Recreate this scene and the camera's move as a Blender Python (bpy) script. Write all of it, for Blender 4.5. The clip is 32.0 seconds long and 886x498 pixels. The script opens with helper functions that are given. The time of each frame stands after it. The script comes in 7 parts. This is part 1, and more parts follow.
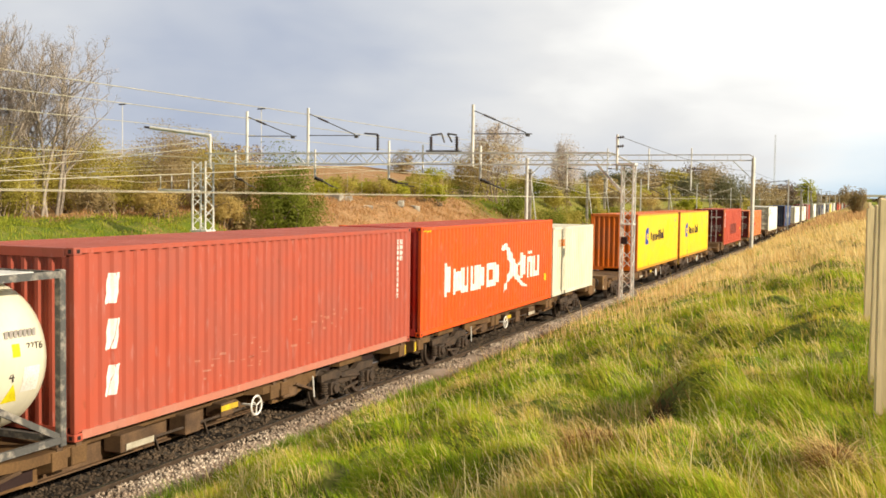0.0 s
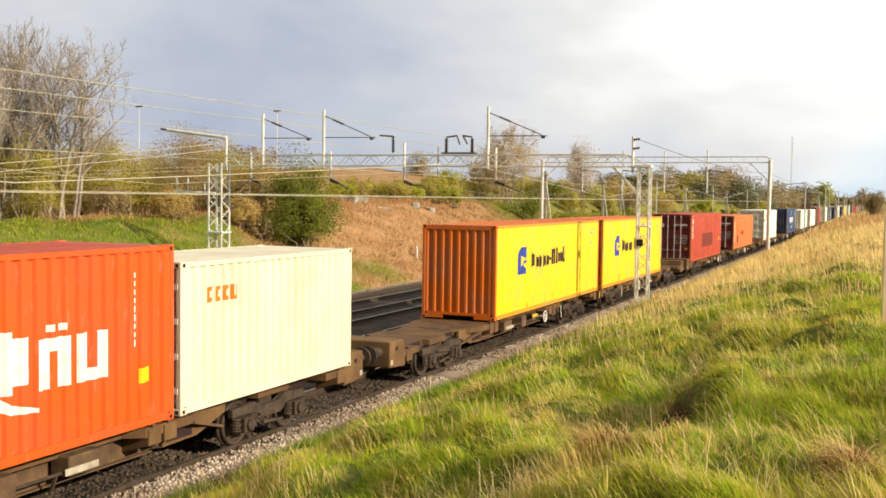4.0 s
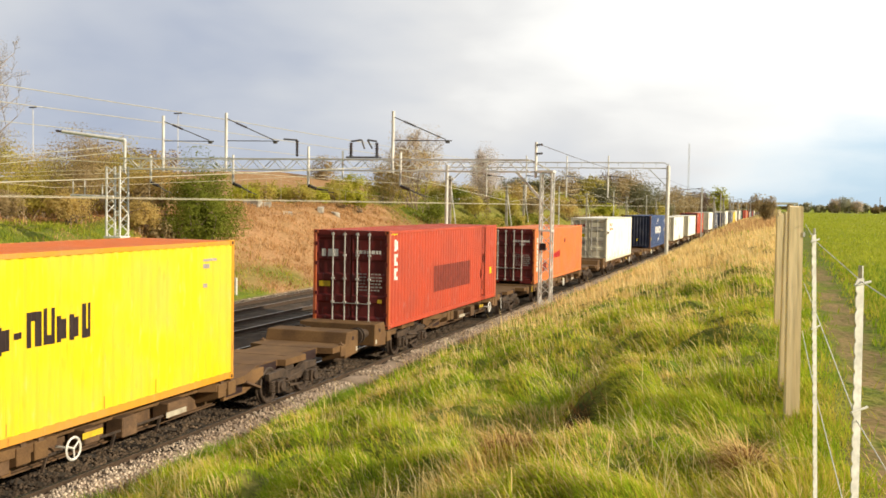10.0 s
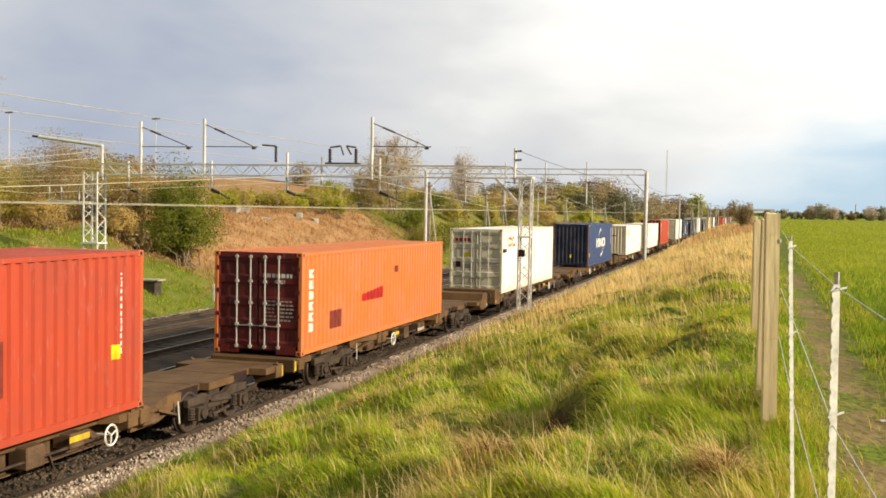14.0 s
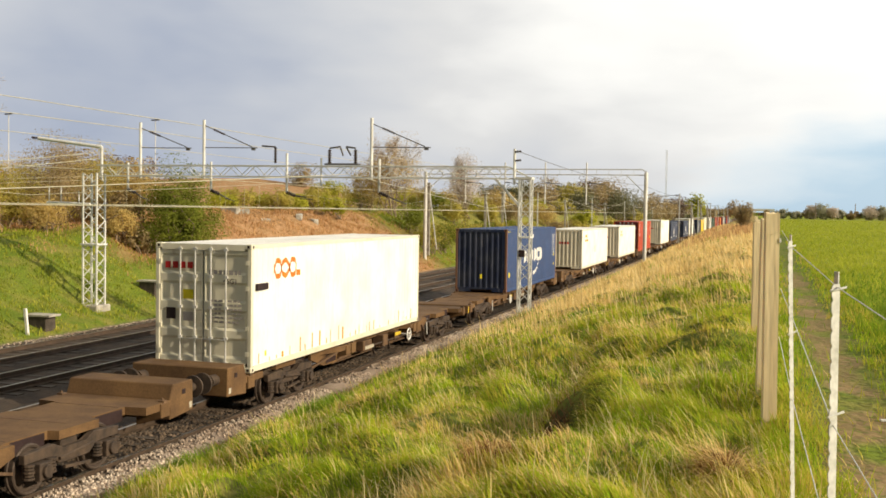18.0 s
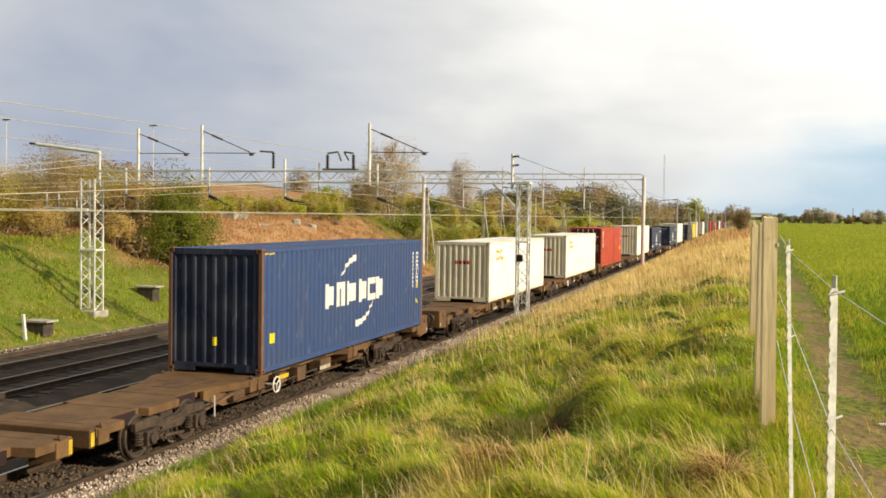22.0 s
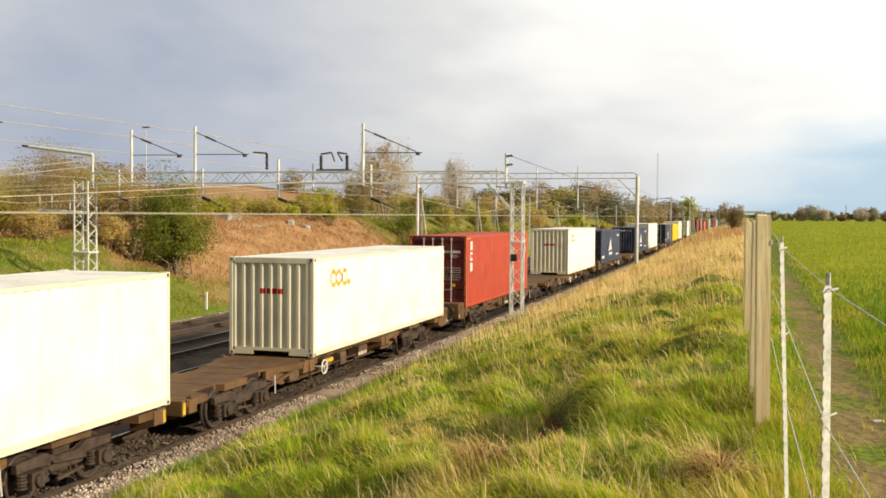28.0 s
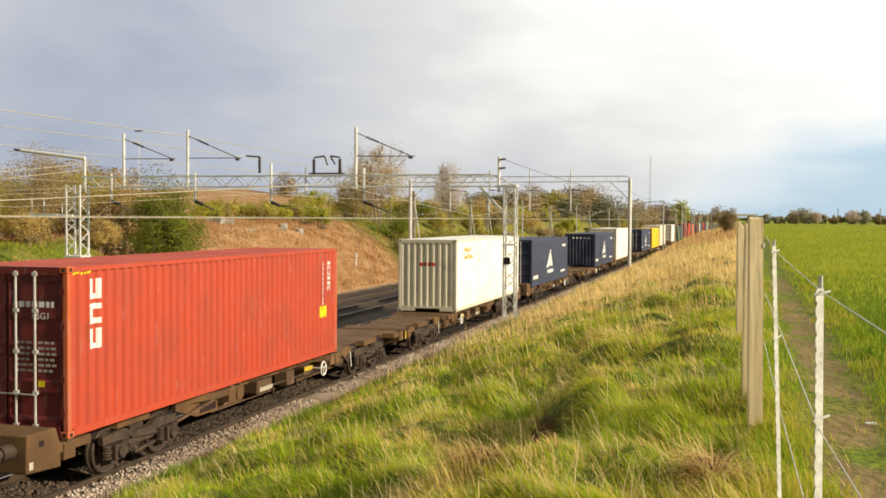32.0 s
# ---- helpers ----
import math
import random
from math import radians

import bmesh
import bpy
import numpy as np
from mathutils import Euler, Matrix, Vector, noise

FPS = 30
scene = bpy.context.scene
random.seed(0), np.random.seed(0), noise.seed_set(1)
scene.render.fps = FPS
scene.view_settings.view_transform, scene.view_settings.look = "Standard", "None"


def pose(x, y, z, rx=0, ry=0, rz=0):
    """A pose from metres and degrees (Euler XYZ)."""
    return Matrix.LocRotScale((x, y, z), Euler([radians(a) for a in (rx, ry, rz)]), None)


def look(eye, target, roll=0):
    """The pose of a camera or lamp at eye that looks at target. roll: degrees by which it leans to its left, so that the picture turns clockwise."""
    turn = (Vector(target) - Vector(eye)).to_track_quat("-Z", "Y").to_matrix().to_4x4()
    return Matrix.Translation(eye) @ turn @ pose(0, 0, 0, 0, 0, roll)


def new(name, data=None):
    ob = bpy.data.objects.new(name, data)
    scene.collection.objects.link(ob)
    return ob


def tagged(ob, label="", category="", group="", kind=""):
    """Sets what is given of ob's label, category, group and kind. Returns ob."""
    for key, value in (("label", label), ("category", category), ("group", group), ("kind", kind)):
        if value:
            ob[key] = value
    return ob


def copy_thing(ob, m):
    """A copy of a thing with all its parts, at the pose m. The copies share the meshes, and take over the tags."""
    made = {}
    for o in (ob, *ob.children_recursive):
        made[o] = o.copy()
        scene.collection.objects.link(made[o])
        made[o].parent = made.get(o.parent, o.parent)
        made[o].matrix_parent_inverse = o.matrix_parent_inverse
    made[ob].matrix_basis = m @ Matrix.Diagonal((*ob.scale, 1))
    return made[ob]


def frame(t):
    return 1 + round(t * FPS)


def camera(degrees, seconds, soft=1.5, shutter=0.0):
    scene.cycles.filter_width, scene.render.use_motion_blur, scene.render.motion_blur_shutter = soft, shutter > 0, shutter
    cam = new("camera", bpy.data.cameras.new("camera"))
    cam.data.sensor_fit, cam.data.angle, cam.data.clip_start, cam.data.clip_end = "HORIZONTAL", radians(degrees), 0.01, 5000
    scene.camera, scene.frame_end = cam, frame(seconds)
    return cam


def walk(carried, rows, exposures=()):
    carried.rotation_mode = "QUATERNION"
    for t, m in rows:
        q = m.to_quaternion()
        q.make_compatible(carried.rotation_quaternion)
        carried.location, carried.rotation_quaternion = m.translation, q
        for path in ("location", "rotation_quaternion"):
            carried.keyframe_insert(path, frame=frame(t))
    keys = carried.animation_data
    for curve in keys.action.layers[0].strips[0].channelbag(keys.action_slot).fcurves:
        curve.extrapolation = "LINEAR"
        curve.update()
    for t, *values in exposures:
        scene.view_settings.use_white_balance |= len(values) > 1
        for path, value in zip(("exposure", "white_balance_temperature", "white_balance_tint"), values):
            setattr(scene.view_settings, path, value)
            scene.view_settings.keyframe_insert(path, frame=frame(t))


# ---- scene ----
cam = camera(45.92, 32.0, soft=1.65)
EYE = (0.0, 0.0, 4.73)          # above rail level; the railway runs along +y
# seconds, yaw, pitch, lean
PATH = [
    (0, 22.09, -2.95, -0.78),
    (0.5, 22.70, -2.95, -0.63),
    (1, 23.25, -2.99, -0.74),
    (1.5, 23.94, -3.06, -0.67),
    (2, 23.99, -3.01, -0.68),
    (2.5, 24.17, -3.06, -0.70),
    (4.5, 22.37, -2.83, -0.85),
    (5, 21.65, -2.91, -0.85),
    (5.5, 19.87, -2.70, -0.93),
    (6, 18.66, -2.58, -0.89),
    (6.5, 19.24, -2.65, -0.85),
    (7, 19.23, -2.61, -0.85),
    (7.5, 18.58, -2.62, -0.86),
    (8, 18.55, -2.57, -0.90),
    (8.5, 18.40, -2.60, -0.95),
    (9, 18.16, -2.64, -0.92),
    (9.5, 17.90, -2.63, -0.92),
    (10, 17.72, -2.53, -0.95),
    (10.5, 17.24, -2.52, -1.00),
    (11, 17.65, -2.62, -1.00),
    (11.5, 17.80, -2.54, -1.01),
    (12, 17.38, -2.48, -1.02),
    (12.5, 17.43, -2.36, -0.99),
    (13, 17.19, -2.33, -1.03),
    (13.5, 16.79, -2.27, -1.04),
    (14, 16.58, -2.17, -1.02),
    (14.5, 16.56, -2.09, -0.89),
    (16.5, 16.53, -2.12, -0.99),
    (17, 16.59, -2.13, -0.92),
    (17.5, 16.49, -2.06, -0.95),
    (18, 16.57, -2.14, -0.89),
    (18.5, 16.57, -2.09, -0.85),
    (19, 16.39, -2.00, -0.90),
    (19.5, 16.68, -2.01, -0.89),
    (20, 16.32, -1.86, -0.94),
    (20.5, 16.30, -1.90, -0.87),
    (21, 16.51, -1.82, -0.88),
    (21.5, 16.45, -1.84, -0.85),
    (22, 16.47, -1.87, -0.77),
    (22.5, 16.34, -1.85, -0.81),
    (23, 16.36, -1.86, -0.81),
    (23.5, 16.10, -1.83, -0.76),
    (24, 16.23, -1.87, -0.75),
    (24.5, 16.79, -1.92, -0.77),
    (25, 16.48, -1.89, -0.68),
    (25.5, 16.26, -1.92, -0.45),
    (27.5, 16.15, -1.87, -0.41),
    (28, 16.15, -1.87, -0.40),
    (28.5, 16.00, -1.83, -0.47),
    (29, 16.09, -1.85, -0.41),
    (29.5, 16.01, -1.85, -0.41),
    (30, 15.97, -1.83, -0.31),
    (30.5, 16.19, -1.83, -0.29),
    (31, 15.79, -1.80, -0.28),
    (31.5, 16.36, -1.82, -0.26),
    (32, 15.77, -1.68, -0.32),
]
walk(cam, [(t, pose(*EYE, 90 + p, 0, a) @ pose(0, 0, 0, 0, 0, -r)) for t, a, p, r in PATH],
     exposures=[(0.0, 0.23), (2.5, 0.23), (5.0, 0.20), (10.0, 0.20), (14.0, 0.12), (17.0, 0.08), (20.0, 0.06), (32.0, 0.06)])

# ---- sky and sun ----
SUN_EL, SUN_AZ = 24.0, -8.5       # degrees; azimuth from +x towards +y
sun = new("sun", bpy.data.lights.new("sun", "SUN"))
sun.data.energy, sun.data.angle, sun.data.color = 5.0, radians(0.53), (1.0, 0.84, 0.61)
sd = Vector((math.cos(radians(SUN_EL)) * math.cos(radians(SUN_AZ)), math.cos(radians(SUN_EL)) * math.sin(radians(SUN_AZ)), math.sin(radians(SUN_EL))))
sun.matrix_world = look(sd * 50, (0, 0, 0))


def build_world():
    w = bpy.data.worlds.new("world")
    scene.world = w
    w.use_nodes = True
    nt = w.node_tree
    N, L = nt.nodes, nt.links
    bg = N["Background"]
    sky = N.new("ShaderNodeTexSky")
    sky.sky_type, sky.sun_disc = "NISHITA", False
    sky.sun_elevation, sky.sun_rotation = radians(SUN_EL), radians(90 - SUN_AZ)
    tc = N.new("ShaderNodeTexCoord")
    sep = N.new("ShaderNodeSeparateXYZ")
    L.new(tc.outputs["Generated"], sep.inputs[0])

    def math_node(op, a, b=None, c=None, clamp=False):
        n = N.new("ShaderNodeMath")
        n.operation, n.use_clamp = op, clamp
        for i, v in enumerate((a, b, c)):
            if v is None:
                continue
            if isinstance(v, (int, float)):
                n.inputs[i].default_value = v
            else:
                L.new(v, n.inputs[i])
        return n.outputs[0]

    def cloud_noise(scale, detail, squash, dist=0.3):
        m = N.new("ShaderNodeMapping")
        m.inputs["Scale"].default_value = (1, 1, squash)
        L.new(tc.outputs["Generated"], m.inputs[0])
        n = N.new("ShaderNodeTexNoise")
        n.inputs["Scale"].default_value, n.inputs["Detail"].default_value = scale, detail
        n.inputs["Roughness"].default_value, n.inputs["Distortion"].default_value = 0.5, dist
        L.new(m.outputs[0], n.inputs["Vector"])
        return n.outputs["Fac"]

    big, fine = cloud_noise(2.6, 4, 2.2), cloud_noise(9.0, 6, 3.0)
    # thicker, slate cloud away from the sun; thin bright cloud towards it
    side = math_node("MULTIPLY_ADD", sep.outputs["X"], 0.95, 0.77)
    dens = math_node("MULTIPLY_ADD", big, 0.95, -0.47)
    dens = math_node("ADD", side, dens)
    dens = math_node("MULTIPLY_ADD", fine, 0.22, dens)
    # heavier bank of cloud over the far side of the line
    off = math_node("MULTIPLY_ADD", sep.outputs["X"], 4.2, 1.62)
    bank = math_node("EXPONENT", math_node("MULTIPLY", math_node("MULTIPLY", off, off), -1.0))
    dens = math_node("MULTIPLY_ADD", bank, -0.24, dens)
    off = math_node("MULTIPLY_ADD", sep.outputs["X"], 5.0, 4.0)
    thin = math_node("EXPONENT", math_node("MULTIPLY", math_node("MULTIPLY", off, off), -1.0))
    dens = math_node("MULTIPLY_ADD", thin, 0.36, dens)
    # the deck looks thicker towards the horizon
    dens = math_node("ADD", dens, math_node("MULTIPLY_ADD", math_node("MINIMUM", sep.outputs["Z"], 0.3), 1.45, -0.15))
    # slate-blue rain cloud low over the far side of the line
    cx = math_node("MULTIPLY_ADD", sep.outputs["X"], 6.5, 3.7)
    cz = math_node("MULTIPLY_ADD", sep.outputs["Z"], 11.0, -1.6)
    cloud = math_node("ADD", math_node("MULTIPLY", cx, cx), math_node("MULTIPLY", cz, cz))
    cloud = math_node("EXPONENT", math_node("MULTIPLY", cloud, -1.0))
    dens = math_node("MULTIPLY_ADD", math_node("MULTIPLY", cloud, math_node("MULTIPLY_ADD", fine, 0.8, 0.6)), -0.12, dens)
    ramp = N.new("ShaderNodeValToRGB")
    L.new(math_node("ADD", dens, -0.08, clamp=True), ramp.inputs[0])
    e = ramp.color_ramp.elements
    e[0].position, e[0].color = 0.05, (0.37, 0.42, 0.53, 1)
    e[1].position, e[1].color = 0.95, (1.16, 1.14, 1.06, 1)
    for p, c in ((0.28, (0.56, 0.585, 0.63, 1)), (0.48, (0.715, 0.715, 0.71, 1)), (0.68, (0.95, 0.94, 0.90, 1))):
        q = e.new(p)
        q.color = c
    # clear strip of sky under the cloud deck, low towards the sun side
    low = math_node("MULTIPLY_ADD", sep.outputs["Z"], -13.5, 1.28)
    low = math_node("ADD", low, math_node("MULTIPLY_ADD", sep.outputs["X"], 5.0, -0.35))
    low = math_node("ADD", low, math_node("MULTIPLY_ADD", fine, 1.2, -0.55), clamp=True)
    low = math_node("MULTIPLY", low, 0.9)
    scale = N.new("ShaderNodeVectorMath")
    scale.operation = "SCALE"
    scale.inputs["Scale"].default_value = 0.02
    L.new(sky.outputs[0], scale.inputs[0])
    tint = N.new("ShaderNodeMix")
    tint.data_type, tint.blend_type = "RGBA", "ADD"
    tint.inputs["Factor"].default_value = 1.0
    L.new(scale.outputs[0], tint.inputs["A"])
    tint.inputs["B"].default_value = (0.38, 0.545, 0.69, 1)
    # unseen sky overhead and behind is dimmed to cut the fill light
    ahead = math_node("MULTIPLY_ADD", sep.outputs["Y"], 0.95, 0.30)
    ahead = math_node("ADD", ahead, math_node("MULTIPLY", sep.outputs["X"], 0.35))
    ahead = math_node("MULTIPLY_ADD", sep.outputs["Z"], -0.35, ahead)
    bright = N.new("ShaderNodeMapRange")
    bright.interpolation_type = "SMOOTHSTEP"
    for k, v in (("From Min", -0.1), ("From Max", 0.72), ("To Min", 0.29), ("To Max", 1.0)):
        bright.inputs[k].default_value = v
    L.new(ahead, bright.inputs["Value"])
    mix = N.new("ShaderNodeMix")
    mix.data_type = "RGBA"
    L.new(low, mix.inputs["Factor"])
    L.new(ramp.outputs[0], mix.inputs["A"])
    L.new(tint.outputs["Result"], mix.inputs["B"])
    L.new(mix.outputs["Result"], bg.inputs["Color"])
    L.new(bright.outputs[0], bg.inputs["Strength"])


build_world()

# ---- materials ----


def mat(name, col, col2=None, rough=0.6, metal=0.0, scale=4.0, fine=40.0, bump=0.0, stretch=(1, 1, 1), island=0.0, obj=0.0, edge=(0.35, 0.65), spec=0.3):
    """A surface with two tones in large patches, fine grain over them, relief, and a tone of its own for each piece or thing."""
    m = bpy.data.materials.new(name)
    m.use_nodes = True
    nt = m.node_tree
    N, L = nt.nodes, nt.links
    b = N["Principled BSDF"]
    b.inputs["Roughness"].default_value, b.inputs["Metallic"].default_value = rough, metal
    b.inputs["Specular IOR Level"].default_value = spec
    tc, mp = N.new("ShaderNodeTexCoord"), N.new("ShaderNodeMapping")
    mp.inputs["Scale"].default_value = stretch
    L.new(tc.outputs["Object"], mp.inputs[0])
    n1, n2 = N.new("ShaderNodeTexNoise"), N.new("ShaderNodeTexNoise")
    for n, s in ((n1, scale), (n2, fine)):
        n.inputs["Scale"].default_value, n.inputs["Detail"].default_value = s, 5
        L.new(mp.outputs[0], n.inputs["Vector"])
    if obj:
        oi = N.new("ShaderNodeObjectInfo")
        off = N.new("ShaderNodeVectorMath")
        off.operation = "MULTIPLY_ADD"
        off.inputs[1].default_value = (37, 37, 37)
        L.new(oi.outputs["Random"], off.inputs[0])
        L.new(mp.outputs[0], off.inputs[2])
        L.new(off.outputs[0], n1.inputs["Vector"])
    r = N.new("ShaderNodeMapRange")
    r.inputs["From Min"].default_value, r.inputs["From Max"].default_value = edge
    L.new(n1.outputs["Fac"], r.inputs["Value"])
    mx = N.new("ShaderNodeMix")
    mx.data_type = "RGBA"
    c2 = col2 or tuple(c * 0.75 for c in col)
    mx.inputs["A"].default_value, mx.inputs["B"].default_value = (*col, 1), (*c2, 1)
    L.new(r.outputs[0], mx.inputs["Factor"])
    hs = N.new("ShaderNodeHueSaturation")
    L.new(mx.outputs["Result"], hs.inputs["Color"])
    g = N.new("ShaderNodeMapRange")
    g.inputs["From Min"].default_value, g.inputs["From Max"].default_value = 0.3, 0.7
    g.inputs["To Min"].default_value, g.inputs["To Max"].default_value = 0.82, 1.15
    L.new(n2.outputs["Fac"], g.inputs["Value"])
    val = g.outputs[0]
    src = None
    if island:
        src, amt = N.new("ShaderNodeNewGeometry").outputs["Random Per Island"], island
    elif obj:
        src, amt = oi.outputs["Random"], obj
    if src:
        q = N.new("ShaderNodeMapRange")
        q.inputs["To Min"].default_value, q.inputs["To Max"].default_value = 1 - amt, 1 + amt
        L.new(src, q.inputs["Value"])
        p = N.new("ShaderNodeMath")
        p.operation = "MULTIPLY"
        L.new(val, p.inputs[0])
        L.new(q.outputs[0], p.inputs[1])
        val = p.outputs[0]
    L.new(val, hs.inputs["Value"])
    L.new(hs.outputs[0], b.inputs["Base Color"])
    if bump:
        bp = N.new("ShaderNodeBump")
        bp.inputs["Strength"].default_value, bp.inputs["Distance"].default_value = bump, 0.02
        L.new(n2.outputs["Fac"], bp.inputs["Height"])
        L.new(bp.outputs[0], b.inputs["Normal"])
    return m


def paint(name, col, rust=0.25, fade=1.0, rough=0.45):
    """Weathered container paint: vertical streaks, faded patches, rust spots with runs below."""
    m = bpy.data.materials.new(name)
    m.use_nodes = True
    nt = m.node_tree
    N, L = nt.nodes, nt.links
    b = N["Principled BSDF"]
    b.inputs["Specular IOR Level"].default_value = 0.3
    tc, oi = N.new("ShaderNodeTexCoord"), N.new("ShaderNodeObjectInfo")
    off = N.new("ShaderNodeVectorMath")
    off.operation = "MULTIPLY_ADD"
    off.inputs[1].default_value = (53, 17, 29)
    L.new(oi.outputs["Random"], off.inputs[0])
    L.new(tc.outputs["Object"], off.inputs[2])

    def noise_at(scale, stretch, detail=5):
        mp, n = N.new("ShaderNodeMapping"), N.new("ShaderNodeTexNoise")
        mp.inputs["Scale"].default_value = stretch
        n.inputs["Scale"].default_value, n.inputs["Detail"].default_value = scale, detail
        L.new(off.outputs[0], mp.inputs[0])
        L.new(mp.outputs[0], n.inputs["Vector"])
        return n.outputs["Fac"]

    def ranged(v, a, c, lo=0.0, hi=1.0):
        r = N.new("ShaderNodeMapRange")
        for k, x in (("From Min", a), ("From Max", c), ("To Min", lo), ("To Max", hi)):
            r.inputs[k].default_value = x
        L.new(v, r.inputs["Value"])
        return r.outputs[0]

    def mixed(f, a, c):
        x = N.new("ShaderNodeMix")
        x.data_type = "RGBA"
        L.new(f, x.inputs["Factor"])
        for k, v in (("A", a), ("B", c)):
            if isinstance(v, tuple):
                x.inputs[k].default_value = (*v, 1)
            else:
                L.new(v, x.inputs[k])
        return x.outputs["Result"]

    patch, streak, spot = noise_at(0.9, (1, 1, 1)), noise_at(6.0, (1, 1, 0.12)), noise_at(3.2, (1, 1.6, 0.5), 8)
    faded = tuple(min(1, c * 0.8 + 0.05 * fade) for c in col)
    c = mixed(ranged(patch, 0.4, 0.68), col, faded)
    c = mixed(ranged(streak, 0.46, 0.76, 0, 0.22), c, tuple(x * 0.62 for x in col))
    c = mixed(ranged(spot, 0.66, 0.74, 0, rust), c, (0.16, 0.06, 0.025))
    c = mixed(ranged(noise_at(11.0, (1, 1, 0.22), 8), 0.60, 0.76, 0, 0.30), c, tuple(min(0.85, x * 0.6 + 0.28) for x in col))
    L.new(c, b.inputs["Base Color"])
    bp = N.new("ShaderNodeBump")
    bp.inputs["Strength"].default_value, bp.inputs["Distance"].default_value = 0.25, 0.02
    L.new(noise_at(1.8, (1, 1, 0.6), 3), bp.inputs["Height"])
    L.new(bp.outputs[0], b.inputs["Normal"])
    L.new(ranged(patch, 0.3, 0.7, rough, rough + 0.2), b.inputs["Roughness"])
    return m


M = {
    "steel": mat("galvanised_steel", (0.80, 0.80, 0.76), (0.62, 0.62, 0.59), rough=0.5, metal=0.0, scale=1.5, fine=60),
    "wire": mat("weathered_copper_wire", (0.62, 0.58, 0.42), rough=0.5, metal=0.1),
    "insulator": mat("brown_glazed_porcelain", (0.05, 0.035, 0.03), rough=0.2, spec=0.5),
    "dark_arm": mat("dark_weathered_tube", (0.16, 0.15, 0.14), rough=0.5, metal=0.3),
    "concrete": mat("weathered_concrete", (0.48, 0.45, 0.38), (0.28, 0.26, 0.22), rough=0.9, bump=0.4, scale=3),
    "rail": mat("rusty_rail", (0.10, 0.068, 0.048), (0.06, 0.044, 0.032), rough=0.6, metal=0.2),
    "rail_top": mat("polished_rail_head", (0.45, 0.43, 0.40), rough=0.3, metal=0.9),
    "sleeper": mat("stained_concrete_sleeper", (0.10, 0.08, 0.062), (0.055, 0.045, 0.036), rough=0.9, bump=0.3),
    # brown staining, darkened further to deepen the train's shadow on the bed
    "ballast": mat("stained_shade_dark_ballast", (0.085, 0.058, 0.038), (0.032, 0.025, 0.020), rough=0.95, scale=1.2, fine=16, bump=1.0),
    "cess": mat("brown_cess_gravel", (0.38, 0.30, 0.235), (0.22, 0.165, 0.12), rough=0.95, scale=1.0, fine=14, bump=1.0),
    "pale_cess": mat("pale_cess_gravel", (0.40, 0.33, 0.24), (0.27, 0.21, 0.15), rough=0.95, scale=1.0, fine=14, bump=1.0),
    "stones": mat("granite_ballast_stones", (0.52, 0.44, 0.36), (0.27, 0.205, 0.155), rough=0.9, scale=0.8, island=0.5),
    "oily_stones": mat("oily_shade_dark_stones", (0.17, 0.125, 0.088), (0.075, 0.055, 0.042), rough=0.85, scale=0.7, island=0.5),
    "deck": mat("brown_brake_dust_deck", (0.18, 0.103, 0.044), (0.11, 0.062, 0.029), rough=0.85, scale=1.6, fine=30, bump=0.15, obj=0.12),
    "frame": mat("brown_grimy_underframe", (0.165, 0.10, 0.055), (0.085, 0.053, 0.033), rough=0.85, scale=3, fine=30, bump=0.2, obj=0.12),
    "bogie": mat("oily_cast_bogie", (0.09, 0.062, 0.043), (0.04, 0.03, 0.024), rough=0.75, scale=5, fine=40, bump=0.3),
    "wheel": mat("dark_wheel_steel", (0.10, 0.075, 0.06), rough=0.6, metal=0.4),
    "white_paint": mat("white_enamel", (0.8, 0.8, 0.78), (0.68, 0.67, 0.62), rough=0.5),
    "data": mat("dirty_pale_plate", (0.5, 0.47, 0.38), (0.33, 0.29, 0.22), rough=0.7),
    "yellow_plate": mat("yellow_plate", (0.75, 0.55, 0.03), (0.5, 0.34, 0.04), rough=0.5),
    "post_wood": mat("weathered_timber", (0.84, 0.70, 0.45), (0.66, 0.53, 0.32), rough=0.9, scale=10, fine=45, stretch=(1, 1, 0.07), bump=0.12),
    "fence_steel": mat("galvanised_angle", (0.70, 0.70, 0.67), (0.54, 0.54, 0.51), rough=0.5, metal=0.0, scale=8),
    "mark_white": mat("white_lettering_paint", (0.82, 0.82, 0.80), (0.7, 0.69, 0.66), rough=0.55, scale=5),
    # also paints the shade inside slots, recesses and openings
    "mark_dark": mat("dark_lettering_and_hole_shade", (0.035, 0.02, 0.02), rough=0.6),
    "mark_blue": mat("blue_emblem_paint", (0.03, 0.075, 0.42), rough=0.5),
    "mark_orange": mat("orange_lettering_paint", (0.75, 0.22, 0.015), (0.6, 0.17, 0.02), rough=0.5),
    "mark_amber": mat("faded_amber_lettering_paint", (0.74, 0.43, 0.05), (0.66, 0.36, 0.05), rough=0.5),
    "mark_red": mat("red_lettering_paint", (0.5, 0.02, 0.02), rough=0.5),
    "mark_yellow": mat("yellow_label", (0.85, 0.72, 0.02), rough=0.5),
    "mark_grey": mat("grey_stencil_paint", (0.42, 0.38, 0.36), rough=0.6),
    "mark_patch": mat("overpainted_patch", (0.24, 0.045, 0.03), rough=0.6),
    "rod": mat("galvanised_lock_rod", (0.72, 0.72, 0.70), rough=0.4, metal=0.3),
}
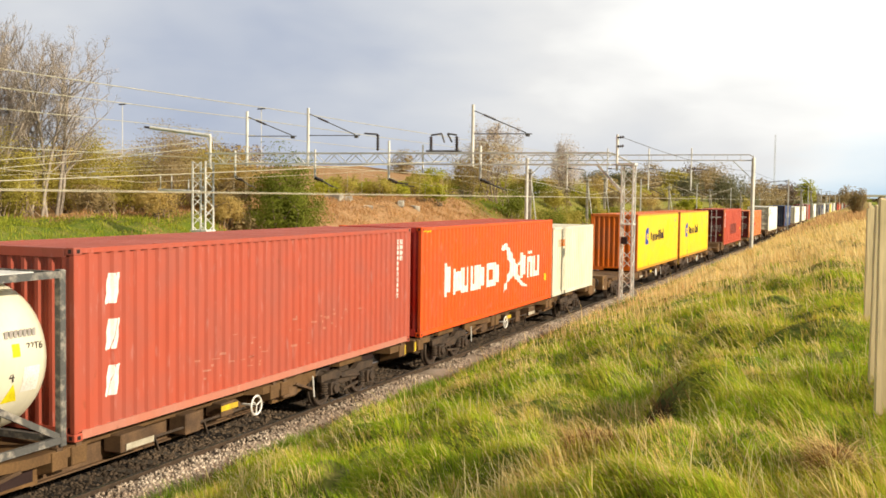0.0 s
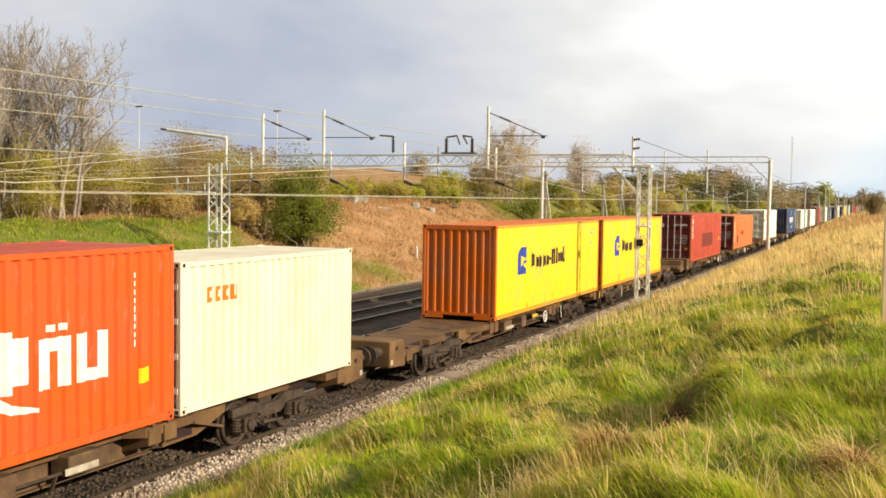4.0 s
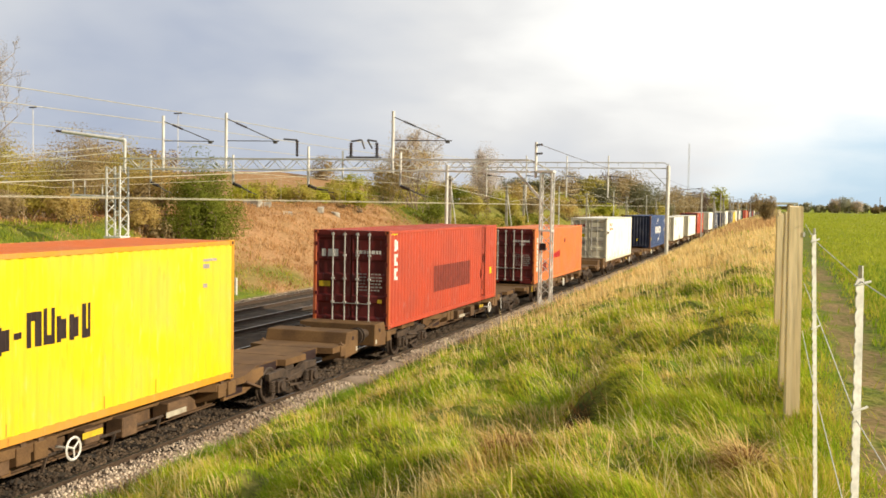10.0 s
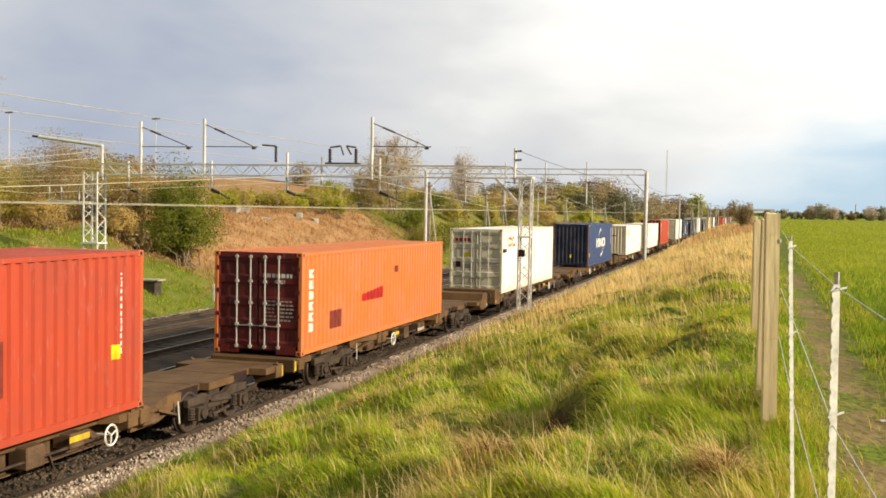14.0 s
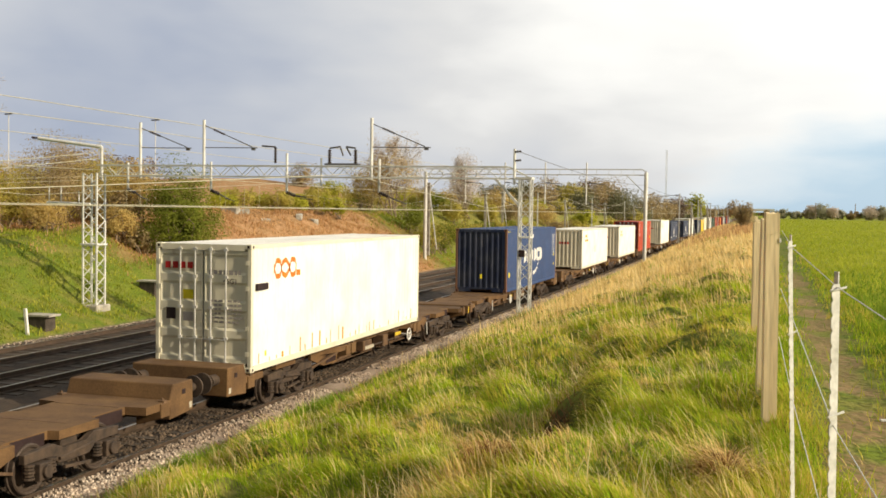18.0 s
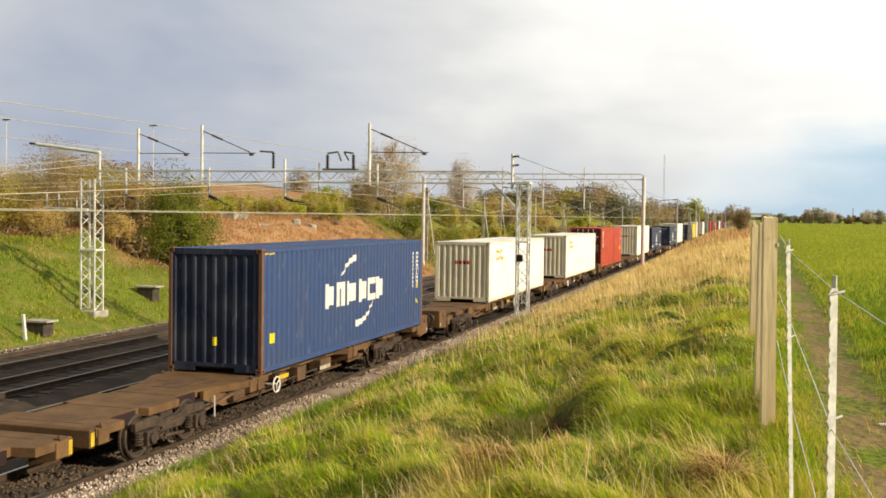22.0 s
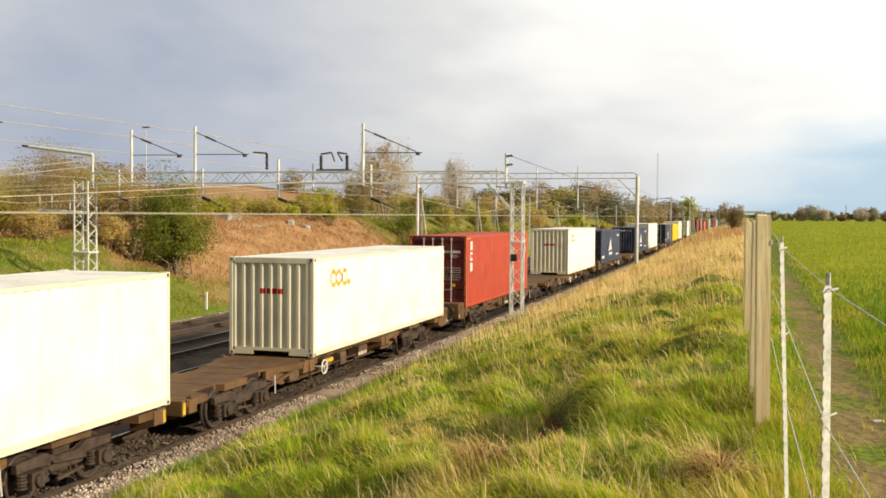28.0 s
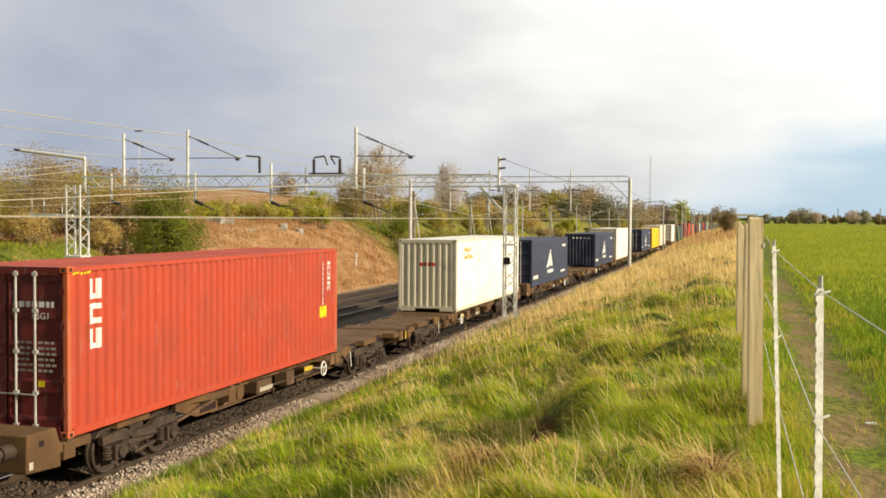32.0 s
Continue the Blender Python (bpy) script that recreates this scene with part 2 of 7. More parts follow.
C = {
    "red": paint("red_oxide_paint", (0.50, 0.076, 0.036), fade=0.25),
    "mes": paint("faded_red_paint", (0.45, 0.095, 0.058), rust=0.4, fade=0.5),
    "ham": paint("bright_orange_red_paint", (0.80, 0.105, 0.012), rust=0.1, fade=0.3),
    "ham_end": paint("darker_end_red", (0.55, 0.025, 0.012), rust=0.1),
    "yellow": paint("bright_yellow_paint", (0.83, 0.60, 0.012), rust=0.15),
    "orange": paint("strong_orange_paint", (0.70, 0.155, 0.009), rust=0.15),
    "tan": paint("faded_orange_paint", (0.70, 0.20, 0.050), rust=0.2),
    "maroon": paint("maroon_paint", (0.15, 0.020, 0.020), rust=0.2, fade=0.2, rough=0.35),
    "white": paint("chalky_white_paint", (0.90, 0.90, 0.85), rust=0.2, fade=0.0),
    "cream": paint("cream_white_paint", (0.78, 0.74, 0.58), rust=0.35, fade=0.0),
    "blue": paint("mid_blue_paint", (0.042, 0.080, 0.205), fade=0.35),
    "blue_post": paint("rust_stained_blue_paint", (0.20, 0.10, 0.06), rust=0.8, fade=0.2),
    # near ends of the blue and slate containers, darker than their sides
    "blue_end": paint("darker_end_blue", (0.016, 0.026, 0.065), rust=0.1),
    "navy": paint("dark_slate_blue_paint", (0.055, 0.07, 0.12), fade=0.3),
    "green": paint("dull_green_paint", (0.05, 0.10, 0.07)),
    "dusty": paint("dusty_pale_red_paint", (0.50, 0.19, 0.13), rust=0.8),
    "worn": paint("rust_worn_red_paint", (0.55, 0.12, 0.035), rust=0.9),
    "rail_rust": paint("rust_worn_yellow_paint", (0.66, 0.30, 0.02), rust=0.9),
}

# ---- building helpers ----


def part(name, bm, material, parent=None, label="", bevel=0.0):
    """Links a bmesh as one mesh object under parent."""
    if bevel:
        bmesh.ops.bevel(bm, geom=bm.edges[:], offset=bevel, segments=1, affect="EDGES", clamp_overlap=True)
    me = bpy.data.meshes.new(name)
    bm.to_mesh(me)
    bm.free()
    return placed(name, me, material, parent, label)


def placed(name, me, material, parent=None, label=""):
    ob = new(name, me)
    if not me.materials:
        me.materials.append(material)
    if material is not me.materials[0]:
        ob.material_slots[0].link = "OBJECT"
        ob.material_slots[0].material = material
    ob.parent = parent
    if label:
        tagged(ob, label)
    return ob


def box(bm, x0, x1, y0, y1, z0, z1):
    m = Matrix.Translation(((x0 + x1) / 2, (y0 + y1) / 2, (z0 + z1) / 2)) @ Matrix.Diagonal((abs(x1 - x0), abs(y1 - y0), abs(z1 - z0), 1))
    bmesh.ops.create_cube(bm, size=1, matrix=m)
    return bm


def rod(bm, a, b, r, n=8, r2=None, caps=True):
    a, b = Vector(a), Vector(b)
    m = Matrix.Translation((a + b) / 2) @ (b - a).to_track_quat("Z", "Y").to_matrix().to_4x4()
    bmesh.ops.create_cone(bm, cap_ends=caps, segments=n, radius1=r, radius2=r if r2 is None else r2, depth=(b - a).length, matrix=m)
    return bm


def bar(bm, a, b, w, d=None):
    """A square-section member from a to b."""
    a, b = Vector(a), Vector(b)
    m = Matrix.Translation((a + b) / 2) @ (b - a).to_track_quat("Z", "Y").to_matrix().to_4x4() @ Matrix.Diagonal((w, d or w, (b - a).length, 1))
    bmesh.ops.create_cube(bm, size=1, matrix=m)
    return bm


def B():
    return bmesh.new()


def raw_mesh(name, verts, faces, loops=None):
    """A mesh from numpy arrays: verts (n, 3), faces (m, k)."""
    verts, faces = np.asarray(verts, np.float32), np.asarray(faces, np.int32)
    me = bpy.data.meshes.new(name)
    me.vertices.add(len(verts))
    me.vertices.foreach_set("co", verts.ravel())
    k = faces.shape[1]
    me.loops.add(faces.size)
    me.loops.foreach_set("vertex_index", faces.ravel())
    me.polygons.add(len(faces))
    me.polygons.foreach_set("loop_start", np.arange(0, faces.size, k, dtype=np.int32))
    me.polygons.foreach_set("loop_total", np.full(len(faces), k, np.int32))
    me.update(calc_edges=True)
    return me


def thing(name, label, category, group="", kind=""):
    return tagged(new(name), label, category, group, kind)


# ---- ground ----
TRACKS = (-11.98, -15.4, -19.2, -22.6)


def smooth(a, b, v):
    t = np.clip((v - a) / (b - a), 0, 1)
    return t * t * (3 - 2 * t)


def wave_noise(x, y, seed, scale):
    """Cheap smooth noise from summed sines, -1..1."""
    rng = np.random.RandomState(seed)
    out = np.zeros_like(x, dtype=float)
    for i in range(7):
        a, f = rng.uniform(0, 6.28), rng.uniform(0.6, 2.2) / scale
        out += np.sin((x * math.cos(a) + y * math.sin(a)) * f * 6.28 + rng.uniform(0, 6.28)) / 7
    return out * 1.8


BANK_X = [-10.6, -10.1, -9.5, -8.9, -8.3, -7.4, -6.5, -5.5, -4.5, -2.5, -1.0, 0.0, 0.35, 0.9, 1.5, 2.2]
BANK_Z = [-0.34, -0.24, 0.02, 0.29, 0.57, 0.98, 1.39, 1.80, 2.13, 2.68, 3.06, 3.22, 3.25, 3.21, 3.26, 3.32]


def path_x(y):
    """Middle of the trodden path along the field edge."""
    return 0.78 + 0.010 * np.clip(np.asarray(y, float) - 6, -6, 60)


SX, SY = -1.92, 8.8


def scrape(x, y):
    """Hollow in the bank; its shade is put into the ground colour."""
    return np.exp(-(((x - SX) / 0.46) ** 2 + ((y - SY - 0.2 * (x - SX)) / 0.42) ** 2) ** 1.5)


def before_scrape(x, y):
    """The scrape and the low ground below it."""
    return (np.abs(x - SX - 0.2 * (SY - y)) < 0.5) & (y > SY - 2.2) & (y < SY + 0.35)


def build_hummocks():
    """Height map of the grass hummocks on the near bank, 6 cm cells from x -9.6, y 1."""
    rng = np.random.RandomState(9)
    gx, gy = np.arange(-9.6, 0.4, 0.06), np.arange(1.0, 72.0, 0.06)
    H = np.zeros((len(gy), len(gx)))
    spots = [(rng.uniform(-9.2, -0.25), 1.5 + 69 * rng.rand() ** 1.25, rng.uniform(0.10, 0.34), rng.uniform(0.28, 0.62), rng.uniform(0.30, 0.75)) for _ in range(950)]
    X, Y = np.meshgrid(gx, gy)
    for cx, cy, h, rx, ry in spots:
        i0, i1 = np.searchsorted(gx, (cx - 2 * rx, cx + 2 * rx))
        j0, j1 = np.searchsorted(gy, (cy - 2 * ry, cy + 2 * ry))
        q = ((X[j0:j1, i0:i1] - cx) / rx) ** 2 + ((Y[j0:j1, i0:i1] - cy) / ry) ** 2
        H[j0:j1, i0:i1] = np.maximum(H[j0:j1, i0:i1], h * np.exp(-q ** 1.4))
    # open ground before the scrape, a heap behind it
    H *= 1 - 0.95 * np.exp(-(((X - SX - 0.2) / 0.75) ** 2 + ((Y - SY + 0.95) / 1.15) ** 2) ** 2)
    H = np.maximum(H, 0.40 * np.exp(-(((X - SX - 0.58) / 0.46) ** 2 + ((Y - SY - 0.46) / 0.50) ** 2) ** 1.8))
    return 1.02 * H * (1 - 0.35 * smooth(11, 20, Y)) - 0.11


HUMMOCKS = build_hummocks()


def hummock(x, y):
    u, v = np.clip((x + 9.6) / 0.06, 0, HUMMOCKS.shape[1] - 1.001), np.clip((y - 1.0) / 0.06, 0, HUMMOCKS.shape[0] - 1.001)
    i, j = u.astype(int), v.astype(int)
    a, b = u - i, v - j
    h = (HUMMOCKS[j, i] * (1 - a) + HUMMOCKS[j, i + 1] * a) * (1 - b) + (HUMMOCKS[j + 1, i] * (1 - a) + HUMMOCKS[j + 1, i + 1] * a) * b
    return h * (1 - smooth(60, 70, y)) * smooth(0.5, 2.5, y)


def ground_z(x, y):
    x, y = np.asarray(x, float), np.asarray(y, float)
    near = np.interp(x, BANK_X, BANK_Z)
    lift = smooth(50, 200, y) * 1.0 * smooth(-10.4, -8.3, x) * (1 - smooth(-6, 0, x)) * np.where(x < 0, 1, 0)
    bumps = (wave_noise(x, y, 3, 3.4) * 0.12 + hummock(x, y) + wave_noise(x, y, 6, 0.6) * 0.03) * smooth(-9.6, -7.6, x) * (1 - smooth(-0.3, 0.4, x))
    near = near + lift + bumps - 0.22 * scrape(x, y)
    top = np.interp(y, [-60, 30, 45, 62, 110, 250, 500], [3.0, 3.1, 3.3, 4.25, 4.2, 4.0, 3.4])
    far = -0.25 + (top + 0.25) * (0.65 * np.clip((-25.3 - x) / 7.8, 0, 1) + 0.35 * smooth(0, 1, (-25.3 - x) / 7.8))
    far = far + wave_noise(x, y, 5, 5) * 0.22 * smooth(26, 30, -x) + wave_noise(x, y, 8, 1.6) * 0.07 * smooth(25.5, 28, -x)
    far = far + 4.6 * np.exp(-((x + 72) / 22) ** 2 - ((y - 135) / 30) ** 2) + 3.0 * smooth(60, 180, -x) * (1 - smooth(500, 900, y))
    z = np.where(x > -10.6, near, np.where(x < -25.3, far, -0.42))
    flat = smooth(450, 900, y)
    inside = (x > -26) & (x < -8)
    return np.where(inside, z, z * (1 - flat) + 3.3 * flat)


def build_ground():
    xs = np.unique(np.round(np.concatenate([[-3500, -1500, -700, -400, -280, -220], np.arange(-180, -40, 7), np.arange(-40, -25, 0.6), [-25.3, -25.2, -18, -10.7],
                                            np.arange(-10.6, 2.4, 0.14), np.arange(2.4, 5, 0.4), np.arange(5, 20, 2), [24, 32, 45, 70, 120, 250, 500, 1200, 3500]]), 3))
    ys = np.unique(np.round(np.concatenate([[-300, -120], np.arange(-60, 0, 4), np.arange(0, 22, 0.15), np.arange(22, 30, 0.3), np.arange(30, 90, 0.7), np.arange(90, 220, 3),
                                            np.arange(220, 700, 20), [800, 1000, 1400, 2000, 3000, 4500]]), 3))
    X, Y = np.meshgrid(xs, ys)
    Z = ground_z(X, Y)
    n, m = len(ys), len(xs)
    idx = np.arange(n * m).reshape(n, m)
    faces = np.stack([idx[:-1, :-1], idx[:-1, 1:], idx[1:, 1:], idx[1:, :-1]], -1).reshape(-1, 4)
    me = raw_mesh("ground", np.stack([X, Y, Z], -1).reshape(-1, 3), faces)
    me.polygons.foreach_set("use_smooth", np.ones(len(faces), bool))
    x, y = X.ravel(), Y.ravel()
    wob = wave_noise(x, y, 11, 4) * 0.16
    off = x - path_x(y) + wob * 0.6
    col = {"field": smooth(0.35, 0.9, off), "dirt": smooth(-0.36, -0.12, off) * (1 - smooth(0.06, 0.36, off)) * (0.72 + 0.6 * (1 - smooth(5, 8, y)) + 0.7 * wave_noise(x, y, 12, 1.5)) * (1 - smooth(20, 45, y)),
           "bracken": smooth(47, 60, y + (-x - 25) * 0.9 + wave_noise(x, y, 13, 7) * 5) * (x < -24.5) * (1 - smooth(80, 93, y + 4 * wave_noise(x, y, 14, 6)) * smooth(-52, -42, x)) * (1 - smooth(180, 260, y)),
           "hollow_shade": scrape(x, y) * 1.5, "dry": smooth(20, 38, y + 6 * wave_noise(x, y, 35, 3.2)) * (x < 0.3) * (x > -9.5) + 0.45 * (x < -25) * smooth(88, 102, y) * (1 - smooth(240, 320, y)),
           "stone": np.where((x < -9.3) & (x > -25.6), 1.0, 0.0) * (1 - smooth(-10.0, -9.4, x))}
    for k, v in col.items():
        a = me.attributes.new(k, "FLOAT", "POINT")
        a.data.foreach_set("value", np.clip(v, 0, 1).astype(np.float32))
    m_ = bpy.data.materials.new("earth_and_grass")
    m_.use_nodes = True
    nt = m_.node_tree
    N, L = nt.nodes, nt.links
    b = N["Principled BSDF"]
    b.inputs["Roughness"].default_value, b.inputs["Specular IOR Level"].default_value = 0.95, 0.1
    tc = N.new("ShaderNodeTexCoord")

    def nz(s, d=5):
        t = N.new("ShaderNodeTexNoise")
        t.inputs["Scale"].default_value, t.inputs["Detail"].default_value = s, d
        L.new(tc.outputs["Object"], t.inputs["Vector"])
        return t.outputs["Fac"]

    def two(fac, a, c, lo=0.35, hi=0.65):
        r, x = N.new("ShaderNodeMapRange"), N.new("ShaderNodeMix")
        r.inputs["From Min"].default_value, r.inputs["From Max"].default_value = lo, hi
        x.data_type = "RGBA"
        L.new(fac, r.inputs["Value"])
        L.new(r.outputs[0], x.inputs["Factor"])
        for k, v in (("A", a), ("B", c)):
            if isinstance(v, tuple):
                x.inputs[k].default_value = (*v, 1)
            else:
                L.new(v, x.inputs[k])
        return x.outputs["Result"]

    def attr(k):
        a = N.new("ShaderNodeAttribute")
        a.attribute_name = k
        return a.outputs["Fac"]

    wide, mid, small = nz(0.22), nz(1.3), nz(14)
    grass = two(mid, (0.13, 0.185, 0.02), (0.26, 0.23, 0.06), 0.4, 0.7)
    grass = two(wide, grass, (0.19, 0.25, 0.025), 0.5, 0.75)
    grass = two(small, grass, (0.07, 0.085, 0.016), 0.42, 0.75)
    crop = two(wide, (0.21, 0.255, 0.017), (0.29, 0.31, 0.026), 0.35, 0.65)
    crop = two(small, crop, (0.15, 0.20, 0.014), 0.5, 0.85)
    dirt = two(mid, (0.31, 0.215, 0.105), (0.20, 0.145, 0.065))
    dirt = two(small, dirt, (0.13, 0.15, 0.03), 0.48, 0.68)
    brk = two(mid, (0.44, 0.26, 0.135), (0.34, 0.21, 0.10))
    brk = two(nz(4.5), brk, (0.17, 0.10, 0.04), 0.5, 0.75)
    stone = two(small, (0.17, 0.135, 0.105), (0.08, 0.065, 0.05))
    grass = two(attr("dry"), grass, two(small, (0.42, 0.31, 0.11), (0.28, 0.22, 0.07)), 0.2, 1.0)
    c = two(attr("field"), grass, crop, 0.1, 0.9)
    c = two(attr("dirt"), c, dirt, 0.3, 0.7)
    c = two(attr("bracken"), c, brk, 0.2, 0.8)
    c = two(attr("stone"), c, stone, 0.2, 0.8)
    # dark tones paint the shade of the hollow below the hummock
    c = two(attr("hollow_shade"), c, two(small, (0.075, 0.055, 0.028), (0.04, 0.035, 0.018)), 0.3, 0.8)
    L.new(c, b.inputs["Base Color"])
    bp = N.new("ShaderNodeBump")
    bp.inputs["Strength"].default_value, bp.inputs["Distance"].default_value = 0.9, 0.06
    L.new(nz(9, 8), bp.inputs["Height"])
    L.new(bp.outputs[0], b.inputs["Normal"])
    tagged(placed("ground", me, m_), "grassy railway cutting, bracken bank and crop field", "ground", kind="structure")


build_ground()


def build_trackbed():
    # ballast bed with shoulders, one profile drawn along the line
    prof = [(-25.6, -0.40), (-24.7, -0.19), (-20.9, -0.17), (-20.6, -0.24), (-20.2, -0.18), (-17.7, -0.18), (-17.3, -0.30), (-17.0, -0.19), (-11.16, -0.18), (-11.06, -0.07), (-10.6, -0.07), (-10.25, -0.20), (-9.75, -0.38)]
    ys = np.concatenate([np.arange(-40, 120, 0.8), np.arange(120, 1500, 20)])
    v = np.array([[x, y, z] for y in ys for x, z in prof])
    v[:, 2] += wave_noise(v[:, 0], v[:, 1], 21, 1.3) * 0.02
    n, m = len(ys), len(prof)
    i = np.arange(n * m).reshape(n, m)
    me = raw_mesh("ballast_bed", v, np.stack([i[:-1, :-1], i[:-1, 1:], i[1:, 1:], i[1:, :-1]], -1).reshape(-1, 4))
    tagged(placed("ballast_bed", me, M["ballast"]), "brown stone ballast under four railway tracks", "ballast", kind="structure")
    # lighter cess beside the outer tracks
    for nm, xs in (("cess_far", (-25.75, -25.2, -24.3)), ("cess_near", (-11.08, -10.6, -10.25, -9.2))):
        v = np.array([[x, y, float(np.interp(x, [p[0] for p in prof], [p[1] for p in prof])) + 0.03 + 0.05 * (x > -9.4)] for y in ys for x in xs])
        v[:, 2] += wave_noise(v[:, 0], v[:, 1], 22, 0.9) * 0.015
        i = np.arange(len(v)).reshape(len(ys), len(xs))
        me = raw_mesh(nm, v, np.stack([i[:-1, :-1], i[:-1, 1:], i[1:, 1:], i[1:, :-1]], -1).reshape(-1, 4))
        tagged(placed(nm, me, M["cess" if nm == "cess_near" else "pale_cess"]), "pale gravel walkway beside the track", "gravel", kind="structure")
    # loose stones on the near shoulder and the far cess
    rng = np.random.RandomState(5)
    base = np.array([[1, 0, 0], [-1, 0, 0], [0, 1, 0], [0, -1, 0], [0, 0, 1], [0, 0, -1]], float)
    tri = np.array([[0, 2, 4], [2, 1, 4], [1, 3, 4], [3, 0, 4], [2, 0, 5], [1, 2, 5], [3, 1, 5], [0, 3, 5]])
    n = 14000
    y = 6 + 50 * rng.rand(n) ** 2.2
    x = np.where((rng.rand(n) < 0.84) & (wave_noise(np.zeros(n), y, 23, 3.0) > -0.75), rng.uniform(-11.12, -9.8, n), rng.uniform(-25.5, -24.2, n))
    z = np.interp(x, [p[0] for p in prof], [p[1] for p in prof])
    s = rng.uniform(0.022, 0.05, (n, 1, 3))
    vv = base[None] * s * rng.uniform(0.7, 1.2, (n, 6, 1))
    a = rng.uniform(0, 6.28, n)
    ca, sa = np.cos(a)[:, None], np.sin(a)[:, None]
    vv = np.stack([vv[..., 0] * ca - vv[..., 2] * sa, vv[..., 1], vv[..., 0] * sa + vv[..., 2] * ca], -1) + np.stack([x, y, z + 0.04], -1)[:, None]
    me = raw_mesh("ballast_stones", vv.reshape(-1, 3), (tri[None] + 6 * np.arange(n)[:, None, None]).reshape(-1, 3))
    tagged(placed("ballast_stones", me, M["stones"]), "loose grey and brown ballast stones beside the track", "gravel", kind="stuff")


build_trackbed()


def build_dark_stones():
    """Oily brown ballast stones in the near track, darkened for the shadow under the wagons."""
    rng = np.random.RandomState(15)
    n = 9000
    y = 8 + 34 * rng.rand(n) ** 1.5
    x = rng.uniform(-13.3, -11.1, n)
    base = np.array([[1, 0.2, -0.4], [-0.7, 0.8, -0.4], [-0.6, -0.9, -0.4], [0.1, 0, 0.8]])
    tri = np.array([[0, 1, 3], [1, 2, 3], [2, 0, 3]])
    a = rng.uniform(0, 6.28, n)
    s = rng.uniform(0.03, 0.06, (n, 1))
    bx, by = base[None, :, 0] * s, base[None, :, 1] * s
    v = np.stack([x[:, None] + bx * np.cos(a)[:, None] - by * np.sin(a)[:, None], y[:, None] + bx * np.sin(a)[:, None] + by * np.cos(a)[:, None], -0.165 + base[None, :, 2] * s * 0.9 + 0 * bx], -1)
    me = raw_mesh("track_stones", v.reshape(-1, 3), (tri[None] + 4 * np.arange(n)[:, None, None]).reshape(-1, 3))
    tagged(placed("track_stones", me, M["oily_stones"]), "oily brown ballast stones darkened for shadow in the near track", "gravel", kind="stuff")


build_dark_stones()


def build_tracks():
    prof = [(-0.07, -0.155), (0.07, -0.155), (0.07, -0.14), (0.012, -0.125), (0.012, -0.045), (0.036, -0.035), (0.036, 0.0), (-0.036, 0.0), (-0.036, -0.035), (-0.012, -0.045), (-0.012, -0.125), (-0.07, -0.14)]
    for k, xc in enumerate(TRACKS):
        tr = thing("track_%d" % (k + 1), "railway track with rusty rails on concrete sleepers", "railway track", kind="structure")
        for sx in (-0.7535, 0.7535):
            bm = B()
            a = [bm.verts.new((xc + sx + px, -40, pz)) for px, pz in prof]
            b = [bm.verts.new((xc + sx + px, 1500, pz)) for px, pz in prof]
            for i in range(len(prof)):
                j = (i + 1) % len(prof)
                bm.faces.new((a[i], b[i], b[j], a[j]))
            rl = part("rail", bm, M["rail"], tr)
            bm = box(B(), xc + sx - 0.03, xc + sx + 0.03, -40, 1500, 0.0005, 0.003)
            part("rail_head", bm, M["rail_top"], rl, "worn bright running surface")
        bm = B()
        for i in range(int(150 / 0.65)):
            y = -10 + i * 0.65
            box(bm, xc - 1.25, xc + 1.25, y - 0.13, y + 0.13, -0.24, -0.168)
        part("sleepers", bm, M["sleeper"], tr)


build_tracks()

# ---- containers ----
W, L40, L20, HC, H86 = 2.438, 12.192, 6.058, 2.896, 2.591
PITCH, DEPTH = 0.276, 0.045
MESH = {}


def corr(length, a=0.15, depth=DEPTH, pitch=PITCH, sl=0.14):
    """Breakpoints (place, inset) of a trapezoid corrugation along a wall of that length."""
    n = int((length - 2 * a) / pitch)
    a = (length - n * pitch) / 2
    pts = [(0.09, 0.0), (a, 0.0)]
    for i in range(n):
        y = a + i * pitch
        pts += [(y + pitch * sl, depth), (y + pitch * 0.50, depth), (y + pitch * (0.5 + sl), 0.0), (y + pitch, 0.0)]
    pts[-1] = (length - 0.09, 0.0)
    return pts


def cached(key, fn):
    if key not in MESH:
        bm = fn()
        me = bpy.data.meshes.new(key[0])
        bm.to_mesh(me)
        bm.free()
        MESH[key] = me
    return MESH[key]


def strip_wall(pts, z0, z1, put):
    """A corrugated sheet 4 mm thick; put(place, inset, z) gives the corner."""
    bm = B()
    rows = []
    for p, d in pts:
        rows.append([bm.verts.new(put(p, d, z)) for z in (z0, z1)])
    for a, b in zip(rows, rows[1:]):
        bm.faces.new((a[0], b[0], b[1], a[1]))
    return bm


def side_sheet(L, H, sgn, depth):
    return strip_wall(corr(L, depth=depth), 0.14, H - 0.085, lambda p, d, z: (sgn * (W / 2 - 0.014 - d), p, z))


def end_sheet(L, H, far):
    return strip_wall(corr(W, 0.12, 0.05, 0.262, 0.25), 0.20, H - 0.14, lambda p, d, z: (p - W / 2, (L - 0.016 - d) if far else 0.016 + d, z))


def roof_sheet(L, H):
    bm = B()
    rows = []
    for p, d in corr(L, 0.2, 0.02, 0.33):
        rows.append([bm.verts.new((x, p, H - 0.012 - d * (1 if abs(x) < 1.1 else 0))) for x in (-W / 2 + 0.03, -1.09, 1.09, W / 2 - 0.03)])
    for a, b in zip(rows, rows[1:]):
        for i in range(3):
            bm.faces.new((a[i], a[i + 1], b[i + 1], b[i]))
    return bm


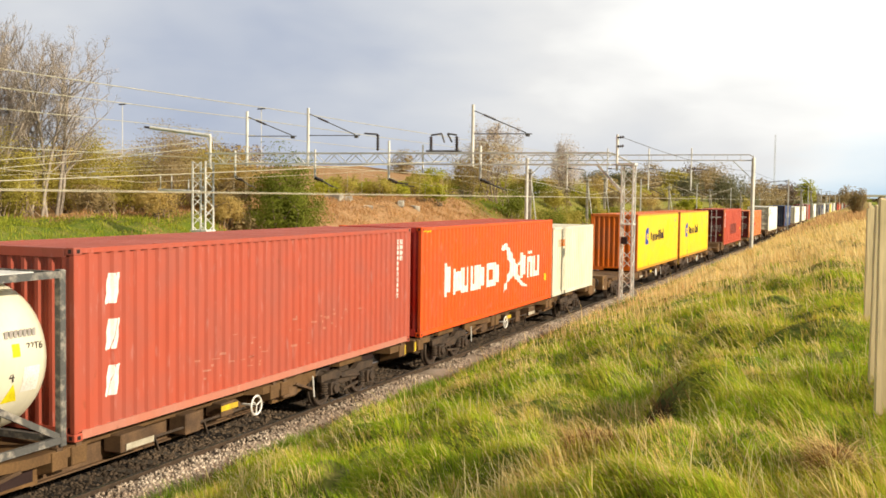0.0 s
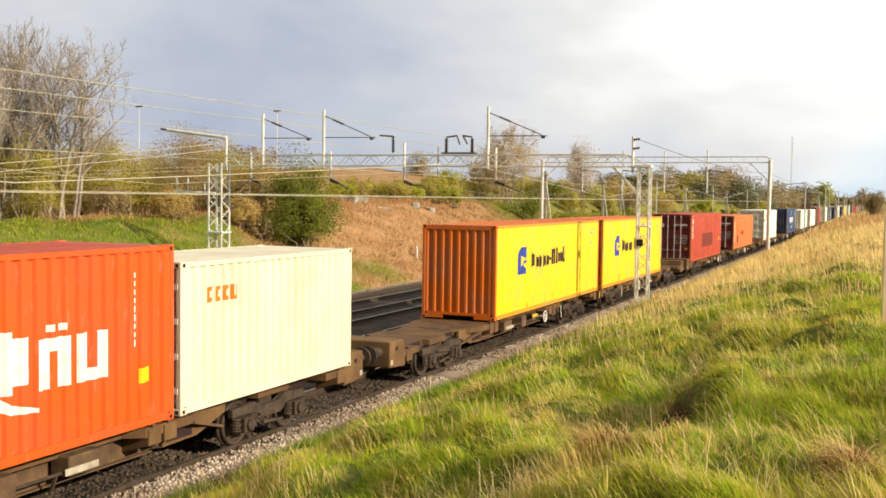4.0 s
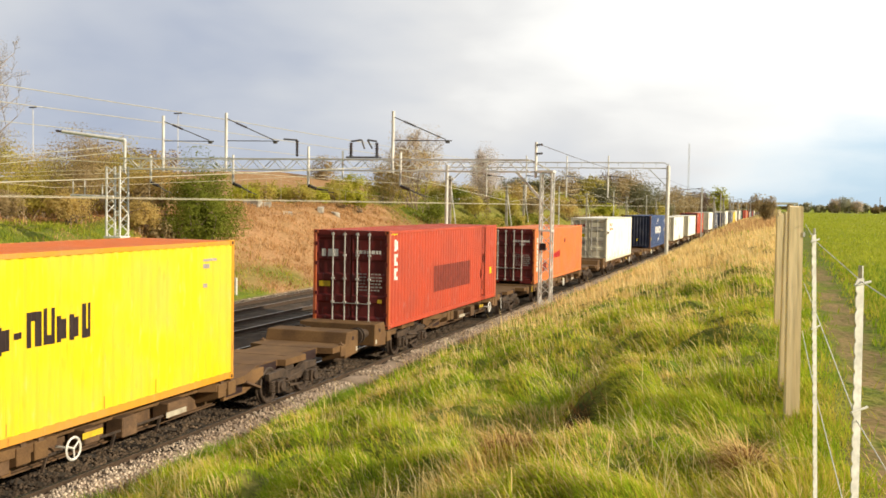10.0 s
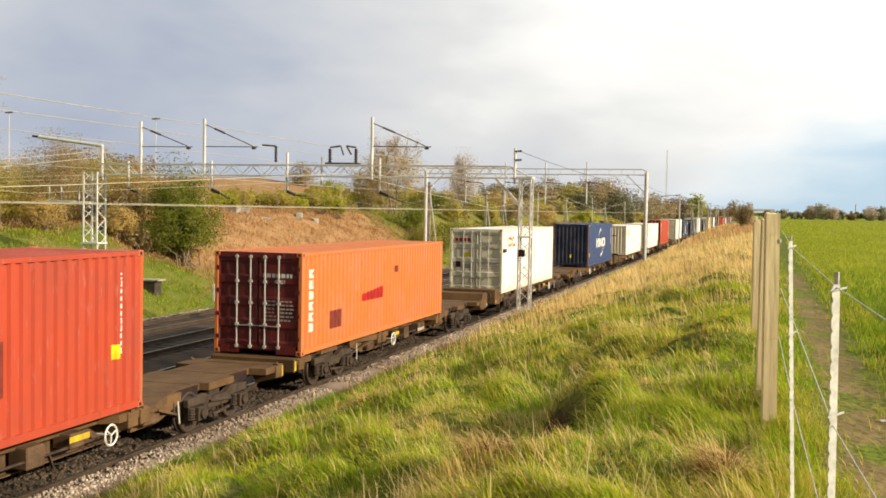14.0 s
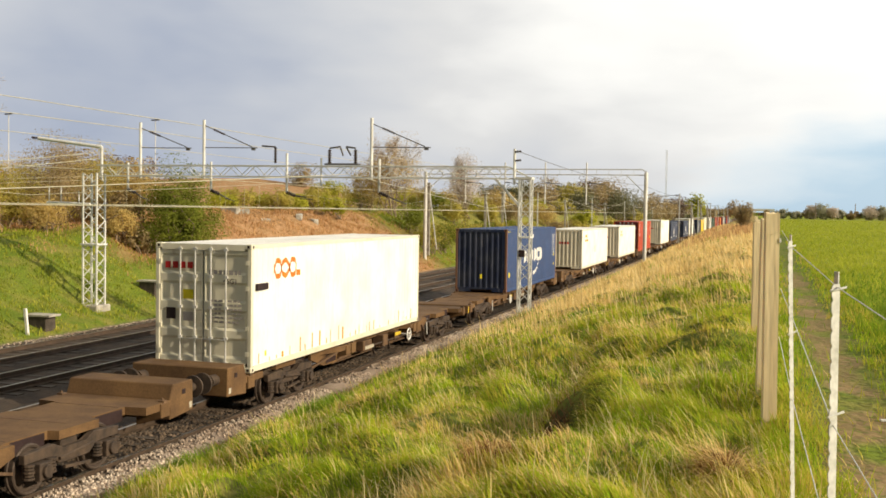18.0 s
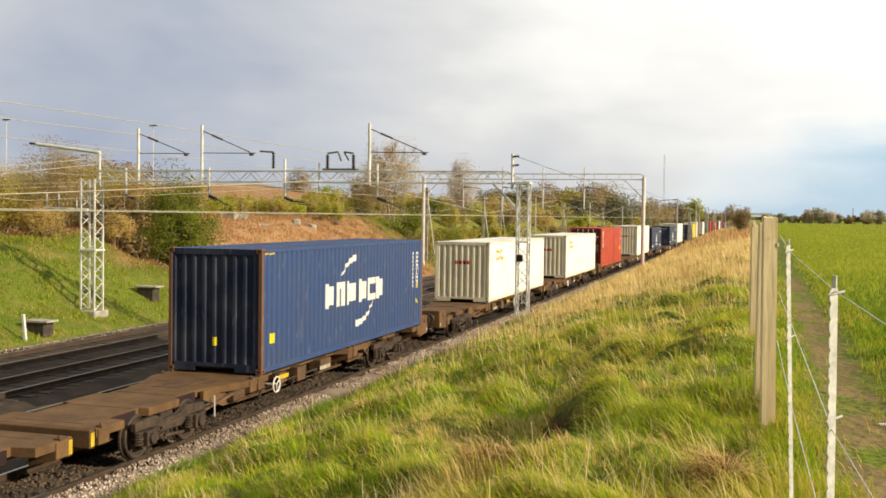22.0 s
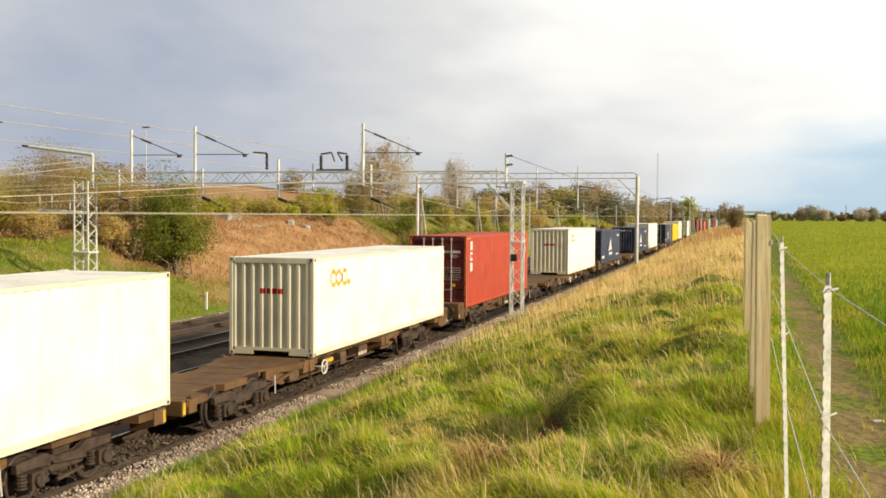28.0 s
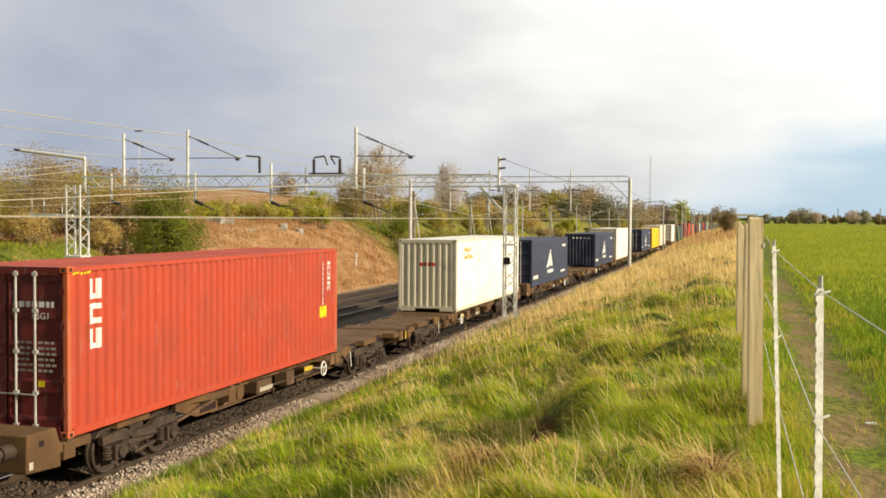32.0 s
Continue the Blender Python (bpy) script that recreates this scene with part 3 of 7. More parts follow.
def posts(L, H, y0, sx):
    bm = B()
    x0, x1 = (W / 2 - 0.10, W / 2 - 0.003) if sx > 0 else (-W / 2 + 0.003, -W / 2 + 0.10)
    box(bm, x0, x1, y0, y0 + 0.10, 0.118, H - 0.118)
    bmesh.ops.bevel(bm, geom=bm.edges[:], offset=0.01, segments=1, affect="EDGES")
    return bm


def casting(L, H, y0, sx, z0):
    bm = B()
    x0, x1 = (W / 2 - 0.162, W / 2) if sx > 0 else (-W / 2, -W / 2 + 0.162)
    box(bm, x0, x1, y0, y0 + 0.178, z0, z0 + 0.118)
    bmesh.ops.bevel(bm, geom=bm.edges[:], offset=0.012, segments=1, affect="EDGES")
    return bm


def slot_spots(L, H):
    """Where the dark blocks for the shaded slots of the castings sit: place and half sizes."""
    out = [((W / 2 - 0.009, y, z), (0.011, 0.035, 0.03)) for y in (0.089, L - 0.089) for z in (0.059, H - 0.059)]
    return out + [((x, 0.009, z), (0.03, 0.011, 0.03)) for x in (-W / 2 + 0.08, W / 2 - 0.08) for z in (0.059, H - 0.059)]


def long_rail(L, H, sx, top):
    bm = B()
    z0, z1 = (H - 0.09, H - 0.012) if top else (0.02, 0.15)
    x0, x1 = (W / 2 - 0.06, W / 2 - 0.008) if sx > 0 else (-W / 2 + 0.008, -W / 2 + 0.06)
    return box(bm, x0, x1, 0.17, L - 0.17, z0, z1)


def end_rail(L, H, far, top):
    bm = B()
    z0, z1 = (H - 0.15, H - 0.015) if top else (0.02, 0.21)
    y0, y1 = (L - 0.08, L - 0.006) if far else (0.006, 0.08)
    if top:
        box(bm, -W / 2 + 0.16, W / 2 - 0.16, y0, y1, z0, z1)
    else:
        # gooseneck recess leaves the middle open below
        box(bm, -W / 2 + 0.16, W / 2 - 0.16, y0, y1, 0.125, z1)
        box(bm, -W / 2 + 0.16, -0.52, y0, y1, 0.02, 0.125)
        box(bm, 0.52, W / 2 - 0.16, y0, y1, 0.02, 0.125)
    return bm


def floor_pan(L, H):
    bm = box(B(), -W / 2 + 0.06, W / 2 - 0.06, 0.1, L - 0.1, 0.125, 0.16)
    for i in range(int(L / 0.6)):
        box(bm, -W / 2 + 0.06, W / 2 - 0.06, 0.35 + i * 0.6, 0.40 + i * 0.6, 0.03, 0.125)
    return bm


def door_leaf(H, sx):
    """A door with a raised frame and shallow horizontal panels."""
    bm = B()
    x0, x1 = (0.012, W / 2 - 0.112) if sx > 0 else (-W / 2 + 0.112, -0.012)
    z0, z1 = 0.215, H - 0.155
    n = 4
    h = (z1 - z0) / n
    pts = [(z0, 0.0)]
    for i in range(n):
        a = z0 + i * h
        pts += [(a + 0.08, 0.0), (a + 0.14, 0.034), (a + h - 0.14, 0.034), (a + h - 0.08, 0.0)]
    pts += [(z1, 0.0)]
    rows = [[bm.verts.new((x, 0.03 + d * (1 if 0 < k < 3 else 0), z)) for k, x in enumerate((x0, x0 + 0.07, x1 - 0.07, x1))] for z, d in pts]
    for a, b in zip(rows, rows[1:]):
        for i in range(3):
            bm.faces.new((a[i], a[i + 1], b[i + 1], b[i]))
    return bm


def lock_rod(H, x):
    bm = rod(B(), (x, -0.002, 0.14), (x, -0.002, H - 0.08), 0.021, 8)
    for z in (0.19, 0.75, H * 0.5, H - 0.75, H - 0.13):
        box(bm, x - 0.045, x + 0.045, -0.022, 0.03, z - 0.03, z + 0.03)
    return bm


def door_handle(x, z, sx):
    return bar(B(), (x, -0.03, z), (x + sx * 0.42, -0.03, z + 0.01), 0.025, 0.018)


def hinge(H, sx, z):
    x = sx * (W / 2 - 0.105)
    return box(B(), x - 0.04, x + 0.04, -0.004, 0.03, z - 0.05, z + 0.05)


def trapezoids_on_side(shapes, pts, sgn=1):
    """Marks that follow the corrugation. shapes: (y0, y1, low0, low1, high0, high1)."""
    bm = B()
    ps = [p for p, _ in pts]
    ds = [d for _, d in pts]
    for y0, y1, a0, a1, b0, b1 in shapes:
        if y1 - y0 < 1e-4:
            continue
        cuts = sorted({y0, y1, *[p for p in ps if y0 < p < y1]})
        rows = []
        for y in cuts:
            f = (y - y0) / (y1 - y0)
            x = sgn * (W / 2 - 0.014 - np.interp(y, ps, ds) + 0.005)
            rows.append((bm.verts.new((x, y, a0 + (a1 - a0) * f)), bm.verts.new((x, y, b0 + (b1 - b0) * f))))
        for a, b in zip(rows, rows[1:]):
            bm.faces.new((a[0], b[0], b[1], a[1]))
    return bm


def rect(y, z, w, h):
    return (y, y + w, z, z, z + h, z + h)


def block_row(y, z, w, h, n, gap, seed=1, tall=(), lean=0.0):
    """A row of notched blocks, like a word of n characters seen from far."""
    rng = random.Random(seed)
    cw = (w - gap * (n - 1)) / n
    out = []
    for i in range(n):
        a, hh = y + i * (cw + gap), h * (1.35 if i in tall else 1.0)
        k, s = rng.choice((0, 2, 3, 5, 5)), cw * 0.36
        out.append(rect(a, z, s, hh))
        if k == 0:
            out += [rect(a + s, z, cw - s, hh * 0.28), rect(a + s, z + hh * 0.72, cw - s, hh * 0.28)]
        elif k == 5:
            out += [rect(a + s, z + hh * 0.12, cw - s, hh * 0.76)]
        elif k == 2:
            out += [rect(a + s, z + hh * 0.74, cw - 2 * s, hh * 0.26), rect(a + cw - s, z, s, hh)]
        else:
            out += [rect(a + s, z, cw - s, hh * 0.26), rect(a + cw - s, z + hh * 0.26, s, hh * 0.74)]
    return out


def slanted(y, z, w, h, lean):
    """A block leaning along the wall, cut into upright slices."""
    if lean >= w:
        return [(y, y + w, z, z, z + h * w / lean * 0.15, z + h * w / lean), (y + w, y + lean, z, z + h * (lean - w) / lean, z + h * w / lean, z + h),
                (y + lean, y + lean + w, z + h * (lean - w) / lean, z + h * 0.85, z + h, z + h)]
    return [(y, y + lean, z, z, z + h * 0.05, z + h), (y + lean, y + w, z, z, z + h, z + h), (y + w, y + w + lean, z, z + h * 0.95, z + h, z + h)]


def block_column(y, z, w, h, n, gap, seed=1):
    ch = (h - gap * (n - 1)) / n
    out = []
    for i in range(n):
        out += block_row(y, z + i * (ch + gap), w, ch, 1, 0, seed + i)
    return out


def arc_band(cy, cz, r, a0, a1, t0, t1, n=9, squash=1.0):
    """A tapering arc as upright slices."""
    out = []
    for i in range(n):
        p, q = a0 + (a1 - a0) * i / n, a0 + (a1 - a0) * (i + 1) / n
        tp, tq = t0 + (t1 - t0) * i / n, t0 + (t1 - t0) * (i + 1) / n
        yp, yq = cy + r * math.cos(p), cy + r * math.cos(q)
        zp, zq = cz + r * squash * math.sin(p), cz + r * squash * math.sin(q)
        if yp > yq:
            yp, yq, zp, zq, tp, tq = yq, yp, zq, zp, tq, tp
        out.append((yp, yq, zp - tp / 2, zq - tq / 2, zp + tp / 2, zq + tq / 2))
    return out


def container(label, L=L40, H=HC, col="red", end="doors", end_col=None, post_col=None, roof_col=None, rail_col=None, rods="rod", shallow=0.0, group="containers on the train"):
    e = thing("container", label, "shipping container", group)
    # the near end can take a darker tone than the side walls
    c, ce = C[col], C[end_col or col]
    cp, cr, cl = C[post_col or col], C[roof_col or col], C[rail_col or col]
    dp = shallow or DEPTH
    for sgn, nm in ((1, "side_wall"), (-1, "side_wall")):
        placed(nm, cached(("side", L, H, sgn, dp), lambda: side_sheet(L, H, sgn, dp)), c, e)
    placed("roof", cached(("roof", L, H), lambda: roof_sheet(L, H)), cr, e)
    placed("front_wall", cached(("endf", L, H), lambda: end_sheet(L, H, True)), ce, e)
    placed("floor_frame", cached(("floor", L, H), lambda: floor_pan(L, H)), M["frame"], e)
    for sx in (1, -1):
        for y0 in (0.004, L - 0.104):
            placed("corner_post", cached(("post", L, H, y0, sx), lambda: posts(L, H, y0, sx)), cp, e)
        for y0 in (0.0, L - 0.178):
            for z0 in (0.0, H - 0.118):
                placed("corner_casting", cached(("cast", L, H, y0, sx, z0), lambda: casting(L, H, y0, sx, z0)), cp, e)
        for top in (0, 1):
            placed("top_rail" if top else "bottom_rail", cached(("rail", L, H, sx, top), lambda: long_rail(L, H, sx, top)), c if top and rail_col == "dusty" else cl, e)
    for far in (0, 1):
        for top in (0, 1):
            placed("end_header" if top else "end_sill", cached(("erail", L, H, far, top), lambda: end_rail(L, H, far, top)), ce, e)
    # dark blocks paint the shade inside the slots
    for (x, y, z), (a, b, c_) in slot_spots(L, H):
        o = placed("casting_slot", cached(("slot", a), lambda: box(B(), -a, a, -b, b, -c_, c_)), M["mark_dark"], e)
        o.location = (x, y, z)
    if end == "doors":
        for sx in (1, -1):
            d = placed("door", cached(("door", H, sx), lambda: door_leaf(H, sx)), ce, e)
            for x in (0.20, 0.58):
                placed("lock_rod", cached(("rod", H, sx * x), lambda: lock_rod(H, sx * x)), M[rods], d)
                placed("handle", cached(("hand", sx * x), lambda: door_handle(sx * x, 0.72, -sx)), M["rod"], d)
            for z in (0.42, 1.0, H - 1.0, H - 0.42):
                placed("hinge", cached(("hinge", H, sx, z), lambda: hinge(H, sx, z)), ce, d)
    else:
        placed("end_wall", cached(("end", L, H), lambda: end_sheet(L, H, False)), ce, e)
    e["size"] = (L, H, dp)
    return e


SMALL_MARKS = ("number_line", "data_panel", "scuffing", "rust_streak")


def mark(cont, name, shapes, material, label=""):
    L, H, dp = cont["size"]
    ob = part(name, trapezoids_on_side(shapes, corr(L, depth=dp)), material, cont, label)
    if name in SMALL_MARKS:
        tagged(ob, kind="stuff")


def mark_end(cont, name, rects, material, label="", y=-0.006, follow=False):
    """Flat marks on the near end: rects of (x, z, w, h), x from the middle towards the camera side."""
    bm = B()
    pts = corr(W, 0.12, 0.05, 0.262, 0.25)
    for x, z, w, h in rects:
        cuts = sorted({x, x + w, *[p - W / 2 for p, _ in pts if follow and x < p - W / 2 < x + w]})
        rows = []
        for u in cuts:
            yy = y
            if follow:
                yy = 0.016 + float(np.interp(u + W / 2, [p for p, _ in pts], [d for _, d in pts])) - 0.005
            rows.append((bm.verts.new((u, yy, z)), bm.verts.new((u, yy, z + h))))
        for a, b in zip(rows, rows[1:]):
            bm.faces.new((a[0], b[0], b[1], a[1]))
    ob = part(name, bm, material, cont, label)
    if name in SMALL_MARKS:
        tagged(ob, kind="stuff")


def type_code(cont, text, x, z, size, material, y=0.02):
    cu = bpy.data.curves.new("code", "FONT")
    cu.body, cu.size, cu.extrude = text, size, 0.001
    tmp = bpy.data.objects.new("code", cu)
    me = tmp.to_mesh().copy()
    tmp.to_mesh_clear()
    bpy.data.objects.remove(tmp)
    me.name = "type_code"
    ob = placed("type_code", me, material, cont)
    ob.matrix_basis = pose(x, y, z, 90, 0, 0)
    return ob


def rows_of_bars(x, z, w, n, h=0.05, gap=0.045, seed=0):
    rng = random.Random(seed)
    out = []
    for i in range(n):
        u = x
        while u < x + w - 0.05:
            k = rng.uniform(0.06, 0.14)
            out.append((u, z - i * (h + gap), min(k, x + w - u), h))
            u += k + 0.03
    return out


def hazard(cont):
    """Yellow warning stripes at the upper corner castings."""
    L, H, _ = cont["size"]
    for i in range(3):
        mark(cont, "warning_stripe", [(0.22 + i * 0.16, 0.34 + i * 0.16, H - 0.155, H - 0.125, H - 0.115, H - 0.09)], M["mark_yellow"])


def id_panel(cont, z, H, material=None):
    """Unreadable number lines and data block on the camera-side door."""
    mk = material or M["mark_white"]
    mark_end(cont, "number_line", rows_of_bars(0.14, z, 0.85, 1, 0.10, 0.05, 3), mk, y=0.024)
    mark_end(cont, "data_panel", rows_of_bars(0.16, z - 0.62, 0.36, 6, 0.045, 0.05, 7) + rows_of_bars(0.62, z - 0.62, 0.36, 6, 0.045, 0.05, 9), M["mark_grey"], y=0.024)


def side_number(cont, y, z, material, n=11, size=0.105):
    """Upright column of unreadable characters near the end of the side."""
    mark(cont, "number_line", block_column(y, z - n * size * 1.25, size * 0.8, n * size * 1.25, n, size * 0.25, 4), material)


def build_train():
    cons = []

    def add(u, c, z=0.99):
        cons.append((u, z, c))
        return c

    # tank container in its frame
    t = thing("tank_container", "cream white cylindrical tank in a dark grey steel frame", "tank container")
    bm = B()
    prof = [(0.10, 0.0), (0.08, 0.55), (0.12, 0.86), (0.20, 1.03), (0.36, 1.11), (0.55, 1.13)]
    pts = [(y, r) for y, r in prof] + [(L20 - y, r) for y, r in reversed(prof)]
    seg = 40
    ring = [[bm.verts.new((r * math.cos(6.2832 * i / seg), y, 1.33 + r * math.sin(6.2832 * i / seg))) for i in range(seg)] for y, r in pts if r > 0]
    for a, b in zip(ring, ring[1:]):
        for i in range(seg):
            f = bm.faces.new((a[i], a[(i + 1) % seg], b[(i + 1) % seg], b[i]))
            f.smooth = True
    bm.faces.new(ring[0])
    bm.faces.new(list(reversed(ring[-1])))
    tank = part("tank", bm, C["cream"], t, "cream painted pressure tank")
    fr = mat("dark_grey_frame_paint", (0.10, 0.10, 0.098), (0.34, 0.31, 0.27), rough=0.7, scale=7, edge=(0.5, 0.7))
    for y in (0.0, L20 - 0.12):
        for sx in (-1, 1):
            part("corner_post", box(B(), sx * W / 2 - (0.12 if sx > 0 else 0), sx * W / 2 + (0 if sx > 0 else 0.12), y, y + 0.12, 0.0, H86), fr, t, bevel=0.012)
        for z in (0.05, H86 - 0.13):
            part("end_beam", box(B(), -W / 2 + 0.12, W / 2 - 0.12, y + 0.01, y + 0.11, z, z + 0.1), fr, t)
    for sx in (-1, 1):
        for z in (0.05, H86 - 0.12):
            part("side_beam", box(B(), sx * W / 2 - (0.09 if sx > 0 else -0.01), sx * W / 2 - (0.01 if sx > 0 else -0.09), 0.12, L20 - 0.12, z, z + 0.1), fr, t)
        for a, b in (((0.12, 0.15), (1.2, 0.75)), ((L20 - 0.12, 0.15), (L20 - 1.2, 0.75))):
            part("brace", bar(B(), (sx * (W / 2 - 0.07), a[0], a[1]), (sx * (W / 2 - 0.25), b[0], b[1]), 0.09), fr, t)
    part("walkway", box(B(), -0.3, 0.9, 0.3, L20 - 0.3, H86 - 0.06, H86 - 0.03), M["steel"], t)
    def shell_x(z, lift=0.004):
        return math.sqrt(1.13 ** 2 - (z - 1.33) ** 2) + lift

    def wrapped(y0, y1, z0, z1, top=1.0):
        """A patch that follows the tank's shell; top narrows its upper edge."""
        bm, rows = B(), []
        for k in range(7):
            z, w = z0 + (z1 - z0) * k / 6, 1 + (top - 1) * k / 6
            m, h = (y0 + y1) / 2, (y1 - y0) / 2 * w
            rows.append([bm.verts.new((shell_x(z), y, z)) for y in (m - h, m + h)])
        for a, b in zip(rows, rows[1:]):
            bm.faces.new((a[0], a[1], b[1], b[0]))
        return bm

    part("label", wrapped(5.12, 5.26, 1.42, 1.60), M["mark_yellow"], tank, "small yellow square label")
    part("warning_triangle", wrapped(5.00, 5.30, 0.78, 1.04, 0.03), M["mark_yellow"], tank, "yellow warning triangle")
    for k in range(4):
        part("seam_band", wrapped(0.9 + 1.3 * k, 0.94 + 1.3 * k, 0.45, 2.2), M["data"], tank)
    part("number_line", trapezoids_on_side([(5.02 + i * 0.085, 5.08 + i * 0.085, 1.68, 1.68, 1.79, 1.79) for i in range(7)], [(0, 0.128), (9, 0.128)]), M["mark_grey"], tank)
    part("placard", wrapped(5.32, 5.62, 0.90, 1.26), M["white_paint"], tank)
    for txt, y, z, s in (("22T6", 5.38, 1.49, 0.15), ("4", 5.05, 1.08, 0.22)):
        o = type_code(tank, txt, 0, 0, s, M["mark_dark"])
        o.matrix_basis = pose(shell_x(z + 0.06), y, z, 90, 0, 90)
    add(5.92, t)

    c = add(12.14, container("faded red corrugated container with white slanted lettering blocks", H=HC, col="mes", end="ribs", post_col="mes", rail_col="dusty"))
    for z, split in ((2.0, 0.13), (1.29, 0.16), (0.57, 0.10)):
        # leaning white block, parted by a thin gap
        mark(c, "letter_block", slanted(0.68, z, split, 0.47, 0.13) + slanted(0.70 + split, z, 0.24 - split, 0.47, 0.13), M["mark_white"])
    side_number(c, 11.38, 2.62, M["mark_white"])
    side_number(c, 11.62, 2.62, M["mark_white"], 4)
    rng = random.Random(8)
    mark(c, "scuffing", [rect(y, z, rng.uniform(0.03, 0.22), rng.uniform(0.015, 0.05)) for y, z in [(rng.gauss(4.3, 0.7), rng.gauss(0.55, 0.18)) for _ in range(22)] + [(rng.gauss(7.6, 0.9), rng.gauss(0.95, 0.15)) for _ in range(20)] if 0.2 < z < 1.6], C["dusty"], "pale scraped paint")

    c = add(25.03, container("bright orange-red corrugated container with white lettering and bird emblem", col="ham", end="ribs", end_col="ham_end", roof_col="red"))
    mark(c, "lettering", block_row(1.7, 0.92, 0.50, 0.94, 1, 0.1, 12) + block_row(2.32, 0.93, 4.05, 0.73, 6, 0.10, 5), M["mark_white"], "row of white lettering blocks")
    mark(c, "lettering", block_row(8.55, 0.98, 0.5, 0.86, 1, 0.1, 6) + block_row(9.2, 0.95, 1.4, 0.72, 2, 0.14, 8) + [rect(9.38, 1.76, 0.13, 0.1), rect(9.62, 1.76, 0.13, 0.1)], M["mark_white"])
    mark(c, "bird_emblem", [(6.45, 6.75, 2.02, 1.98, 2.08, 2.2), (6.75, 7.0, 2.0, 2.0, 2.2, 2.22), (7.0, 7.45, 1.85, 1.45, 2.2, 1.95), (7.45, 7.8, 1.4, 1.12, 1.95, 1.66), (6.75, 7.2, 0.62, 0.82, 0.72, 1.2),
                              (7.2, 7.45, 0.95, 1.02, 1.2, 1.44), (7.45, 7.8, 1.02, 1.11, 1.40, 1.12), (7.8, 8.2, 1.05, 0.92, 1.66, 1.4), (8.2, 8.7, 0.92, 0.70, 1.18, 0.84), (8.7, 9.2, 0.70, 0.66, 0.84, 0.72), (8.2, 8.5, 1.36, 1.52, 1.46, 1.62)], M["mark_white"], "white bird-shaped emblem")
    side_number(c, 11.2, 2.5, M["mark_white"], 9)
    mark(c, "yellow_label", [rect(11.35, 0.72, 0.26, 0.24)], M["mark_yellow"])

    c = add(37.39, container("short chalky white container with orange lettering blocks", L=L20, H=H86, col="cream", end="doors", end_col="white"))
    mark(c, "lettering", block_row(0.75, 1.85, 0.95, 0.27, 4, 0.05, 2), M["mark_orange"])

    hazard(cons[2][2])

    def yellow_box(u, end, pos):
        c = add(u, container("bright yellow container with orange ends and a dark lettering row", col="yellow", end=end, end_col="orange", post_col="orange" if end == "ribs" else "rail_rust", roof_col="orange", rail_col="rail_rust", rods="rod", shallow=0.028))
        z = 1.43
        mark(c, "lettering", block_row(pos + 1.4, z, 0.42, 0.52, 1, 0, 12) + block_row(pos + 1.9, z - 0.04, 1.5, 0.42, 4, 0.09, 11) + [rect(pos + 3.46, z + 0.16, 0.2, 0.1)]
             + block_row(pos + 3.74, z, 0.34, 0.54, 1, 0, 3) + block_row(pos + 4.16, z, 1.16, 0.42, 4, 0.08, 16, tall=(0, 3)), M["mark_dark"], "row of dark lettering blocks")
        mark(c, "emblem", [(pos, pos + 0.28, z - 0.15, z - 0.15, z + 0.42, z + 0.72), (pos + 0.28, pos + 0.40, z - 0.15, z - 0.15, z + 0.72, z + 0.72), (pos + 0.40, pos + 0.62, z - 0.15, z - 0.15, z + 0.08, z + 0.26), (pos + 0.40, pos + 0.92, z + 0.44, z + 0.34, z + 0.72, z + 0.72),
                           (pos + 0.63, pos + 0.98, z + 0.18, z + 0.22, z + 0.27, z + 0.31), (pos + 0.63, pos + 0.84, z - 0.15, z - 0.15, z + 0.12, z + 0.02)], M["mark_blue"], "blue square emblem")
        side = [rect(11.0, 2.5, 0.5, 0.05), rect(11.0, 2.36, 0.2, 0.09), rect(11.0, 1.98, 0.12, 0.08)]
        mark(c, "number_line", side, M["mark_grey"])
        rng = random.Random(int(u))
        for i in range(9):
            y, h = rng.uniform(0.5, 11.6), rng.uniform(0.06, 0.3)
            mark(c, "rust_streak", [rect(y, 0.16, rng.uniform(0.02, 0.05), h)], C["rail_rust"])
        hazard(c)
        return c

    yellow_box(52.68, "ribs", 2.06)
    c = yellow_box(65.6, "doors", 2.12)

    c = add(86.95, container("red corrugated container with maroon doors and white lock rods", col="red", end="doors", end_col="maroon", post_col="worn"))
    mark(c, "letter_column", block_column(0.5, 1.42, 0.3, 1.2, 3, 0.08, 31), M["mark_white"])
    mark(c, "dark_patch", [rect(4.2, 0.78, 4.3, 0.86)], M["mark_patch"], "darker overpainted rectangle")
    mark(c, "yellow_label", [rect(11.2, 0.98, 0.3, 0.26)], M["mark_yellow"])
    side_number(c, 11.5, 2.5, M["mark_white"])
    hazard(c)
    id_panel(c, 2.2, HC)
    mark_end(c, "lettering", [(-0.95 + i * 0.2, 2.1, 0.13, 0.22) for i in range(3)], M["mark_white"], y=0.024)
    mark_end(c, "yellow_label", [(-1.03, 1.2, 0.36, 0.16)], M["yellow_plate"], "worn yellow label on the door", y=0.024)
    mark_end(c, "yellow_label", [(0.84, 0.75, 0.14, 0.11)], M["yellow_plate"], y=0.024)

    c = add(106.19, container("faded orange container with maroon doors and rusty red patches", H=H86, col="tan", end="doors", end_col="maroon"))
    mark(c, "letter_column", block_column(0.55, 0.55, 0.28, 1.6, 6, 0.05, 41), M["mark_white"], "upright white lettering column")
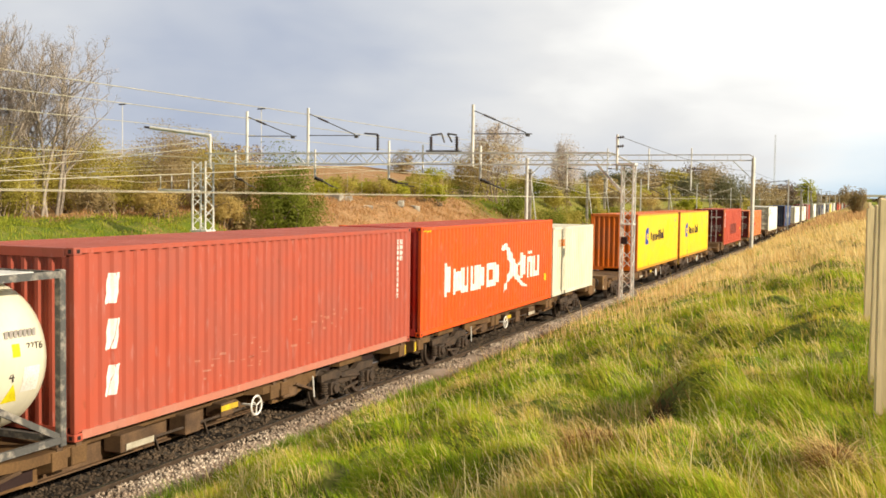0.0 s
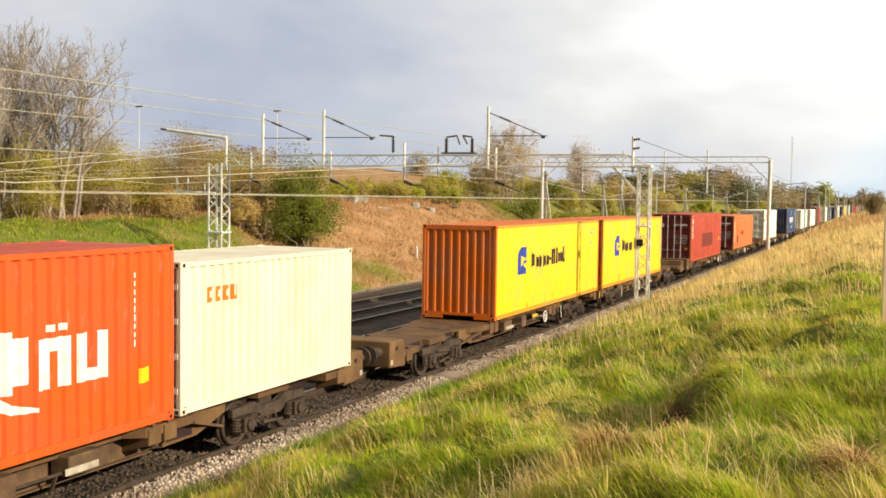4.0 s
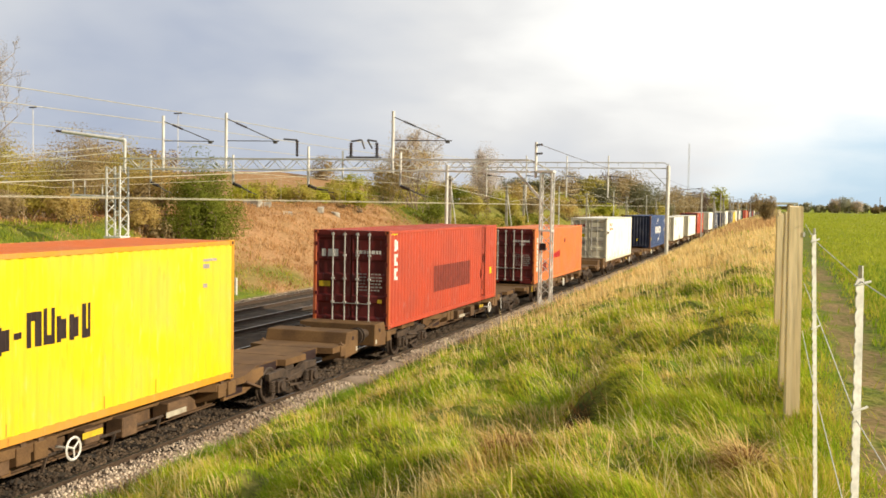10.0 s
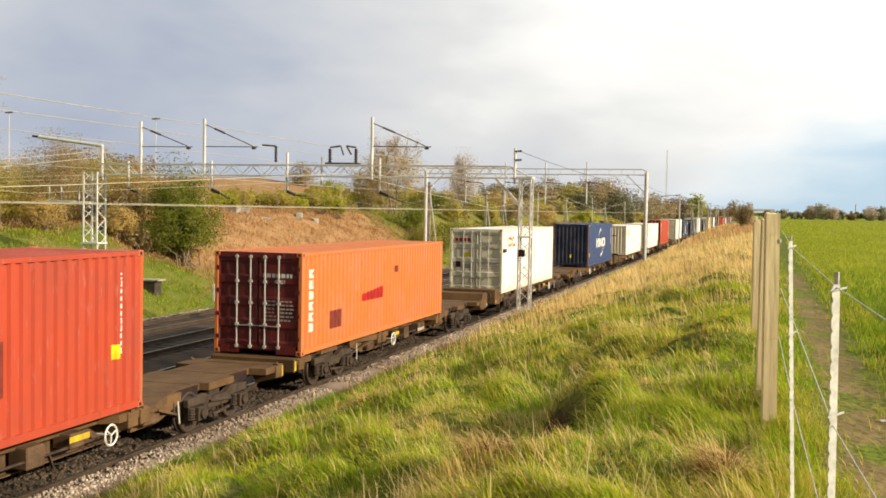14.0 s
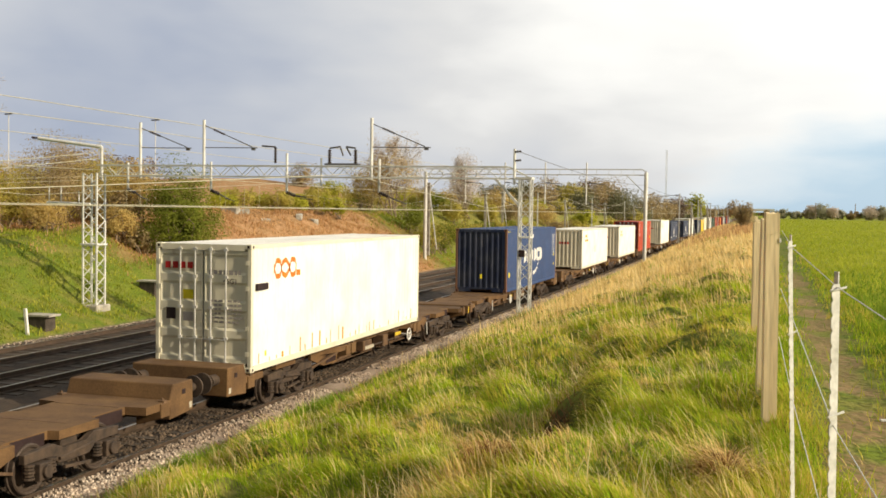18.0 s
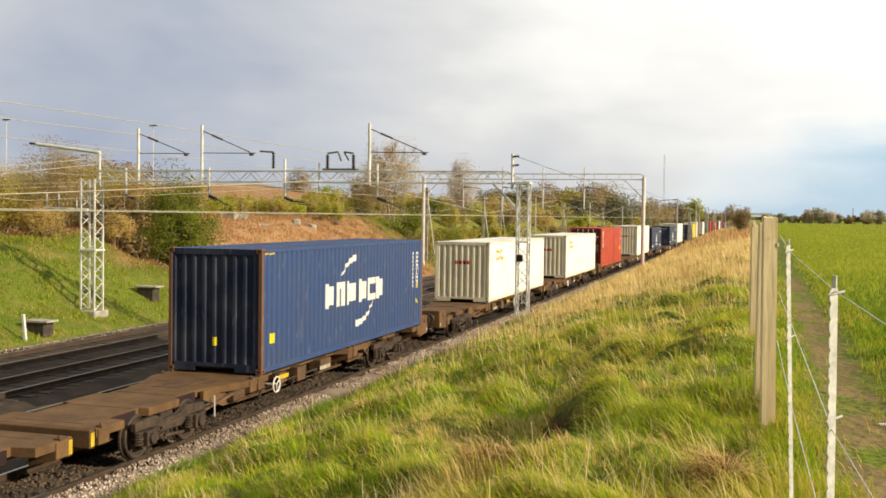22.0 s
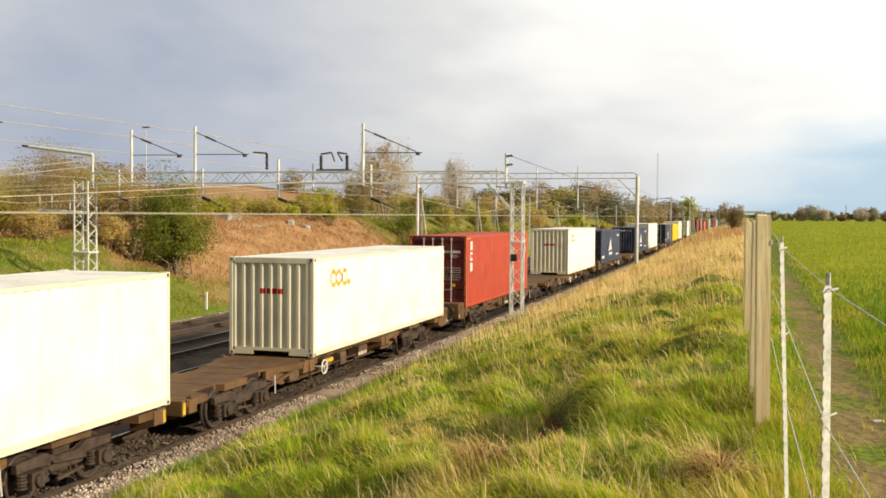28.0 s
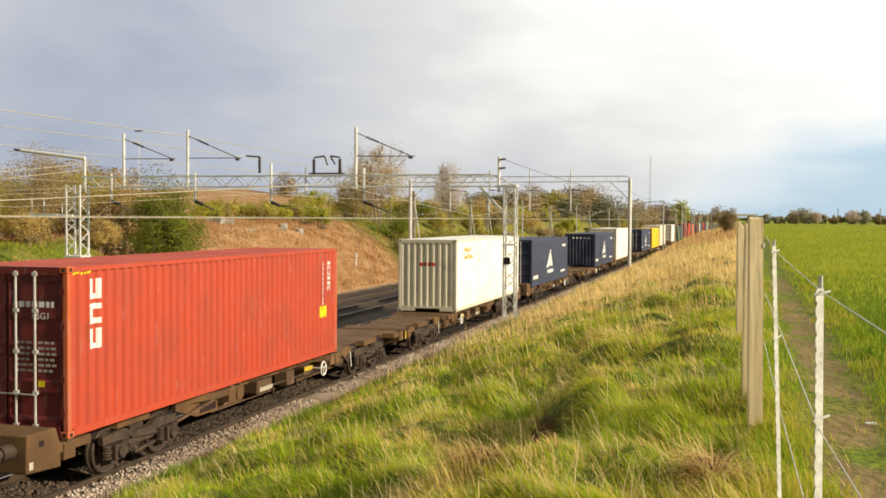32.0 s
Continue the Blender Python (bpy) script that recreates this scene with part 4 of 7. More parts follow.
    mark(c, "dark_patch", [(4.2, 6.0, 1.05, 1.05, 1.25, 1.4)], M["mark_red"], "faded red patch")
    mark(c, "dark_patch", [rect(1.9, 0.5, 0.75, 0.48)], M["mark_patch"])
    mark(c, "dark_patch", [rect(7.0, 1.75, 0.35, 0.2)], M["mark_patch"])
    id_panel(c, 1.95, H86)
    type_code(c, "42G1", 0.45, 1.8, 0.14, M["mark_white"], 0.022)

    def white_box(u, H, end, label, mk="mark_orange", big=True):
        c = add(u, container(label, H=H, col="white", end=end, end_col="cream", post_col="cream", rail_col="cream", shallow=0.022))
        if big:
            zc, r = H - 0.60, 0.19
            for i in range(3):
                yc = 1.39 + 0.42 * i
                rings = arc_band(yc, zc, r, 0.35, 2.79, 0.12, 0.12, 6) + arc_band(yc, zc, r, -0.35, -2.79, 0.12, 0.12, 6) + [rect(yc - r - 0.04, zc - 0.10, 0.050, 0.20), rect(yc + r - 0.010, zc - 0.10, 0.050, 0.20)]
                mark(c, "emblem_ring", rings, M[mk], "orange ring shape")
            mark(c, "emblem_bar", [rect(2.46, zc - 0.22, 0.2, 0.14)], M[mk])
        if end == "ribs":
            mark_end(c, "lettering", [(-0.32 + i * 0.17, H * 0.63, 0.13, 0.14) for i in range(4)], M["mark_red"], "red lettering blocks", follow=True)
        return c

    c = white_box(127.7, HC, "doors", "chalky white container with grey-white doors and orange lettering")
    mark_end(c, "lettering", [(-0.98 + i * 0.19, 2.32, 0.14, 0.15) for i in range(4)], M["mark_red"], "red lettering blocks", y=0.024)
    mark_end(c, "yellow_label", [(-0.52, 1.62, 0.26, 0.22)], M["mark_yellow"], y=0.024)
    mark_end(c, "dark_plate", [(-0.95, 1.15, 0.24, 0.26)], M["mark_dark"], y=0.024)
    mark_end(c, "dark_plate", [(-0.52, 1.12, 0.26, 0.2)], M["mark_grey"], y=0.024)
    id_panel(c, 2.2, HC, M["mark_grey"])
    type_code(c, "45G1", 0.5, 2.0, 0.16, M["mark_dark"], 0.022)
    part("vent_box", box(B(), W / 2 - 0.02, W / 2 + 0.03, 0.25, 0.8, 1.85, 2.0), M["mark_dark"], c)
    mark(c, "yellow_label", [rect(0.75, 0.3, 0.09, 0.12)], M["mark_yellow"])
    rng = random.Random(127)
    mark(c, "rust_streak", [rect(y, 0.16, rng.uniform(0.025, 0.07), rng.uniform(0.06, 0.42)) for y in [0.5 + 0.42 * k + rng.uniform(-0.12, 0.12) for k in range(27)]], C["rail_rust"])

    c = add(152.92, container("mid blue corrugated container with a darker blue end and white lettering", col="blue", end="ribs", end_col="blue_end", post_col="blue_post", rail_col="blue"))
    mark(c, "lettering", block_row(3.74, 1.2, 2.2, 0.66, 3, 0.14, 61), M["mark_white"], "white lettering blocks")
    mark(c, "lettering", block_row(6.2, 1.2, 2.1, 0.66, 3, 0.14, 64), M["mark_white"])
    mark(c, "arc_mark", arc_band(6.12, 1.56, 1.35, 2.75, 1.62, 0.05, 0.20, squash=0.70), M["mark_white"], "white tapering arc")
    mark(c, "arc_mark", arc_band(6.12, 1.56, 1.35, -0.40, -1.62, 0.05, 0.20, squash=0.70), M["mark_white"])
    mark(c, "yellow_label", [rect(0.45, 0.66, 0.25, 0.24)], M["mark_yellow"])
    mark_end(c, "yellow_label", [(-0.05, 0.62, 0.1, 0.2)], M["mark_yellow"], follow=True)
    side_number(c, 11.1, 2.5, M["mark_white"], 9)
    side_number(c, 11.6, 2.5, M["mark_white"], 9)
    mark(c, "yellow_label", [rect(11.5, 1.28, 0.17, 0.2)], M["mark_yellow"])
    mark(c, "warning_label", [(11.47, 11.58, 0.78, 0.78, 0.80, 1.0), (11.58, 11.69, 0.78, 0.78, 1.0, 0.80)], M["mark_yellow"], "yellow triangular warning label")
    hazard(c)
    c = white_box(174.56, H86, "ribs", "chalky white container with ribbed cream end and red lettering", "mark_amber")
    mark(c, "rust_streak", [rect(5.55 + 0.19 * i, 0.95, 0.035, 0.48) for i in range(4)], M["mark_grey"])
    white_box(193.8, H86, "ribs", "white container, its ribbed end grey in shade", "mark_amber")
    c = add(209.26, container("orange-red corrugated container with dark maroon doors and white rods", col="red", end="doors", end_col="maroon", post_col="worn"))
    mark(c, "letter_column", block_column(0.64, 1.44, 0.34, 1.22, 3, 0.08, 71), M["mark_white"], "upright white lettering blocks")
    mark(c, "yellow_label", [rect(11.05, 1.05, 0.38, 0.3)], M["mark_yellow"])
    side_number(c, 11.15, 2.55, M["mark_white"], 10)
    side_number(c, 11.6, 2.55, M["mark_white"], 6)
    mark(c, "number_line", [(0.55 + 0.14 * i, 0.64 + 0.14 * i, 0.07, 0.07, 0.12, 0.12) for i in range(10)], M["mark_white"])
    id_panel(c, 2.2, HC)
    type_code(c, "45G1", 0.5, 2.0, 0.16, M["mark_white"], 0.022)
    mark_end(c, "yellow_label", [(0.62, 0.85, 0.13, 0.11)], M["mark_yellow"], y=0.024)
    hazard(c)
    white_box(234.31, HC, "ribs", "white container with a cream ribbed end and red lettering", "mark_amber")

    def navy_box(u, end):
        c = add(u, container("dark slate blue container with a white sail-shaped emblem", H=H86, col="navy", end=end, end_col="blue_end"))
        mark(c, "sail_emblem", [(4.6, 5.9, 0.85, 1.0, 0.95, 1.95), (5.9, 6.6, 0.95, 0.9, 1.9, 1.0), (4.9, 6.9, 0.55, 0.55, 0.75, 0.75)], M["mark_white"], "white sail-shaped emblem")
        mark(c, "number_line", [rect(10.2, 2.0, 1.2, 0.16), rect(0.5, 0.4, 1.4, 0.2), rect(9.6, 0.4, 1.6, 0.14)], M["mark_white"])
        return c

    c = navy_box(250.13, "doors")
    mark_end(c, "data_panel", [(-0.9, 1.2, 0.9, 0.1), (-0.9, 1.0, 0.9, 0.06), (-0.9, 0.8, 0.9, 0.08)], M["mark_grey"], y=0.024)
    c = navy_box(276.2, "ribs")
    mark_end(c, "number_line", [(-0.6 + i * 0.3, 2.2, 0.16, 0.12) for i in range(5)], M["mark_white"], follow=True)
    white_box(290.9, HC, "ribs", "cream white container far down the train", big=False)
    navy_box(317.0, "doors")
    rest = [(332.0, "yellow", "orange"), (345.6, "cream", "white"), (372.8, "white", "cream"), (391.6, "green", "green"), (413.4, "red", "maroon"), (432.8, "red", "maroon"),
            (454.2, "tan", "maroon"), (473.6, "maroon", "maroon"), (495.0, "white", "cream"), (514.4, "navy", "blue_end"), (535.8, "red", "maroon"), (555.2, "blue", "blue_end"), (576.6, "cream", "white")]
    names = {"yellow": "bright yellow", "cream": "cream white", "white": "chalky white", "green": "dull green", "red": "red oxide", "tan": "faded orange", "maroon": "maroon", "navy": "dark slate blue", "blue": "mid blue"}
    for i, (u, a, b) in enumerate(rest):
        add(u, container(names[a] + " container far down the train", H=HC if i % 3 else H86, col=a, end="ribs" if i % 2 else "doors", end_col=b))
    return cons


# ---- container wagons ----
LW = 18.35


def handbrake(parent, y):
    bm = B()
    n, R, r = 20, 0.18, 0.022
    ring = []
    for i in range(n):
        a = 6.2832 * i / n
        ring.append([bm.verts.new((1.24 + r * math.cos(b), y + (R + r * math.sin(b)) * math.cos(a), 0.66 + (R + r * math.sin(b)) * math.sin(a))) for b in (0, 1.57, 3.14, 4.71)])
    for i in range(n):
        a, b = ring[i], ring[(i + 1) % n]
        for k in range(4):
            bm.faces.new((a[k], b[k], b[(k + 1) % 4], a[(k + 1) % 4]))
    for k in range(3):
        a = k * 2.094 + 0.4
        rod(bm, (1.24, y, 0.66), (1.24, y + R * math.cos(a), 0.66 + R * math.sin(a)), 0.014, 6)
    rod(bm, (0.90, y, 0.66), (1.25, y, 0.66), 0.02, 6)
    part("handbrake_wheel", bm, M["white_paint"], parent, "white handbrake wheel")


def wheelset(parent, yc):
    """One axle with two wheels, its origin on the axle."""
    prof = [(0.68, 0.455), (0.715, 0.45), (0.722, 0.425), (0.80, 0.42), (0.82, 0.40), (0.81, 0.36), (0.775, 0.34), (0.77, 0.16), (0.80, 0.14), (0.82, 0.10)]
    bm = B()
    n = 28
    for s in (1, -1):
        rings = [[bm.verts.new((s * x, r * math.cos(6.2832 * i / n), r * math.sin(6.2832 * i / n))) for i in range(n)] for x, r in prof]
        inner = [bm.verts.new((s * 0.67, 0.43 * math.cos(6.2832 * i / n), 0.43 * math.sin(6.2832 * i / n))) for i in range(n)]
        rings.insert(0, inner)
        for a, b in zip(rings, rings[1:]):
            for i in range(n):
                f = bm.faces.new((a[i], b[i], b[(i + 1) % n], a[(i + 1) % n]))
        bm.faces.new(rings[-1])
        bm.faces.new(inner)
        for k in range(4):
            a = k * 1.5708
            rod(bm, (s * 0.775, 0.25 * math.cos(a), 0.25 * math.sin(a)), (s * 0.80, 0.25 * math.cos(a), 0.25 * math.sin(a)), 0.03, 6)
    rod(bm, (-1.0, 0, 0), (1.0, 0, 0), 0.075, 12)
    ob = part("wheelset", bm, M["wheel"], parent)
    ob.location = (0, yc, 0.42)
    return ob


def bogie(parent, yc):
    bg = new("bogie")
    bg.parent, bg.location = parent, (0, yc, 0)
    tagged(bg, "grimy two-axle cast bogie")
    for sx in (-1, 1):
        bm = B()
        x0, x1 = sx * 0.95 - 0.06, sx * 0.95 + 0.06
        # dropped centre, raised ends over the axle boxes
        outline = [(-1.28, 0.58), (-1.28, 0.74), (-0.55, 0.78), (-0.30, 0.66), (0.30, 0.66), (0.55, 0.78), (1.28, 0.74), (1.28, 0.58), (0.62, 0.60), (0.40, 0.42), (-0.40, 0.42), (-0.62, 0.60)]
        a = [bm.verts.new((x0, y, z)) for y, z in outline]
        b = [bm.verts.new((x1, y, z)) for y, z in outline]
        bm.faces.new(a)
        bm.faces.new(list(reversed(b)))
        for i in range(len(outline)):
            j = (i + 1) % len(outline)
            bm.faces.new((a[j], a[i], b[i], b[j]))
        part("side_frame", bm, M["bogie"], bg, bevel=0.012)
        for ya in (-0.9, 0.9):
            bm = box(B(), sx * 1.0 - 0.13, sx * 1.0 + 0.13, ya - 0.16, ya + 0.16, 0.28, 0.56)
            rod(bm, (sx * 1.0, ya, 0.42), (sx * 1.19, ya, 0.42), 0.11, 12)
            part("axle_box", bm, M["bogie"], bg, bevel=0.01)
            for d in (-0.27, 0.27):
                bm = B()
                for k in range(5):
                    rod(bm, (sx * 1.0, ya + d, 0.33 + k * 0.052), (sx * 1.0, ya + d, 0.365 + k * 0.052), 0.10 - 0.012 * (k % 2), 10)
                part("spring", bm, M["bogie"], bg)
        bm = bar(B(), (sx * 1.06, -0.35, 0.30), (sx * 1.06, 0.35, 0.36), 0.05)
        rod(bm, (sx * 1.05, -0.45, 0.60), (sx * 1.05, 0.45, 0.52), 0.03, 6)
        part("brake_rigging", bm, M["bogie"], bg)
    part("bolster", box(B(), -0.9, 0.9, -0.22, 0.22, 0.50, 0.76), M["bogie"], bg, bevel=0.02)
    for ya in (-0.9, 0.9):
        w = wheelset(bg, ya)
    return bg


def wagon():
    """Outer wagon of a coupled pair: buffers at y = 0, the close coupling at the far end."""
    e = thing("container_wagon", "brown grimy flat container wagon on two bogies", "railway wagon", "wagons of the train")
    half = [(0.0, 1.18), (0.85, 1.18), (0.9, 0.76), (1.95, 0.76), (2.0, 0.96), (3.1, 0.96), (3.15, 0.76), (4.2, 0.76), (5.5, 1.18), (6.7, 1.18), (6.9, 0.86)]
    edge = half + [(LW - y, x) for y, x in reversed(half)]
    bm = B()
    for s in (1, -1):
        top = [bm.verts.new((s * x, y, 0.95)) for y, x in edge]
        mid = [bm.verts.new((0, y, 0.95)) for y, x in edge]
        low = [bm.verts.new((s * x, y, 0.80)) for y, x in edge]
        for i in range(len(edge) - 1):
            bm.faces.new((mid[i], top[i], top[i + 1], mid[i + 1]))
            bm.faces.new((top[i], low[i], low[i + 1], top[i + 1]))
        for i in (0, -1):
            z = [bm.verts.new((0, edge[i][0], 0.80))]
            bm.faces.new((mid[i], top[i], low[i], z[0]))
    bmesh.ops.remove_doubles(bm, verts=bm.verts[:], dist=1e-4)
    bmesh.ops.recalc_face_normals(bm, faces=bm.faces[:])
    deck = part("deck", bm, M["deck"], e, "dusty brown deck plate with cut-outs over the wheels")
    # black sheets put the shade of the deck recesses into colour
    for y in (1.42, 3.65, LW - 3.65, LW - 1.42):
        for sx in (-1, 1):
            part("pocket", box(B(), sx * 0.755, sx * 0.768, y - 0.42, y + 0.42, 0.70, 0.93), M["mark_dark"], deck, "black sheet for the shaded recess beside the deck")
    for y in np.arange(1.0, LW, 1.55):
        part("weld_seam", box(B(), -0.7, 0.7, y - 0.01, y + 0.01, 0.95, 0.956), M["frame"], deck)
    for y in (4.9, LW - 4.9):
        part("chequer_plate", box(B(), -0.35, 0.35, y - 0.7, y + 0.7, 0.951, 0.962), M["frame"], deck)
    for sx in (-1, 1):
        bm = B()
        o = [(0.2, 0.80), (0.2, 0.72), (4.6, 0.72), (6.0, 0.40), (LW - 6.0, 0.40), (LW - 4.6, 0.72), (LW - 0.2, 0.72), (LW - 0.2, 0.80)]
        a = [bm.verts.new((sx * 0.58, y, z)) for y, z in o]
        b = [bm.verts.new((sx * 0.66, y, z)) for y, z in o]
        bm.faces.new(a)
        bm.faces.new(list(reversed(b)))
        for i in range(len(o)):
            j = (i + 1) % len(o)
            bm.faces.new((a[j], a[i], b[i], b[j]))
        part("main_sill", bm, M["frame"], e)
        part("sill_flange", box(B(), sx * 0.62 - 0.12, sx * 0.62 + 0.12, 6.0, LW - 6.0, 0.375, 0.40), M["frame"], e)
        # outriggers under the container corners, with spigots
        for y in (0.22, 6.1, 6.5, LW - 6.3, LW - 5.9, LW - 0.2):
            bm = B()
            v = [bm.verts.new((x, yy, z)) for yy in (y - 0.16, y + 0.16) for x, z in ((sx * 0.66, 0.50), (sx * 1.21, 0.66), (sx * 1.21, 0.935), (sx * 0.66, 0.935))]
            for f in ((3, 2, 1, 0), (4, 5, 6, 7), (0, 1, 5, 4), (1, 2, 6, 5), (2, 3, 7, 6), (3, 0, 4, 7)):
                bm.faces.new([v[i] for i in f])
            part("outrigger", bm, M["deck"], e, bevel=0.012)
            bm = box(B(), sx * 1.14 - 0.06, sx * 1.14 + 0.06, y - 0.06, y + 0.06, 0.93, 0.985)
            rod(bm, (sx * 1.14, y, 0.98), (sx * 1.14, y, 1.03), 0.035, 8, 0.015)
            part("spigot", bm, M["frame"], e)
        # deep side plates beside the bogies; a black sheet paints the opening's shade
        for flip in (0, 1):
            bm = B()
            o = [(LW - y if flip else y, z) for y, z in ((4.15, 0.93), (5.95, 0.93), (5.95, 0.46), (5.0, 0.48), (4.15, 0.74))]
            if flip:
                o.reverse()
            a = [bm.verts.new((sx * 0.84, y, z)) for y, z in o]
            b = [bm.verts.new((sx * 0.92, y, z)) for y, z in o]
            bm.faces.new(a)
            bm.faces.new(list(reversed(b)))
            for i in range(len(o)):
                j = (i + 1) % len(o)
                bm.faces.new((a[j], a[i], b[i], b[j]))
            bmesh.ops.recalc_face_normals(bm, faces=bm.faces[:])
            sp = part("side_plate", bm, M["deck"], e)
            y0, y1 = (LW - 5.85, LW - 5.15) if flip else (5.15, 5.85)
            part("plate_opening", box(B(), sx * 0.921, sx * 0.928, y0, y1, 0.52, 0.86), M["mark_dark"], sp, "black sheet for the shaded opening in the side plate")
        # diagonal struts down to the sill
        for y0, y1 in ((5.4, 4.0), (LW - 5.4, LW - 4.0)):
            part("strut", bar(B(), (sx * 1.12, y0, 0.80), (sx * 0.75, y1, 0.42), 0.10, 0.05), M["frame"], e)
        for y, w, h in ((7.6, 0.7, 0.30), (9.3, 0.45, 0.36), (10.4, 0.4, 0.26), (12.6, 0.55, 0.30)):
            part("equipment_case", box(B(), sx * 0.72, sx * 1.08, y, y + w, 0.84 - h, 0.84), M["frame"], e, bevel=0.02)
        bm = rod(B(), (sx * 1.02, 8.4, 0.62), (sx * 1.02, 12.3, 0.60), 0.025, 6)
        for y in (8.5, 9.9, 11.7):
            bar(bm, (sx * 1.02, y, 0.62), (sx * 1.02, y + 0.12, 0.36), 0.05, 0.03)
        part("brake_linkage", bm, M["bogie"], e)
    part("data_panel", box(B(), 1.09, 1.10, 10.35, 10.9, 0.70, 0.80), M["yellow_plate"], e, "worn yellow data panel")
    part("data_plate", box(B(), 1.09, 1.10, 7.7, 8.4, 0.58, 0.68), M["data"], e, "dirty pale data plate")
    part("air_tank", rod(B(), (0.25, 9.2, 0.50), (0.25, 10.8, 0.50), 0.2, 14), M["frame"], e)
    part("hanging_hose", bar(B(), (1.02, LW - 4.45, 0.80), (1.04, LW - 4.42, 0.35), 0.03), M["rod"], e, "pale hanging pipe")
    handbrake(e, 11.32)
    # raised outer end with buffers
    bm = B()
    o = [(0.02, 0.95), (-0.10, 1.24), (-0.84, 1.24), (-0.86, 0.62), (0.02, 0.56)]
    a = [bm.verts.new((-1.18, y, z)) for y, z in o]
    b = [bm.verts.new((1.18, y, z)) for y, z in o]
    bm.faces.new(a)
    bm.faces.new(list(reversed(b)))
    for i in range(len(o)):
        j = (i + 1) % len(o)
        bm.faces.new((a[j], a[i], b[i], b[j]))
    hs = part("headstock", bm, M["deck"], e, "raised brown end beam", bevel=0.02)
    # dark block paints the shade of a hole
    part("bracket_hole", box(B(), 1.178, 1.186, -0.55, -0.42, 1.0, 1.1), M["mark_dark"], hs)
    part("end_plate", box(B(), 1.178, 1.186, -0.80, -0.70, 0.68, 0.80), M["data"], hs)
    for sx in (-0.87, 0.87):
        bm = rod(B(), (sx, -0.85, 0.98), (sx, -1.12, 0.98), 0.125, 14)
        rod(bm, (sx, -1.12, 0.98), (sx, -1.36, 0.98), 0.09, 14)
        rod(bm, (sx, -1.36, 0.98), (sx, -1.41, 0.98), 0.23, 18)
        part("buffer", bm, M["bogie"], hs, "greasy round buffer")
    bm = bar(B(), (0, -0.85, 0.92), (0, -1.50, 0.86), 0.1)
    rod(bm, (0.35, -0.85, 0.80), (0.30, -1.2, 0.40), 0.025, 6)
    rod(bm, (-0.35, -0.85, 0.80), (-0.30, -1.2, 0.40), 0.025, 6)
    part("coupling", bm, M["bogie"], hs)
    hs = part("inner_end", box(B(), -1.16, 1.16, LW, LW + 0.14, 0.62, 0.948), M["deck"], e, bevel=0.02)
    part("end_plate", box(B(), 1.155, 1.163, LW + 0.02, LW + 0.12, 0.66, 0.9), M["yellow_plate"], hs)
    part("drawbar", bar(B(), (0, LW + 0.1, 0.66), (0, LW + 0.42, 0.66), 0.14), M["bogie"], hs)
    for yc in (2.75, LW - 2.75):
        bogie(e, yc)
    return e


def mirrored(src):
    """The other wagon of the pair, end for end, with its brake wheel on the same side."""
    e = copy_thing(src, Matrix.Identity(4))
    flipped = {}
    for o in e.children_recursive:
        under = o.parent.name.startswith("bogie")
        if o.type == "EMPTY":
            o.location.y = LW - o.location.y
            continue
        shift = 0.0 if under else LW
        if under:
            o.location.y = -o.location.y
        key = (o.data.name, shift)
        if key not in flipped:
            me = o.data.copy()
            me.transform(Matrix.Translation((0, shift, 0)) @ Matrix.Diagonal((1, -1, 1, 1)))
            me.flip_normals()
            flipped[key] = me
        o.data = flipped[key]
    return e


CONTAINERS = build_train()
STARTS = [5.75, 24.9, 46.35, 65.5, 86.8, 106.05, 127.55, 146.65, 168.2, 187.45, 209.1, 228.0, 249.85, 269.7, 290.75, 310.7, 331.8, 351.3, 372.6, 391.5, 413.2, 432.6, 454.0, 473.4, 494.8, 514.2, 535.6, 555.0, 576.4]


def build_wagons():
    first = wagon()
    second = mirrored(first)
    out = []
    for i, u in enumerate(STARTS):
        src = (first, second)[i % 2]
        out.append((u, src if i < 2 else copy_thing(src, Matrix.Identity(4))))
    return out


WAGONS = build_wagons()

# ---- overhead line portals ----
P1, SPAN = 38.5, 46.5


def lattice(bm, a, b, w, d, n, r=0.022, chord=0.045):
    """A four-chord lattice from a to b: w across x (or z for a boom), d across y."""
    a, b = Vector(a), Vector(b)
    ax = (b - a).normalized()
    up = Vector((0, 0, 1)) if abs(ax.z) < 0.5 else Vector((1, 0, 0))
    s = [(up * w / 2 * i + Vector((0, 1, 0)) * d / 2 * j) for i, j in ((1, 1), (1, -1), (-1, -1), (-1, 1))]
    for o in s:
        bar(bm, a + o, b + o, chord)
    for k in range(n):
        p, q = a.lerp(b, k / n), a.lerp(b, (k + 1) / n)
        for i in range(4):
            u, v = s[i], s[(i + 1) % 4]
            bar(bm, p + (u if k % 2 else v), q + (v if k % 2 else u), r)
    return bm


